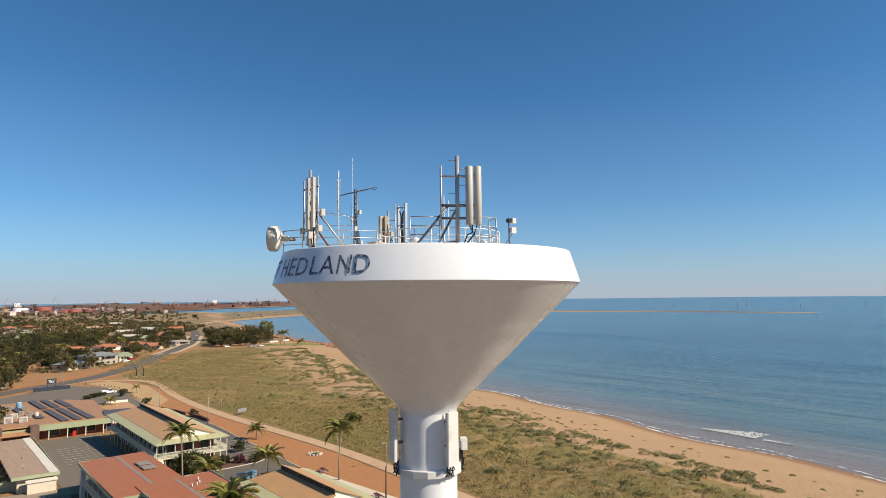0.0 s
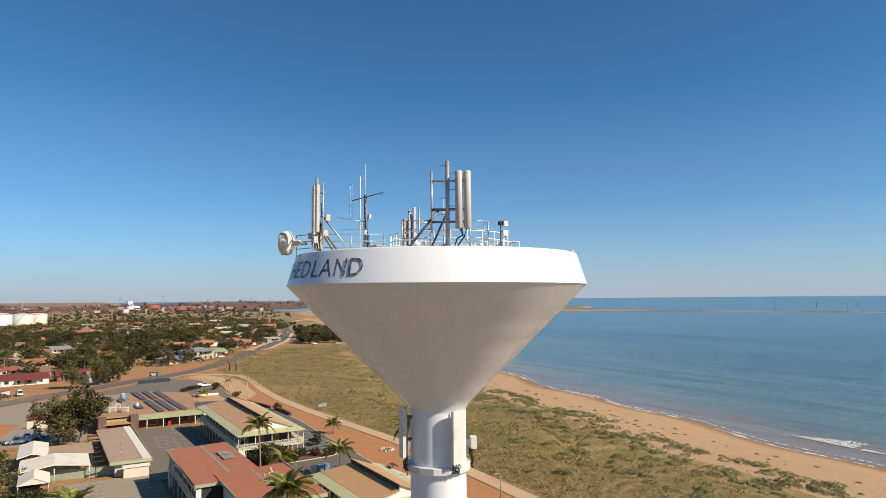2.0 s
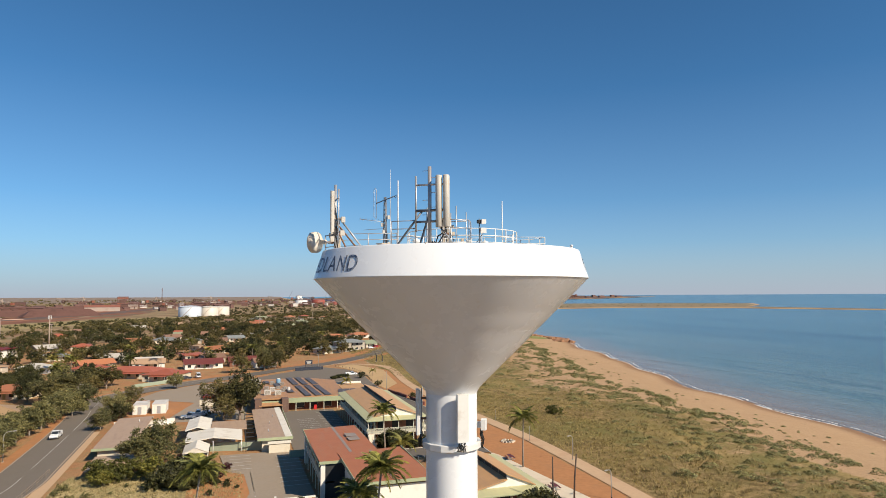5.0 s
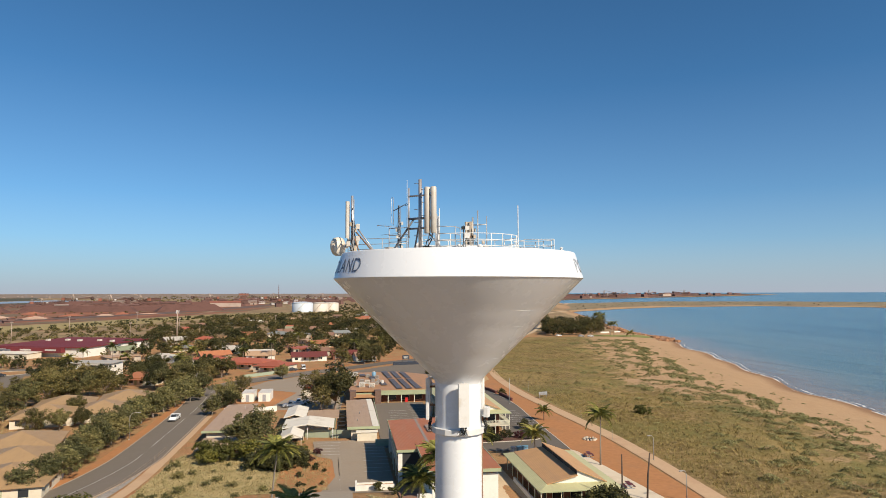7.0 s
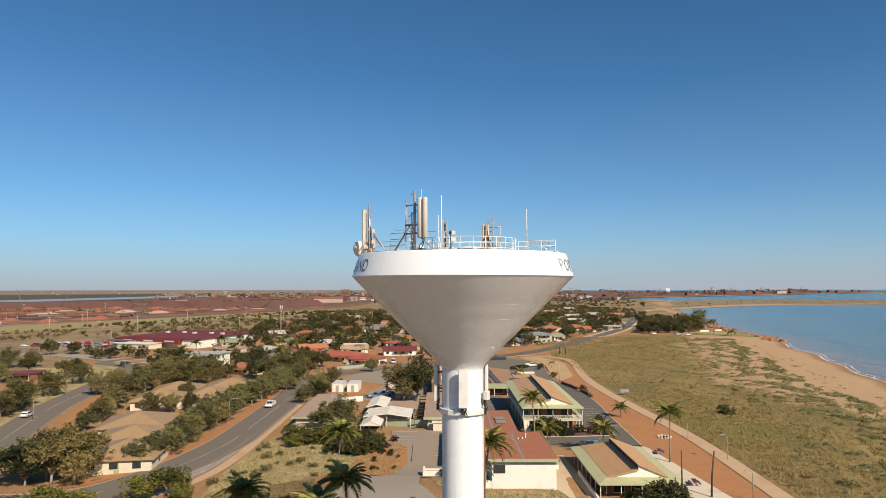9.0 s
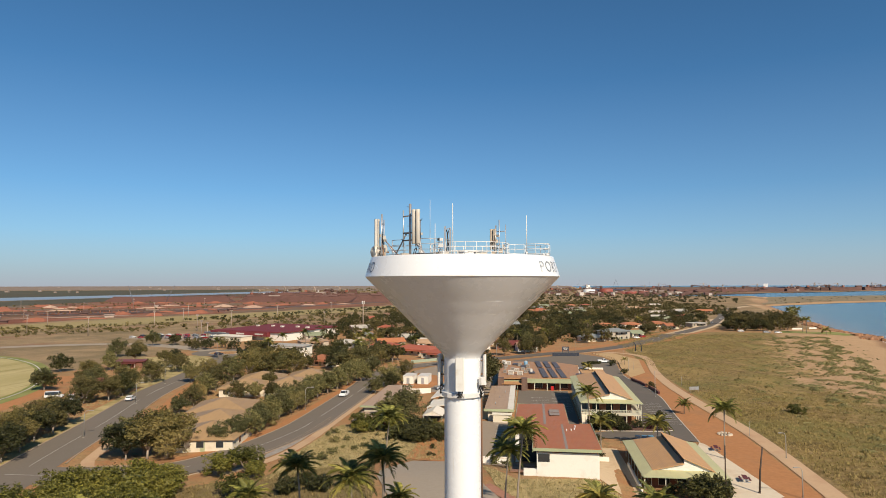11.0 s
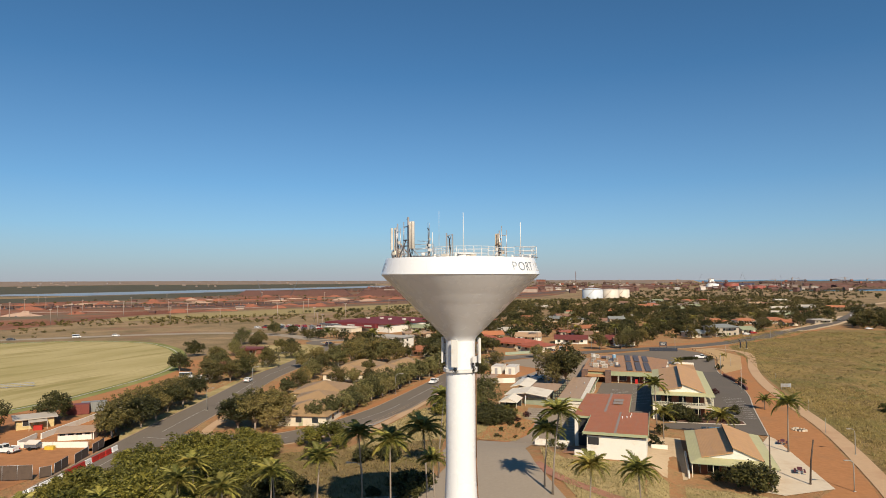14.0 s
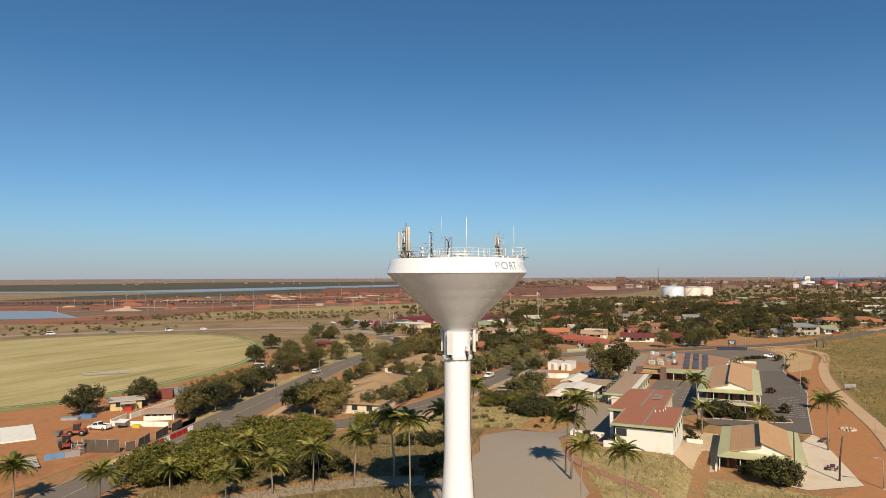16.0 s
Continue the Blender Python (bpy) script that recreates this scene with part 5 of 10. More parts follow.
part("roof", slab([(-4.0, 147.4, 2.6), (-1.5, 147.4, 3.3), (-1.5, 161.0, 3.3), (-4.0, 161.0, 2.6)], 0.15), CREAM_ROOF, can, "cream canopy roof")
part("roof", slab([(-1.5, 147.4, 3.3), (1.2, 147.4, 2.6), (1.2, 161.0, 2.6), (-1.5, 161.0, 3.3)], 0.15), CREAM_ROOF, can, "cream canopy roof")
part("roof", slab([(1.3, 147.6, 2.3), (9.0, 147.6, 2.3), (9.0, 157.0, 2.5), (1.3, 157.0, 2.5)], 0.2), PINK_ROOF, can, "brown flat roof behind")
for x in (-3.2, 2.2, 7.8):
    part("post", B().tube([(x, 137.2, -1.4), (x, 137.2, 2.2)], 0.07), WHITE_STEEL, can)
cp = thing("carport", "small gabled cream carport with dark opening", "carport")
part("roof", slab([(-3.2, 129.5, 1.7), (-0.8, 129.5, 2.75), (-0.8, 136.8, 2.75), (-3.2, 136.8, 1.7)], 0.1), CREAM_ROOF, cp)
part("roof", slab([(-0.8, 129.5, 2.75), (1.6, 129.5, 1.7), (1.6, 136.8, 1.7), (-0.8, 136.8, 2.75)], 0.1), CREAM_ROOF, cp)
part("gable", B().poly([(-3.1, 129.6, 1.6), (1.5, 129.6, 1.6), (-0.8, 129.6, 2.65)]).poly([(-0.8, 129.66, 2.65), (1.5, 129.66, 1.6), (-3.1, 129.66, 1.6)]), CREAM_ROOF, cp)
for x in (-3.0, 1.4):
    for y in (129.8, 136.4):
        part("post", B().tube([(x, y, -1.3), (x, y, 1.75)], 0.06), RAIL_CREAM, cp)
# black sheet that stands for the shade inside the carport
part("back_wall", B().box(-2.9, 136.3, -1.3, 1.3, 136.4, 1.6), DARK_VOID, cp)

low = thing("flat_roofed_block", "long low block with tan flat roof by the street", "building")
part("wall", B().box(-19.5, 138.0, -2.0, -14.2, 170.5, 1.8), CREAM_WALL, low)
part("roof", slab([(-20.4, 137.2, 2.0), (-13.4, 137.2, 2.15), (-13.0, 171.6, 2.15), (-20.9, 171.6, 2.0)], 0.25), PINK_ROOF, low, "faded tan flat roof")
part("fascia", B().box(-20.5, 137.1, 1.7, -13.3, 137.2, 2.18), GREEN_TRIM, low)
part("vent_pipe", B().tube([(-15.5, 165, 2.1), (-15.5, 165, 2.7)], 0.08), WHITE_STEEL, low)
for y in (142, 148, 154, 160, 166):
    window_at(low, -14.2, y, 0.2, 1.3, 1.1, 'y', 1)
    window_at(low, -19.5, y, 0.2, 1.3, 1.1, 'y', -1)
lean = thing("lean_to_shed", "open lean-to shed with tan roof beside the street", "shed")
part("roof", slab([(-19.2, 124.5, 0.9), (-9.8, 124.5, 0.9), (-9.8, 134.4, 1.3), (-19.2, 134.4, 1.3)], 0.15), PINK_ROOF, lean)
part("wall", B().box(-18.8, 133.2, -1.8, -10.2, 134.0, 1.0).box(-18.9, 126.0, -1.8, -18.7, 133.2, 0.9), GREEN_FENCE, lean)
for x in (-18.8, -14.5, -10.2):
    part("post", B().box(x - 0.06, 124.8, -1.8, x + 0.06, 124.92, 0.85), GALV, lean)


def container(x, y, label):
    t = thing("site_container", label, "container", "site containers", pose(x, y, land1(x + 1.8, y + 4)))
    part("body", B().box(0, 0, 0.15, 3.6, 8.0, 2.75, None, 0.05), WHITE_WALL, t)
    part("roof", B().box(-0.05, -0.05, 2.76, 3.65, 8.05, 2.86), surface("dusty_white_steel", (0.62, 0.58, 0.53, 1), 0.6, dirt=(0.4, 0.28, 0.2, 1)), t)
    for k in range(6):
        part("rib", B().box(0.25 + k * 0.58, -0.04, 0.3, 0.4 + k * 0.58, 0.0, 2.6), WHITE_WALL, t)
    part("door", B().box(1.3, -0.06, 0.25, 2.3, -0.041, 2.3), GREY_SHEET, t)
    for x0 in (0.2, 3.1):
        part("skid", B().box(x0, 0.2, -0.15, x0 + 0.3, 7.8, 0.15), RUST, t)


container(-21.2, 195.0, "white dusty site container with ribbed end")
container(-16.2, 195.0, "white dusty site container beside another one")


def run_fence(name, pts, h, mat, label, post_gap=2.4):
    t = thing(name, label, "fence")
    for (x0, y0), (x1, y1) in zip(pts, pts[1:]):
        a, c = Vector((x0, y0)), Vector((x1, y1))
        n = max(1, round((c - a).length / post_gap))
        ang = math.degrees(math.atan2(y1 - y0, x1 - x0))
        L = (c - a).length / n
        for i in range(n):
            p = a.lerp(c, i / n)
            z = land1(p.x, p.y)
            m = pose(p.x, p.y, z, 0, 0, ang)
            part("sheet", B().box(0.03, -0.02, -0.15, L - 0.03, 0.02, h, m), mat, t)
            part("post", B().box(-0.04, -0.04, -0.3, 0.04, 0.04, h + 0.05, m), mat, t)
    return t


run_fence("sheet_fence", [(1.6, 139.2), (12.8, 137.1)], 1.8, GREEN_FENCE, "grey-green sheet metal fence")
run_fence("sheet_fence", [(8.0, 147.5), (8.3, 170.0)], 1.8, GREEN_FENCE, "grey-green sheet metal fence along the pergola")
run_fence("sheet_fence", [(-22.5, 174.5), (-12.0, 174.0), (-8.5, 176.0)], 1.6, WHITE_WALL, "white yard fence behind the block")
run_fence("sheet_fence", [(-4.0, 205.0), (6.0, 204.0)], 2.0, CREAM_WALL, "cream screen fence in the yard")
run_fence("sheet_fence", [(17.0, 128.0), (22.0, 128.0)], 1.5, GREEN_FENCE, "green fence by the car park")
run_fence("sheet_fence", [(-31, 262), (-24, 269), (-17, 276)], 1.3, GREEN_FENCE, "green front fence across the road")

rail = thing("handrail", "thin grey pipe handrail along the street footpath", "railing")
rail_line = smooth_line([(-29.4, 96.5), (-27.0, 106), (-26.2, 118), (-26.1, 131)], 2.4)
for k, p in enumerate(rail_line):
    z = land1(p.x, p.y)
    part("post", B().tube([(p.x, p.y, z - 0.2), (p.x, p.y, z + 1.0)], 0.024, 6), KERB_DUSTY, rail)
    if k:
        o = rail_line[k - 1]
        for h in (0.55, 1.0):
            part("bar", B().tube([(o.x, o.y, land1(o.x, o.y) + h), (p.x, p.y, z + h)], 0.02, 6), KERB_DUSTY, rail)


# ---- paved areas by the buildings ----
setting("pavement_lot_front", drape([(3.6, 134.2), (18.6, 134.0), (19.2, 98.0), (19.0, 90.0), (12, 92), (6.5, 92.5), (9.0, 106), (8.2, 118), (5.0, 121)], 0.12), ASPHALT_LOT, "worn asphalt car park behind the fence")
setting("pavement_lot_court", drape([(18.2, 185.5), (33.4, 185.5), (33.4, 131.0), (29.8, 126), (19.0, 126), (18.3, 136)], 0.12), ASPHALT, "asphalt courtyard between the motel wings")
setting("pavement_lot_far", drape([(39.5, 231), (50, 224), (56.5, 228), (57.5, 252), (59, 275), (55, 296), (46, 308), (36, 301), (24, 289), (14, 278), (10, 262), (22, 240), (32, 233)], 0.12), ASPHALT, "large asphalt car park by the coast road")
setting("pavement_lot_east", drape([(47.8, 224), (56.5, 228), (58.6, 205), (60.0, 178), (58.2, 150), (56.8, 119.2), (50, 119.8), (36, 120), (36, 125), (47.8, 131)], 0.13), ASPHALT_DARK, "asphalt drive between motel and foreshore")
setting("pavement_yard", drape([(-22, 176), (-8, 175), (8, 173), (10, 205), (8, 232), (-8, 236), (-24, 218), (-27, 190)], 0.05), RED_DIRT, "red dirt yard with parked vehicles")
setting("pavement_yard_drive", drape([(-12, 178), (9, 176), (10, 205), (10, 250), (2, 270), (-9, 262), (-20, 248), (-25, 230), (-6, 214)], 0.09), ASPHALT_LOT, "patched asphalt yard drive")
setting("pavement_terrace", drape([(53.3, 108), (56.7, 119), (57.6, 117), (61.0, 84.8), (53.0, 79.0), (48.5, 80.5), (52.6, 84.4)], 0.10), TERRACE, "pale paved terrace with tables")
setting("pavement_sand_bank", drape([(29.4, 98), (31.2, 112.5), (39.2, 111.5), (39.7, 92), (39.4, 83), (35.5, 80.5), (31.5, 84), (29.4, 91)], 0.07, 1.5), SAND_PALE, "pale sand bank between the buildings")
setting("pavement_street_footpath", strip([(-31.5, 86.5), (-26.5, 96), (-24.6, 110), (-25.0, 140), (-26.2, 172)], 2.2, 0.07), PATH, "sandy concrete footpath along the side street")
setting("pavement_corner_path", strip([(-60.5, 90.5), (-63, 94), (-66, 102), (-70, 113), (-74, 124)], 2.4, 0.07), PATH, "pale concrete path across the corner")
setting("pavement_pebbles", strip([(-29.8, 95), (-27.6, 104), (-26.9, 120), (-27.2, 150), (-28.0, 170)], 1.9, 0.05), surface("pebble_verge", (0.34, 0.30, 0.26, 1), 0.9, grain=1.2, stain=1.0, amount=0.4, dirt=(0.2, 0.17, 0.14, 1), bump=0.8), "grey pebbled verge")
setting("pavement_verge", strip([(-50, 95.2), (-45, 99), (-39.8, 110), (-37.2, 124), (-37, 134), (-37.9, 165), (-39.7, 195), (-42, 218), (-41, 239), (-33, 256)], 2.6, 0.05), RED_DIRT, "bare red dirt verge beside the side street")
setting("pavement_verge", strip([(-66.5, 108), (-77, 140), (-90, 176), (-99, 212)], 2.4, 0.05), RED_DIRT, "bare red verge along the inland road")
setting("ground_verge", strip([(-72.5, 72), (-76.5, 84), (-85, 111), (-97.5, 152), (-106, 184)], 4.6, 0.05), DRY_LAWN, "dry golden grass verge on the oval side of the road")
setting("pavement_verge_coast", strip([(56, 321), (76, 344), (99, 379), (127, 437), (148, 480)], 4.0, 0.05), RED_DIRT, "sandy verge beside the coast road")
setting("pavement_verge_coast", strip([(-16, 279), (-4, 289), (8, 300), (25, 316), (43, 331), (59, 351), (82, 387), (109, 446), (130, 489)], 5.5, 0.05), RED_DIRT, "sandy verge on the town side of the road")
setting("pavement_gravel", drape([(58.5, 225), (66, 240), (71, 288), (62, 316), (52, 312), (58, 290), (60, 268), (57.5, 245)], 0.07), surface("yellow_gravel", (0.47, 0.31, 0.15, 1), 0.95, grain=1.2, stain=0.1, amount=0.2, dirt=(0.36, 0.2, 0.1, 1), bump=0.4), "yellow gravel beside the car park")
setting("kerb_east", kerb([(56.9, 119.2), (58.3, 150), (60.1, 178), (58.6, 205), (56.6, 226), (57.6, 252)], 0.0), KERB, "pale concrete kerb")
setting("kerb_street", kerb([(-62, 79), (-53, 80.4), (-42.5, 82.6), (-34, 91.5), (-28.2, 106), (-25.6, 122), (-25.7, 134), (-26.7, 165), (-28, 195), (-30, 219)], -0.2), KERB_DUSTY, "concrete kerb")
setting("kerb_street_far", kerb([(-63, 90.2), (-55, 91.6), (-47.5, 93), (-42.6, 98.4), (-38.4, 109), (-35.9, 122), (-35.4, 134), (-36.4, 165), (-38.3, 195), (-40.6, 218), (-39.5, 238), (-31.8, 254), (-21.7, 265.8), (-5, 282)], 0.1), KERB_DUSTY, "concrete kerb")
setting("kerb_inland", kerb([(-49, 4), (-61, 42), (-71.4, 72), (-80.4, 100), (-89.4, 130), (-102, 168)], 0.1), KERB_DUSTY, "concrete kerb")
setting("kerb_inland_east", kerb([(-66.3, 92), (-70, 102), (-78.8, 130), (-91.8, 168), (-100.8, 205)], -0.3), KERB_DUSTY, "concrete kerb")
setting("kerb_coast", kerb([(35, 305.8), (53, 320.4), (71, 342.4), (94.6, 379.8), (122.4, 439), (143, 482)], -0.3), KERB_DUSTY, "concrete kerb")
bed = [(37.5, 130.5), (37.5, 127.4), (48.8, 127.8), (53.6, 129.2), (53.4, 132.4), (48.0, 133.0)]
setting("pavement_garden_bed", drape(bed, 0.2, 2), surface("bark_mulch", (0.13, 0.065, 0.045, 1), 0.95, grain=5, amount=0.35, bump=0.6), "dark mulched garden bed")
setting("kerb_bed", kerb(bed, -0.2, closed=True, lift=0.1), KERB, "white-edged garden kerb")
setting("kerb_planter", kerb([(9.2, 119), (10.3, 88)], 0, 0.16, 0.12), LINE, "white-painted kerb line of the car park")


def dashes(name, pts, width, lift, on, off, label, side=0.0):
    line = smooth_line(pts, 0.5)
    t, run, seg = B(), 0.0, []
    nor = normals(line)
    for i, p in enumerate(line):
        if (run % (on + off)) < on:
            seg.append((p + nor[i] * side, nor[i]))
        elif len(seg) > 1:
            k = len(t.v)
            for q, m in seg:
                for s in (-width / 2, width / 2):
                    w = q + m * s
                    t.v.append((w.x, w.y, land1(w.x, w.y) + lift))
            for j in range(len(seg) - 1):
                t.face((k + 2 * j + 1, k + 2 * j, k + 2 * j + 2, k + 2 * j + 3))
            seg = []
        else:
            seg = []
        if i + 1 < len(line):
            run += (line[i + 1] - p).length
    return solid(name, t, LINE, label, "marking", kind="structure")


dashes("trim_marking_inland", ROAD_A, 0.12, 0.085, 40, 7, "worn white centre line")
dashes("trim_marking_street", ROAD_B, 0.12, 0.125, 34, 6, "worn white centre line")
dashes("trim_marking_coast", ROAD_C, 0.15, 0.095, 6, 6, "worn white centre line")


def bays(name, x0, y0, dx, dy, ux, uy, n, lift=0.24):
    """Parking bay lines."""
    b = B()
    L = math.hypot(ux, uy)
    q = (-uy / L * 0.085, ux / L * 0.085)
    for i in range(n):
        x, y = x0 + dx * i, y0 + dy * i
        pts = [(x - q[0], y - q[1]), (x + ux - q[0], y + uy - q[1]), (x + ux + q[0], y + uy + q[1]), (x + q[0], y + q[1])]
        b.poly([(a, c, land1(a, c) + lift) for a, c in pts])
    return solid(name, b, LINE, "white parking bay lines", "marking", kind="structure")


bays("trim_bays_front", 4.6, 121.5, 0, 2.6, 5.0, 0, 5)
bays("trim_bays_side", 14.2, 108.0, 0, 2.6, 4.8, 0, 9)
bays("trim_bays_court", 22.0, 170.0, 0, -2.6, 5.0, 0, 8)
bays("trim_bays_court_wing", 28.0, 182.0, 0, -2.6, 5.0, 0, 14)
bays("trim_bays_east", 52.0, 136.0, 0, 2.6, 5.0, 0, 12)


for x0, y0, x1, y1 in ((39.5, 84.0, 39.8, 99.0), (33.6, 101.6, 36.6, 101.9)):
    solid("retaining_wall", B().box(x0, y0, land1(x0, y0) - 0.4, x1, y1, land1(x0, y0) + 0.75, None, 0.03), WHITE_WALL, "low white retaining wall beside the sand bank", "wall", "retaining walls")
# bins behind the garden fence
for x, y, c, lb in ((44.2, 117.6, (0.62, 0.60, 0.56, 1), "white wheeled cabinet behind the garden fence"), (45.6, 117.9, (0.16, 0.33, 0.46, 1), "blue rubbish bin behind the garden fence"), (46.9, 118.1, (0.16, 0.33, 0.46, 1), "blue rubbish bin behind the garden fence")):
    t = thing("rubbish_bin", lb, "bin", "garden bins", pose(x, y, land1(x, y) + 0.13, 0, 0, 8))
    part("body", B().box(-0.5, -0.4, 0.08, 0.5, 0.4, 1.15, None, 0.06), surface("bin_plastic", c, 0.5), t)
    part("lid", B().box(-0.53, -0.44, 1.15, 0.53, 0.44, 1.24, None, 0.04), surface("bin_lid", tint(c, 0.8), 0.5), t)
    for k in (-0.35, 0.35):
        part("wheel", B().tube([(k - 0.05, 0.36, 0.09), (k + 0.05, 0.36, 0.09)], 0.1, 10), DARK_STEEL, t)
run = thing("mesh_fence", "low dark mesh fence beside the garden bed", "fence")
for k in range(8):
    x, y = 40.6 + 1.25 * k, 116.4 + 0.12 * k
    part("post", B().tube([(x, y, land1(x, y) - 0.2), (x, y, land1(x, y) + 1.25)], 0.035, 6), DARK_STEEL, run)
    if k < 7:
        for h in (0.2, 0.55, 0.9, 1.2):
            part("wire", B().tube([(x, y, land1(x, y) + h), (x + 1.25, y + 0.12, land1(x + 1.25, y + 0.12) + h)], 0.016, 5), DARK_STEEL, run)


# planter, deck, brick path and garden by the front car park
setting("ground_garden", drape([(-1.0, 97.0), (8.6, 94.0), (9.0, 106), (8.2, 118), (4.8, 121.4), (1.0, 128), (-1, 120)], 0.09, 3), RED_DIRT, "orange garden bed with low bushes")
setting("pavement_brick_path", strip([(15.5, 76.5), (20, 70), (24.5, 66), (29, 62.5), (35, 58)], 1.9, 0.12, 1.5), surface("red_pavers", (0.36, 0.17, 0.11, 1), 0.9, grain=4, amount=0.2, bump=0.3), "red brick garden path on the bank")
planter = thing("planter_wall", "white rendered planter wall in the car park", "planter")
for x0, y0, x1, y1 in ((12.4, 93.2, 18.6, 93.5), (12.4, 93.5, 12.7, 96.4), (12.7, 96.1, 18.6, 96.4)):
    part("wall", B().box(x0, y0, land1(x0, y0) - 0.4, x1, y1, land1(x0, y0) + 0.95, None, 0.03), WHITE_WALL, planter)
part("soil", drape([(12.75, 93.55), (18.5, 93.55), (18.5, 96.05), (12.75, 96.05)], 0.7, 1.5), RED_DIRT, planter)
deck = thing("timber_deck", "brown slatted timber ramp beside the white wall", "deck")
for k in range(22):
    x0 = 18.9 + (k % 2) * 0.02
    y0 = 84.2 + k * 0.42
    part("slat", B().box(x0, y0, land1(21, y0) + 0.12, x0 + 4.1, y0 + 0.36, land1(21, y0) + 0.2), surface("deck_timber", (0.26, 0.14, 0.09, 1), 0.8, grain=5, amount=0.25, vary=0.15) if k == 0 else bpy.data.materials["deck_timber"], deck)


# ---- plants ----
BARK = surface("grey_bark", (0.30, 0.24, 0.19, 1), 0.9, grain=5, amount=0.25, bump=0.4)
PALM_BARK = surface("palm_bark", (0.27, 0.22, 0.175, 1), 0.9, grain=7, amount=0.25, bump=0.5)
LEAF_GUM = leafy("gum_leaves", (0.024, 0.026, 0.010, 1), (0.184, 0.154, 0.050, 1), (0.23, 0.18, 0.072, 1), 0.1)
# brighter copy of the gum leaves for near trees, sunlight put into the colour
LEAF_GUM_NEAR = leafy("sunlit_gum_leaves", (0.032, 0.033, 0.013, 1), (0.235, 0.198, 0.068, 1), (0.26, 0.20, 0.08, 1), 0.1)
LEAF_DARK = leafy("dark_leaves", (0.016, 0.019, 0.008, 1), (0.108, 0.106, 0.034, 1))
LEAF_OLIVE = leafy("olive_leaves", (0.036, 0.044, 0.010, 1), (0.235, 0.22, 0.045, 1), (0.22, 0.19, 0.045, 1), 0.06)
LEAF_PALM = leafy("palm_leaves", (0.075, 0.09, 0.022, 1), (0.33, 0.32, 0.085, 1), (0.46, 0.36, 0.11, 1), 0.13)
LEAF_RED = leafy("red_leaves", (0.05, 0.02, 0.02, 1), (0.14, 0.04, 0.05, 1))
GRASS_DRY = leafy("dry_grass", (0.20, 0.16, 0.07, 1), (0.50, 0.39, 0.20, 1), (0.32, 0.26, 0.12, 1), 0.15, vary=False)
GRASS_DUNE = leafy("dune_grass", (0.225, 0.165, 0.06, 1), (0.45, 0.335, 0.13, 1), (0.31, 0.245, 0.085, 1), 0.16, vary=False)
LEAF_PALE = leafy("pale_gum_leaves", (0.040, 0.043, 0.017, 1), (0.285, 0.265, 0.108, 1), (0.26, 0.21, 0.085, 1), 0.08)
DUNE_BUSH = leafy("dune_saltbush", (0.10, 0.10, 0.038, 1), (0.35, 0.325, 0.13, 1), (0.40, 0.33, 0.15, 1), 0.08, vary=False)


def leaf_clump(b, rnd, c, r, n, size):
    """Leaf sprays round a centre."""
    for _ in range(2 * n):
        d = Vector((rnd.gauss(0, 1), rnd.gauss(0, 1), rnd.gauss(0, 0.8))).normalized()
        p = c + d * r * rnd.uniform(0.35, 1.0)
        u = Vector((rnd.gauss(0, 1), rnd.gauss(0, 1), rnd.gauss(0, 0.6))).normalized()
        w = u.cross(d + Vector((0.01, 0.02, 0.03))).normalized()
        s = size * rnd.uniform(0.45, 1.0)
        k = len(b.v)
        b.v += [tuple(p - u * s - w * s * 0.5), tuple(p - u * s + w * s * 0.6), tuple(p + u * s)]
        b.face((k, k + 1, k + 2))


def tree_meshes(seed, h, wide, clumps, leaves, size, trunk_share=0.35, limbs=6):
    """Trunk with limbs, and an uneven crown of many leaf sprays."""
    rnd = random.Random(seed)
    tr, cr = B(), B()
    ht = h * trunk_share
    lean = Vector((rnd.uniform(-0.12, 0.12), rnd.uniform(-0.12, 0.12), 1))
    top = lean * ht
    r0 = 0.035 * h
    tr.tube([(0, 0, -0.3), lean * ht * 0.5 + Vector((rnd.uniform(-.1, .1), 0, 0)), top], [r0, r0 * 0.75, r0 * 0.62], 7)
    lumps = []
    for i in range(limbs):
        a = 2 * math.pi * (i + rnd.uniform(-0.3, 0.3)) / limbs * (1 if limbs < 8 else 2)
        reach = wide * 0.5 * rnd.uniform(0.35, 0.8)
        e = Vector((math.cos(a) * reach, math.sin(a) * reach, h * rnd.uniform(0.34, 0.82)))
        mid = top.lerp(e, 0.5) + Vector((0, 0, 0.06 * h))
        tr.tube([top - lean * 0.2, mid, e], [r0 * 0.5, r0 * 0.32, r0 * 0.12], 5)
        lumps.append((e, wide * rnd.uniform(0.17, 0.26)))
    lumps.append((Vector((0, 0, h * 0.86)), wide * 0.2))
    lumps.append((Vector((rnd.uniform(-0.1, 0.1) * wide, rnd.uniform(-0.1, 0.1) * wide, h * 0.58)), wide * 0.3))
    for i in range(clumps):
        e, r = lumps[i % len(lumps)]
        d = Vector((rnd.gauss(0, 1), rnd.gauss(0, 1), rnd.gauss(0, 0.75)))
        c = e + d.normalized() * r * rnd.uniform(0.6, 1.15)
        c.z = min(max(c.z, h * 0.14), h * 1.02)
        leaf_clump(cr, rnd, c, wide * 0.075 + 0.12, leaves, size)
    return tr, cr


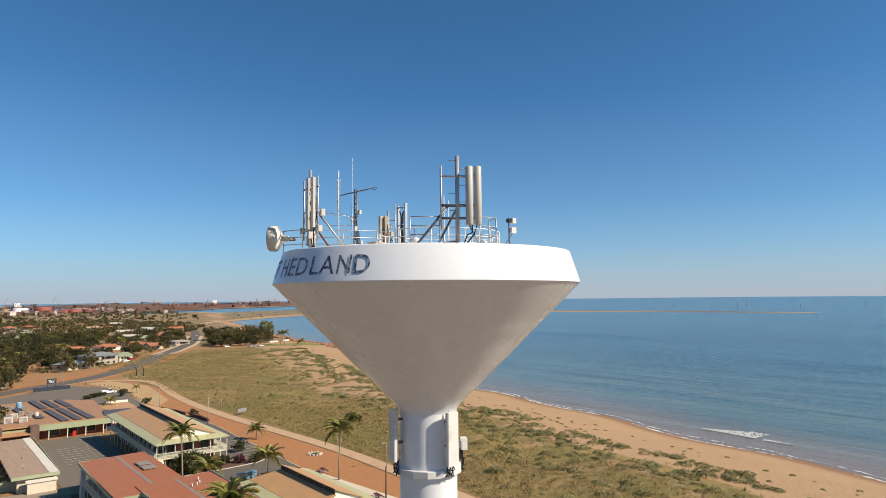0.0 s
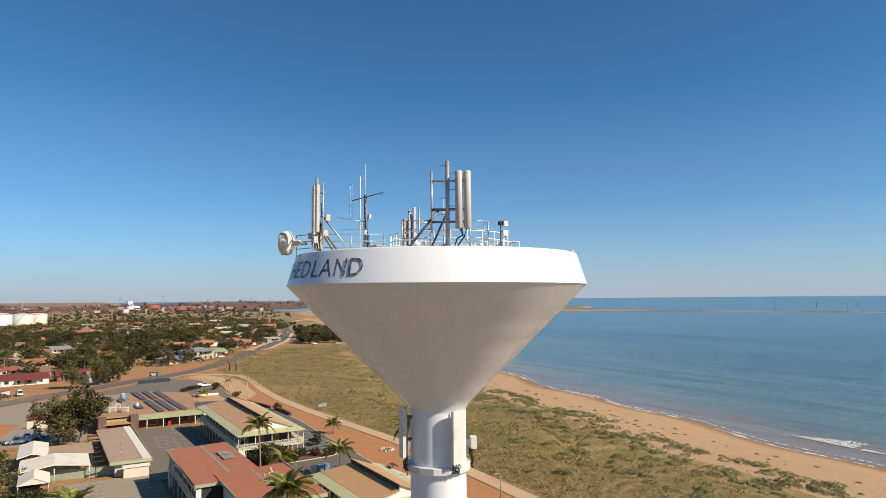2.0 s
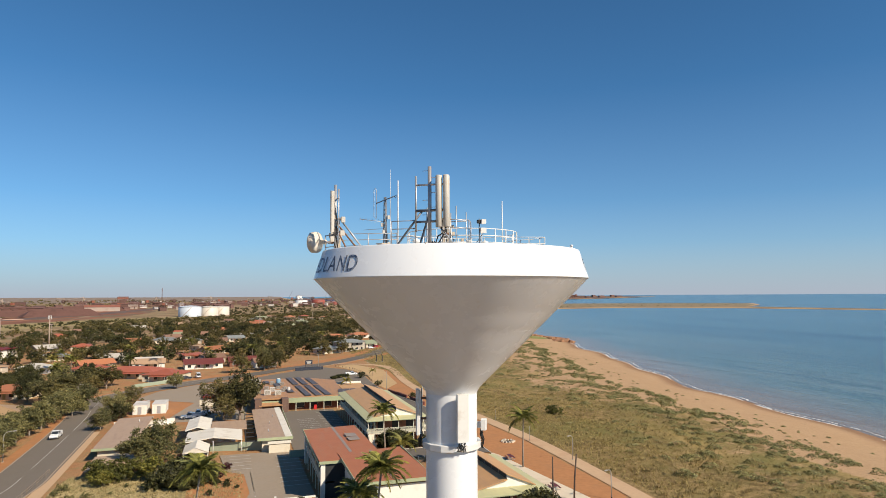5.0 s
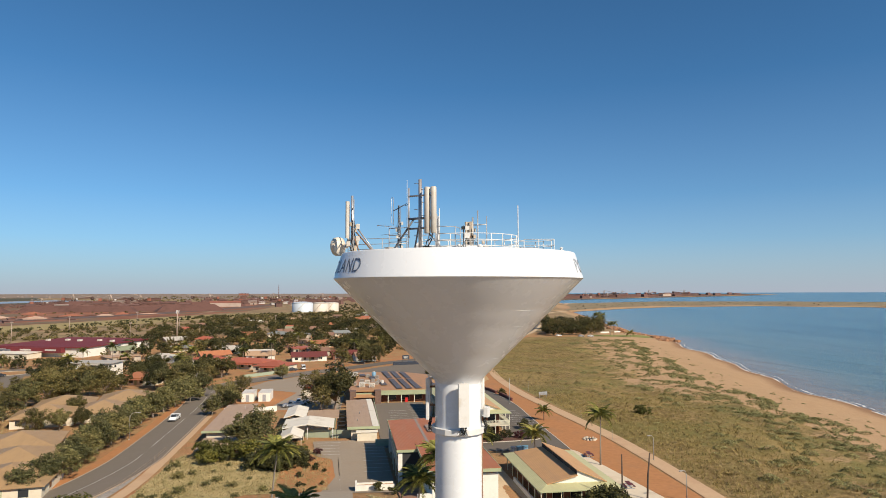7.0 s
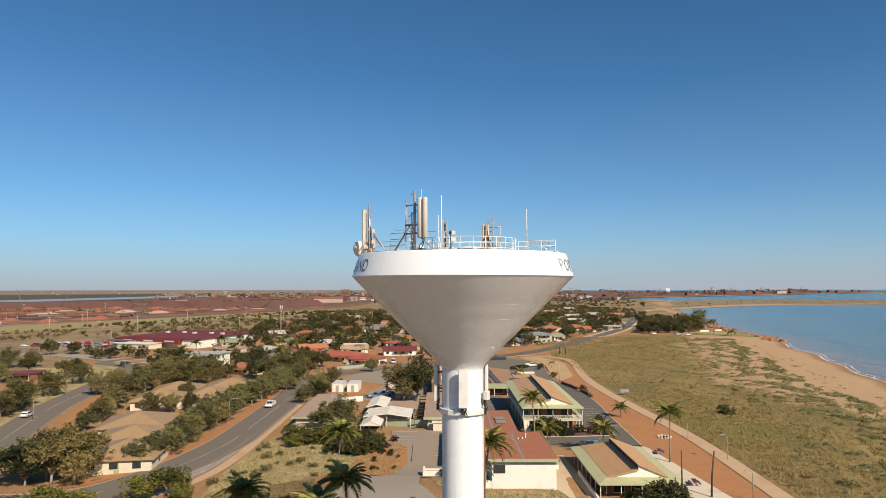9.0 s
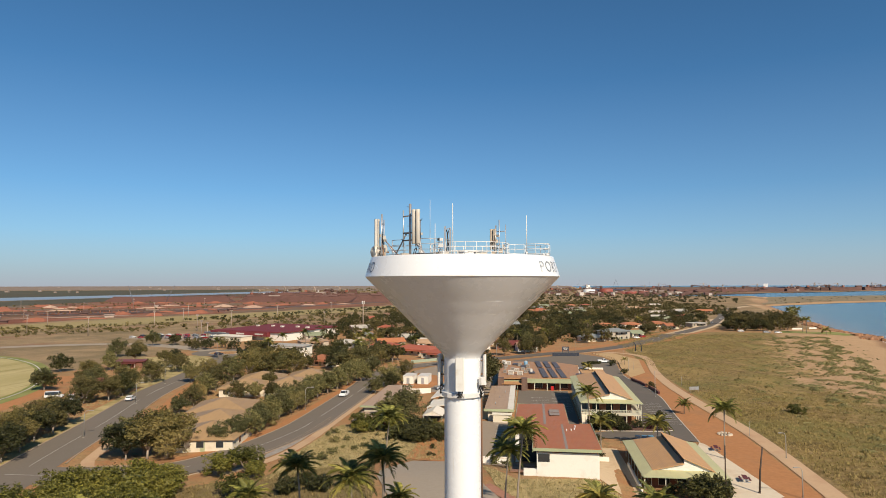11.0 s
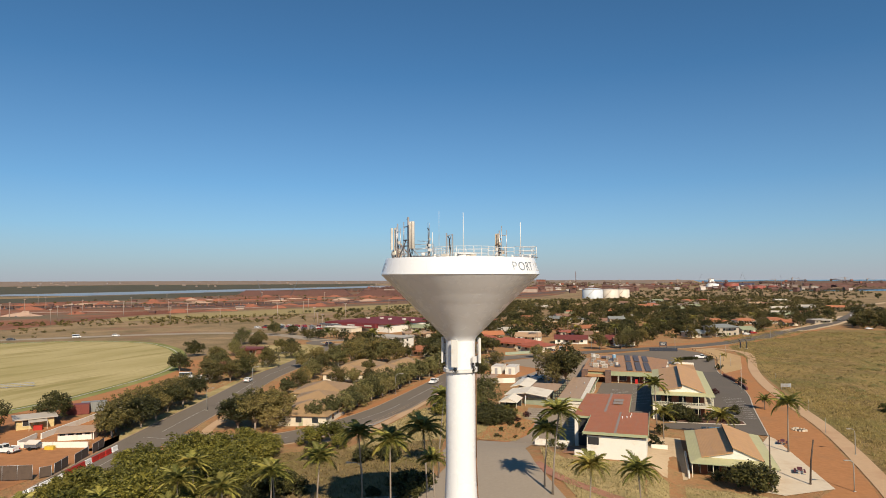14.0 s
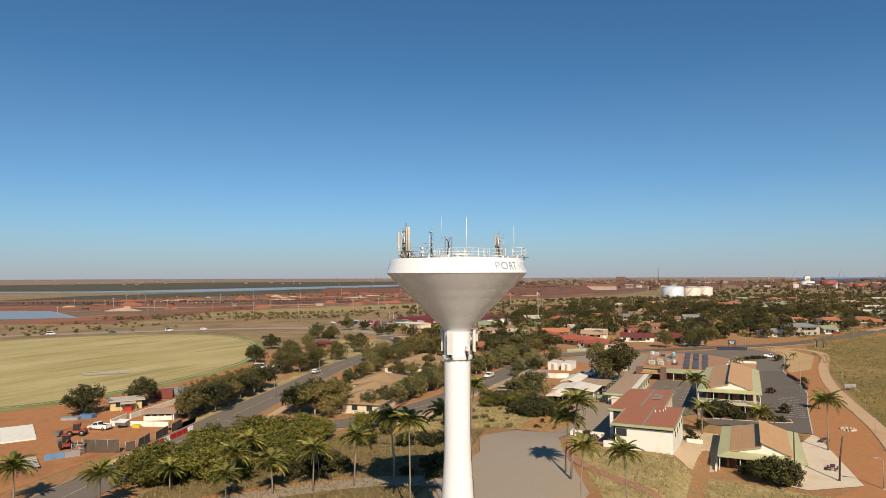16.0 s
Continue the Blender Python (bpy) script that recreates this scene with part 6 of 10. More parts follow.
class Kind:
    """A plant built once, of which copies stand about."""

    def __init__(self, name, label, category, trunk, crown, bark, leaf):
        self.name, self.label, self.category = name, label, category
        self.trunk = trunk.mesh("trunk", bark) if trunk else None
        self.crown = crown.mesh("crown", leaf)

    def at(self, x, y, s=1.0, rz=0.0, group="", label="", sink=0.0):
        t = thing(self.name, label or self.label, self.category, group, pose(x, y, land1(x, y) - sink, 0, 0, rz) @ Matrix.Diagonal((s, s, s, 1)))
        if self.trunk:
            part("trunk", self.trunk, None, t)
        part("crown", self.crown, None, t)
        return t


GUMS = [Kind("gum_tree", "grey-green gum tree with an open uneven crown", "tree", *tree_meshes(20 + i, 7.5, 7.0 + i % 3, 200, 15, 0.26, 0.20, 11), BARK, LEAF_PALE if i % 2 else LEAF_GUM_NEAR) for i in range(5)]
DARKS = [Kind("shade_tree", "dense dark green shade tree", "tree", *tree_meshes(40 + i, 6.5, 7.5, 200, 15, 0.26, 0.18, 11), BARK, LEAF_DARK) for i in range(4)]
SHRUBS = [Kind("shrub", "rounded olive-green coastal shrub", "shrub", *tree_meshes(60 + i, 3.4, 5.2, 115, 14, 0.21, 0.14, 8), BARK, LEAF_OLIVE) for i in range(4)]
BUSHES = [Kind("bush", "low dark green bush", "bush", *tree_meshes(80 + i, 1.9, 2.8, 55, 11, 0.17, 0.15, 5), BARK, LEAF_DARK) for i in range(3)]
DENSE = [Kind("shrub", "dense round dark green shrub", "shrub", *tree_meshes(95 + i, 2.7, 4.4, 150, 12, 0.22, 0.12, 9), BARK, LEAF_DARK) for i in range(2)]
RED_BUSH = Kind("bush", "low reddish ornamental bush", "bush", *tree_meshes(90, 1.7, 2.6, 55, 11, 0.16, 0.15, 5), BARK, LEAF_RED)


def frond_mesh(seed, length, droop, pairs=25):
    """A palm frond: a drooping midrib with leaflets on both sides."""
    rnd, b = random.Random(seed), B()
    pts = []
    for i in range(8):
        t = i / 7
        pts.append(Vector((length * (t - 0.13 * droop * t ** 2.5), 0, length * (0.42 * t - (0.70 + 0.34 * droop) * t * t))))
    b.tube(pts, [0.045 - 0.005 * i for i in range(8)], 4)
    for i in range(pairs):
        t = 0.12 + 0.86 * i / (pairs - 1)
        k = min(int(t * 7), 6)
        p = pts[k].lerp(pts[k + 1], t * 7 - k)
        L = length * 0.27 * math.sin(math.pi * (0.12 + 0.86 * t)) ** 0.7 + 0.1
        for s in (-1, 1):
            d = Vector((0.55 + rnd.uniform(-.1, .1), s * 0.8, -0.42 + rnd.uniform(-.15, .15))).normalized() * L
            w = Vector((0.085, 0, 0.0))
            kk = len(b.v)
            b.v += [tuple(p - w), tuple(p + w), tuple(p + d * 0.6 + w * 0.9 + Vector((0, 0, -0.02))), tuple(p + d + Vector((0, 0, -0.1 * L)))]
            b.face((kk, kk + 1, kk + 2, kk + 3))
    return b


FROND_SHAPES = [frond_mesh(i, 2.95 + 0.22 * (i % 3), 0.35 + 0.3 * (i % 4), 29) for i in range(5)]
FRONDS = [b.mesh("frond", LEAF_PALM) for b in FROND_SHAPES]


def palm_kind(seed, h, n):
    """A palm with every frond an object of its own."""
    rnd = random.Random(seed)
    lean = Vector((rnd.uniform(-0.09, 0.09), rnd.uniform(-0.09, 0.09), 0))
    tr = B().tube([(0, 0, -0.4), lean * h * 0.25 + Vector((0, 0, h * 0.4)), lean * h * 0.7 + Vector((0, 0, h * 0.8)), lean * h + Vector((0, 0, h))], [0.20, 0.135, 0.115, 0.13], 9)
    head = Vector((lean.x * h, lean.y * h, h))
    fr = []
    for i in range(n):
        a = 360 * i * 0.382 + rnd.uniform(-12, 12)
        t = i / n
        fr.append((i % 5, pose(head.x, head.y, head.z, 0, 0, a) @ pose(0, 0, 0, 0, -72 + 84 * t + rnd.uniform(-8, 8), 0) @ Matrix.Diagonal((0.9 + 0.2 * rnd.random(),) * 3 + (1,))))
    return tr.mesh("trunk", PALM_BARK), fr


FAR_CROWNS = {}


def palm(x, y, top, label="coconut palm with a slender trunk and drooping fronds", seed=0, n=18, s=1.0, z0=None):
    g = land1(x, y) if z0 is None else z0
    h = max(1.2, top - g)
    tr, fr = palm_kind(seed, h / s, n)
    t = thing("palm_tree", label, "palm", "palms", pose(x, y, g, 0, 0, 0) @ Matrix.Diagonal((s, s, s, 1)))
    part("trunk", tr, None, t)
    if y > 260:                                  # far off, the crown is one part
        key = seed % 3
        head = fr[0][1].translation.copy()
        if key not in FAR_CROWNS:
            c = B()
            for k, m in fr:
                o = len(c.v)
                c.v += [tuple(m @ Vector(p) - head) for p in FROND_SHAPES[k].v]
                for f in FROND_SHAPES[k].f:
                    c.face([o + j for j in f])
            FAR_CROWNS[key] = c.mesh("crown", LEAF_PALM)
        part("crown", FAR_CROWNS[key], None, t).matrix_basis = Matrix.Translation(head)
        return t
    for k, m in fr:
        f = part("frond", FRONDS[k], None, t)
        f.matrix_basis = m
    return t


for i, (x, y, top, k) in enumerate(((-3.7, 50.6, 11.4, 0.82), (5.7, 38.0, 14.2, 0.80), (7.6, 45.5, 13.9, 0.82), (2.2, 65.4, 14.2, 0.82), (20.6, 61.0, 13.7, 0.92), (19.0, 64.0, 10.6, 0.84),
                                    (28.0, 34.6, 14.0, 0.62), (33.5, 34.2, 14.2, 0.62), (10.6, 39.7, 11.8, 0.55), (-55.2, 26.0, 4.2, 0.95), (-41.5, 29.8, 4.0, 0.95), (-38.8, 40.2, 2.2, 0.75),
                                    (-28.2, 43.0, 4.9, 0.88), (-31.5, 50.5, 4.8, 0.8), (-20.8, 43.4, 4.6, 0.88), (-15.3, 46.0, 6.4, 0.85), (-10.2, 49.5, 7.9, 0.86), (-18.5, 52.0, 4.8, 0.68), (-25.5, 38.5, 3.4, 0.75))):
    palm(x, y, top, seed=100 + i, n=26, s=k)
palm(34.7, 119.4, 9.2, "tall coconut palm in front of the motel", 131, 17)
palm(47.3, 112.5, 4.6, "spreading palm beside the garden bed", 132, 22, 0.95)
palm(36.0, 110.5, 5.0, "short palm by the red-roofed block", 133, 17, 0.9)
palm(58.3, 106.6, 8.9, "tall slender palm on the terrace", 134, 19, 1.0)
palm(60.6, 150.0, 1.9, "short shaggy palm on the dirt verge", 135, 20, 0.75)
palm(62.0, 268, -0.2, "small palm in the gravel", 136, 14, 0.6)
palm(42.5, 214, 3.2, "small palm behind the motel", 137, 14, 0.7)

# single trees and bushes near the tower
for i, (k, x, y, s) in enumerate(((GUMS[0], 7.4, 176.0, 1.75), (GUMS[2], 3.4, 176.5, 1.4), (GUMS[1], -7.6, 133.5, 1.05), (GUMS[3], -11.0, 131.0, 0.95), (GUMS[2], -24.5, 214, 0.8), (GUMS[3], -15.0, 254.5, 0.8), (GUMS[4], 8.5, 298.5, 1.1),
                                  (GUMS[0], 18.6, 306, 1.15), (GUMS[2], 23.8, 311, 1.1), (DARKS[3], -56.5, 96.0, 1.1), (GUMS[0], -52.5, 97.0, 1.25), (DARKS[1], -55.0, 100.0, 1.25), (GUMS[2], -48.8, 97.8, 1.05), (GUMS[3], -59.0, 99.5, 1.0), (GUMS[4], -50.0, 100.8, 1.1),
                                  (DARKS[2], -106.0, 74.2, 1.15), (DARKS[0], -105.2, 90.5, 1.05), (GUMS[2], -45.5, 232, 1.2), (GUMS[0], -48, 226, 1.1), (DARKS[2], -23.5, 186.5, 0.7), (GUMS[1], -24.2, 189.5, 1.0), (GUMS[1], -25.5, 174.0, 0.7))):
    k.at(x, y, s, 67 * i)
for i, (x, y, s) in enumerate(((-16.5, 122.5, 1.0), (-13, 120.5, 1.1), (-10, 121.5, 1.0), (-7, 119.5, 1.1), (-15, 118, 0.8), (0.8, 121, 0.8), (-28, 88, 1.25), (-31.5, 85.5, 1.1), (-24.5, 84, 0.8), (-23, 74, 1.0))):
    SHRUBS[i % 4].at(x, y, s, 40 * i, label="olive-green shrub on the dry bank")
for i, (x, y, s) in enumerate(((41.5, 130.5, 1.3), (46.2, 131.0, 1.0), (51.5, 128.5, 0.8), (52.8, 140, 1.2), (35.5, 115, 1.0), (30.5, 104, 1.2), (34.2, 103.5, 1.1), (44, 83.5, 0.9), (56, 262, 1.3), (57.5, 235, 1.0), (60.5, 196, 1.1), (16, 92.5, 0.7), (18.2, 88.5, 0.6))):
    BUSHES[i % 3].at(x, y, s, 70 * i)
for x, y, s in ((44.6, 262.6, 0.6), (46.8, 265.2, 0.65), (48.8, 267.6, 0.6), (51.0, 269.6, 0.55), (49.0, 80.5, 1.62), (38.6, 129.0, 1.45), (43.0, 128.6, 0.75), (-2.5, 116.5, 1.5), (-5.0, 114.0, 1.3), (0.6, 113.5, 1.3), (-1.5, 112.0, 1.1), (1.5, 117.5, 1.0)):
    DENSE[int(x) % 2].at(x, y, s, 50 * x, sink=0.3)
for x, y, s in ((49.0, 130.5, 1.0), (43.7, 129.0, 0.9), (50.5, 171, 1.0), (5.2, 123.0, 0.7), (4.0, 117.5, 0.6)):
    RED_BUSH.at(x, y, s, 30 * x)

for i, (x, y, s) in enumerate(((-18.6, 56.4, 1.15), (-21.0, 57.0, 1.0), (-23.6, 56.2, 1.15), (-23.4, 51.4, 0.9), (1.2, 57.2, 1.25), (-0.4, 58.8, 1.1), (-5.0, 56.6, 0.5), (-10.2, 76.0, 0.9), (-15.0, 75.0, 0.9), (-13.5, 79.5, 0.7))):
    DENSE[i % 2].at(x, y, s, 61 * i, "bank bushes", "dark grey-green bush on the dry bank", 0.2)
PALE_BUSH = Kind("bush", "low grey-green saltbush on the dry bank", "bush", *tree_meshes(97, 1.5, 2.8, 60, 11, 0.13, 0.12, 5), BARK, LEAF_PALE)
rb2 = random.Random(12)
for i in range(34):
    x, y = rb2.uniform(-23, 2), rb2.uniform(84, 118)
    if inside(x, y, BANKS[1]):
        PALE_BUSH.at(x, y, rb2.uniform(0.35, 0.85), 50 * i, "bank saltbush", sink=0.1)
rnd = random.Random(5)
# hibiscus thicket along the inland road
THICKET = [(-52, 44), (-56, 60), (-50, 73), (-43, 80), (-35, 79), (-31, 68), (-26, 60), (-26, 50), (-36, 45), (-44, 36)]
n = 0
while n < 62:
    x, y = rnd.uniform(-57, -24), rnd.uniform(34, 82)
    if inside(x, y, THICKET):
        SHRUBS[n % 4].at(x, y, rnd.uniform(1.0, 1.45), rnd.uniform(0, 360), "thicket", "olive-green hibiscus of a dense roadside thicket")
        n += 1


def grove(poly, count, kinds, lo, hi, group, gap=3.5, avoid=()):
    """Separate trees scattered over an area."""
    xs_, ys_ = [p[0] for p in poly], [p[1] for p in poly]
    put, tries = [], 0
    while len(put) < count and tries < count * 60:
        tries += 1
        x, y = rnd.uniform(min(xs_), max(xs_)), rnd.uniform(min(ys_), max(ys_))
        if not inside(x, y, poly) or any((x - a) ** 2 + (y - b) ** 2 < gap * gap for a, b in put) or any(inside(x, y, q) for q in avoid):
            continue
        put.append((x, y))
        rnd.choice(kinds).at(x, y, rnd.uniform(lo, hi), rnd.uniform(0, 360), group)


def stand(kinds, spots, group, label=""):
    """Trees at given places."""
    for k, (x, y, sc) in enumerate(spots):
        kinds[k % len(kinds)].at(x, y, sc * 1.18, 71 * k + 3 * x, group, label)


stand([GUMS[1], GUMS[3]], ((-41.3, 105.5, 0.60), (-40.3, 110.5, 0.68), (-39.8, 115.5, 0.66), (-40.0, 121, 0.72), (-41.2, 127, 0.71), (-41.3, 131, 0.73), (-41.2, 136, 0.82), (-42.4, 139, 0.77), (-41.0, 143.5, 0.73),
                                    (-41.2, 149, 0.86), (-44.8, 151, 0.73), (-41.0, 155.5, 0.69), (-42.3, 161, 0.82), (-42.0, 168, 0.73), (-44.8, 169, 0.69), (-41.2, 175.5, 0.77), (-44.3, 181, 0.73), (-41.0, 184, 0.82), (-40.0, 193, 0.90), (-42.8, 196, 0.77),
                                    (-38.0, 203, 0.86), (-41.2, 208, 0.86), (-37.0, 214, 0.86)), "street trees", "pale grey-green gum between units and street")
stand([GUMS[0], GUMS[2], DARKS[3], GUMS[4]], ((-78.6, 82, 0.85), (-81.5, 86, 0.8), (-79.2, 91, 0.9), (-84.5, 92, 0.85), (-81.8, 98.5, 0.85), (-87, 100, 0.85), (-86, 107.5, 0.85), (-91.5, 108, 0.8), (-87.5, 115, 0.8), (-93, 116, 0.75), (-90.5, 122.5, 0.85),
                                              (-95.5, 125, 0.8)), "oval trees")
stand([GUMS[2], GUMS[4], GUMS[0], DARKS[0], GUMS[1]], ((-106, 150, 0.85), (-102, 155.5, 0.8), (-110.5, 158, 0.75), (-103.5, 164, 0.9), (-116, 165, 0.8), (-108, 172, 0.9), (-124, 176, 0.75), (-113, 181, 0.8), (-136, 171, 0.9), (-129, 188, 0.7),
                                                       (-111, 192, 0.8), (-138, 196, 0.8), (-120, 205, 0.75), (-165, 215, 0.9), (-149, 223, 0.8), (-118, 221, 0.8), (-131.6, 235, 0.8), (-158, 253, 0.9), (-137, 252, 0.75), (-178, 269, 1.0)), "park trees")
stand([GUMS[0], GUMS[3], GUMS[2]], ((-169, 273, 0.9), (-194, 325, 1.0), (-64, 116, 0.55), (-67.5, 127, 0.5), (-70.5, 139.5, 0.6), (-72.5, 150.5, 0.6), (-76, 159, 0.65), (-60, 163.5, 0.6), (-65.5, 163, 0.6), (-56, 167, 0.6), (-78, 168, 0.8), (-80, 178, 0.85),
                                    (-63.5, 183, 0.7), (-84.6, 200, 1.0), (-81, 205, 1.1), (-90, 206, 0.95), (-97.4, 194, 0.8), (-96, 204, 0.8), (-76, 208, 0.9), (-92, 232, 0.95), (-95, 245, 0.9), (-84, 244, 1.0)), "trees along the inland road")
grove([(-50, 226), (-84, 214), (-94, 240), (-110, 290), (-60, 296), (-34, 270)], 22, GUMS[:3] + DARKS, 0.8, 1.25, "town trees", 5, [[(-82, 240), (-52, 240), (-52, 262), (-82, 262)]])
for i in range(9):
    BUSHES[i % 3].at(rnd.uniform(0.5, 7.0), rnd.uniform(98, 119), rnd.uniform(0.3, 0.55), 40 * i, "garden bushes", "low clipped bush in the orange garden bed")

grove([(22, 322), (40, 368), (56, 392), (84, 424), (60, 448), (34, 470), (10, 430), (6, 350)], 16, DARKS + GUMS[:2], 0.8, 1.25, "town trees", 5.5)


# ---- street furniture and vehicles ----
POLE_STEEL = surface("lamp_post_steel", (0.40, 0.38, 0.35, 1), 0.5, 0.3, grain=4, amount=0.12)
WOOD_DARK = surface("weathered_wood", (0.085, 0.06, 0.045, 1), 0.9, grain=6, amount=0.3, bump=0.4)
MAROON = surface("maroon_paint", (0.12, 0.03, 0.03, 1), 0.6, grain=4, amount=0.2)
CAR_WHITE = surface("white_car_paint", (0.75, 0.75, 0.75, 1), 0.25, grain=2, amount=0.05, spec=0.5, bump=0.0)
CAR_SILVER = surface("silver_car_paint", (0.4, 0.41, 0.43, 1), 0.3, 0.5, grain=2, amount=0.05, bump=0.0)
CAR_DARK = surface("dark_car_paint", (0.04, 0.045, 0.06, 1), 0.25, grain=2, amount=0.1, spec=0.5, bump=0.0)
CAR_RED = surface("red_car_paint", (0.35, 0.03, 0.03, 1), 0.25, grain=2, amount=0.08, spec=0.5, bump=0.0)
TYRE = surface("tyre_rubber", (0.02, 0.02, 0.02, 1), 0.85, grain=6, amount=0.2)
RIM_GREY = surface("wheel_rim", (0.4, 0.4, 0.42, 1), 0.35, 0.7, grain=4, amount=0.1)
LAMP_RED = surface("tail_lamp", (0.4, 0.01, 0.01, 1), 0.2, amount=0.05)
LAMP_CLEAR = surface("head_lamp", (0.7, 0.7, 0.68, 1), 0.1, amount=0.03)


def street_lamp(x, y, deg, h=6.2, reach=1.7, label="curved grey steel street lamp"):
    t = thing("street_lamp", label, "street lamp", "street lamps", pose(x, y, land1(x, y), 0, 0, deg))
    pts = [(0, 0, -0.3), (0, 0, h * 0.82)] + [(reach * (1 - math.cos(a)) * 0.6, 0, h * 0.82 + h * 0.16 * math.sin(a)) for a in (0.4, 0.8, 1.2, 1.57)] + [(reach, 0, h * 0.985)]
    part("post", B().tube(pts, [0.10, 0.075, 0.06, 0.055, 0.05, 0.05, 0.045], 8), POLE_STEEL, t)
    part("lantern", B().box(reach - 0.15, -0.14, h * 0.97, reach + 0.55, 0.14, h * 0.995, None, 0.04), POLE_STEEL, t)
    part("base", B().box(-0.2, -0.2, -0.2, 0.2, 0.2, 0.12), KERB, t)


for x, y, d in ((-77.4, 112, 0), (-80.5, 84, 10), (-38.3, 147, 10), (-42, 187, 5), (-91, 152, 5), (-4.5, 52, 200), (-105, 190, 0), (5, 294, 60), (98, 384, 150), (-42, 229, 330), (125, 440, 160), (44, 311, 250)):
    street_lamp(x, y, d)
for x, y in ((69.8, 108.4), (63.5, 84.5)):
    street_lamp(x, y, 200, 4.9, 1.0, "short curved lamp beside the beach path")


def straight_pole(name, x, y, h, r, mat, label, lean=(0, 0), group=""):
    t = thing(name, label, "pole", group, pose(x, y, land1(x, y)))
    part("shaft", B().tube([(0, 0, -0.4), (lean[0] * 0.3, lean[1] * 0.3, h * 0.5), (lean[0], lean[1], h)], [r, r * 0.85, r * 0.7], 9), mat, t)
    part("collar", B().lathe([(r * 1.3, -0.1), (r * 1.3, 0.25), (r, 0.3)], 10), mat, t)
    part("cap", B().lathe([(r * 0.8, h - 0.05), (r * 0.8, h + 0.04), (0.01, h + 0.08)], 9, lean[0], lean[1]), mat, t)
    return t


straight_pole("light_pole", 58.45, 177.2, 7.6, 0.1, POLE_STEEL, "slim white pole beside the car park kerb", group="white poles")
straight_pole("light_pole", 56.35, 215.4, 7.4, 0.1, POLE_STEEL, "slim white pole at the bend of the kerb", group="white poles")
straight_pole("timber_pole", 51.2, 80.4, 8.6, 0.13, WOOD_DARK, "dark timber pole beside the pavilion")
straight_pole("timber_pole", 57.8, 86.2, 7.1, 0.16, WOOD_DARK, "bent dark timber pole on the terrace", (0.6, 0.1))
for x, y, h in ((68.8, 126, 3.2), (70.5, 150, 3.0), (72, 205, 3.0), (63, 250, 3.0), (66, 300, 3.4)):
    straight_pole("marker_post", x, y, h, 0.05, POLE_STEEL, "thin grey marker post along the footpath")


def picnic_table(x, y, deg):
    t = thing("picnic_table", "maroon picnic table with two fixed benches", "table", "picnic tables", pose(x, y, land1(x, y) + 0.1, 0, 0, deg))
    part("tabletop", B().box(-1.1, -0.38, 0.70, 1.1, 0.38, 0.76), MAROON, t)
    for s in (-1, 1):
        part("bench", B().box(-1.1, s * 0.72 - 0.14, 0.42, 1.1, s * 0.72 + 0.14, 0.47), MAROON, t)
        part("leg", B().box(s * 0.8 - 0.04, -0.8, 0.0, s * 0.8 + 0.04, -0.1, 0.1).box(s * 0.8 - 0.04, -0.06, 0, s * 0.8 + 0.04, 0.06, 0.7).box(s * 0.8 - 0.04, 0.1, 0, s * 0.8 + 0.04, 0.8, 0.1).box(s * 0.8 - 0.04, -0.75, 0.36, s * 0.8 + 0.04, 0.75, 0.42), GALV, t)


picnic_table(58.3, 112.7, 80)
picnic_table(57.5, 92.4, 82)
ring = thing("fire_ring", "ring of pale stones round a fire pit", "fire pit", at=pose(64, 127, land1(64, 127) + 0.05))
rr = random.Random(3)
for i in range(11):
    w = 2 * math.pi * i / 11
    s = rr.uniform(0.22, 0.34)
    part("stone", B().box(-s, -s * 0.7, -0.1, s, s * 0.7, s * 1.1, pose(1.3 * math.cos(w), 1.3 * math.sin(w), 0, rr.uniform(-8, 8), rr.uniform(-8, 8), rr.uniform(0, 90)), 0.08), CONCRETE, ring)
part("ash_bed", B().lathe([(1.2, 0.0), (0.02, 0.04)], 20), DARK_VOID, ring)
board = thing("information_board", "grey information board on two posts by the path", "sign", at=pose(72, 188, land1(72, 188), 0, 0, 20))
part("panel", B().box(-1.6, -0.04, 0.9, 1.6, 0.04, 1.9), GALV, board)
for x in (-1.4, 1.4):
    part("post", B().tube([(x, 0, -0.3), (x, 0, 2.0)], 0.05), POLE_STEEL, board)
sign = thing("motel_sign", "black motel sign board above a dark wall", "sign", at=pose(38.2, 299.0, land1(38.2, 299.0), 0, 0, 10))
part("board", B().box(-1.7, -0.12, 2.7, 1.7, 0.12, 4.6), CAR_DARK, sign)
for z, w in ((3.9, 1.2), (3.45, 1.0), (3.05, 0.8)):
    part("text_bar", B().box(-w, -0.14, z, w, -0.121, z + 0.22), LINE, sign, "pale bar of unreadable writing")
for x in (-1.5, 1.5):
    part("post", B().box(x - 0.1, -0.08, -0.2, x + 0.1, 0.08, 2.7), CAR_DARK, sign)
part("wall", B().box(-6.5, -0.9, -0.2, 6.5, -0.5, 1.6), CAR_DARK, sign, "dark sign wall")
for i, (x, y, d) in enumerate(((75, 324, 0), (77.5, 321.5, 25))):
    s = thing("whale_rib_sculpture", "dark curved rib sculpture beside the path", "sculpture", "rib sculptures", pose(x, y, land1(x, y), 0, 0, d))
    part("rib", B().tube([(0, 0, -0.3), (0.2, 0, 2.0), (0, 0, 3.6), (-0.9, 0, 4.6)], [0.28, 0.25, 0.2, 0.1], 8), CAR_DARK, s)
    part("plinth", B().box(-0.5, -0.5, -0.2, 0.5, 0.5, 0.15), CONCRETE, s)
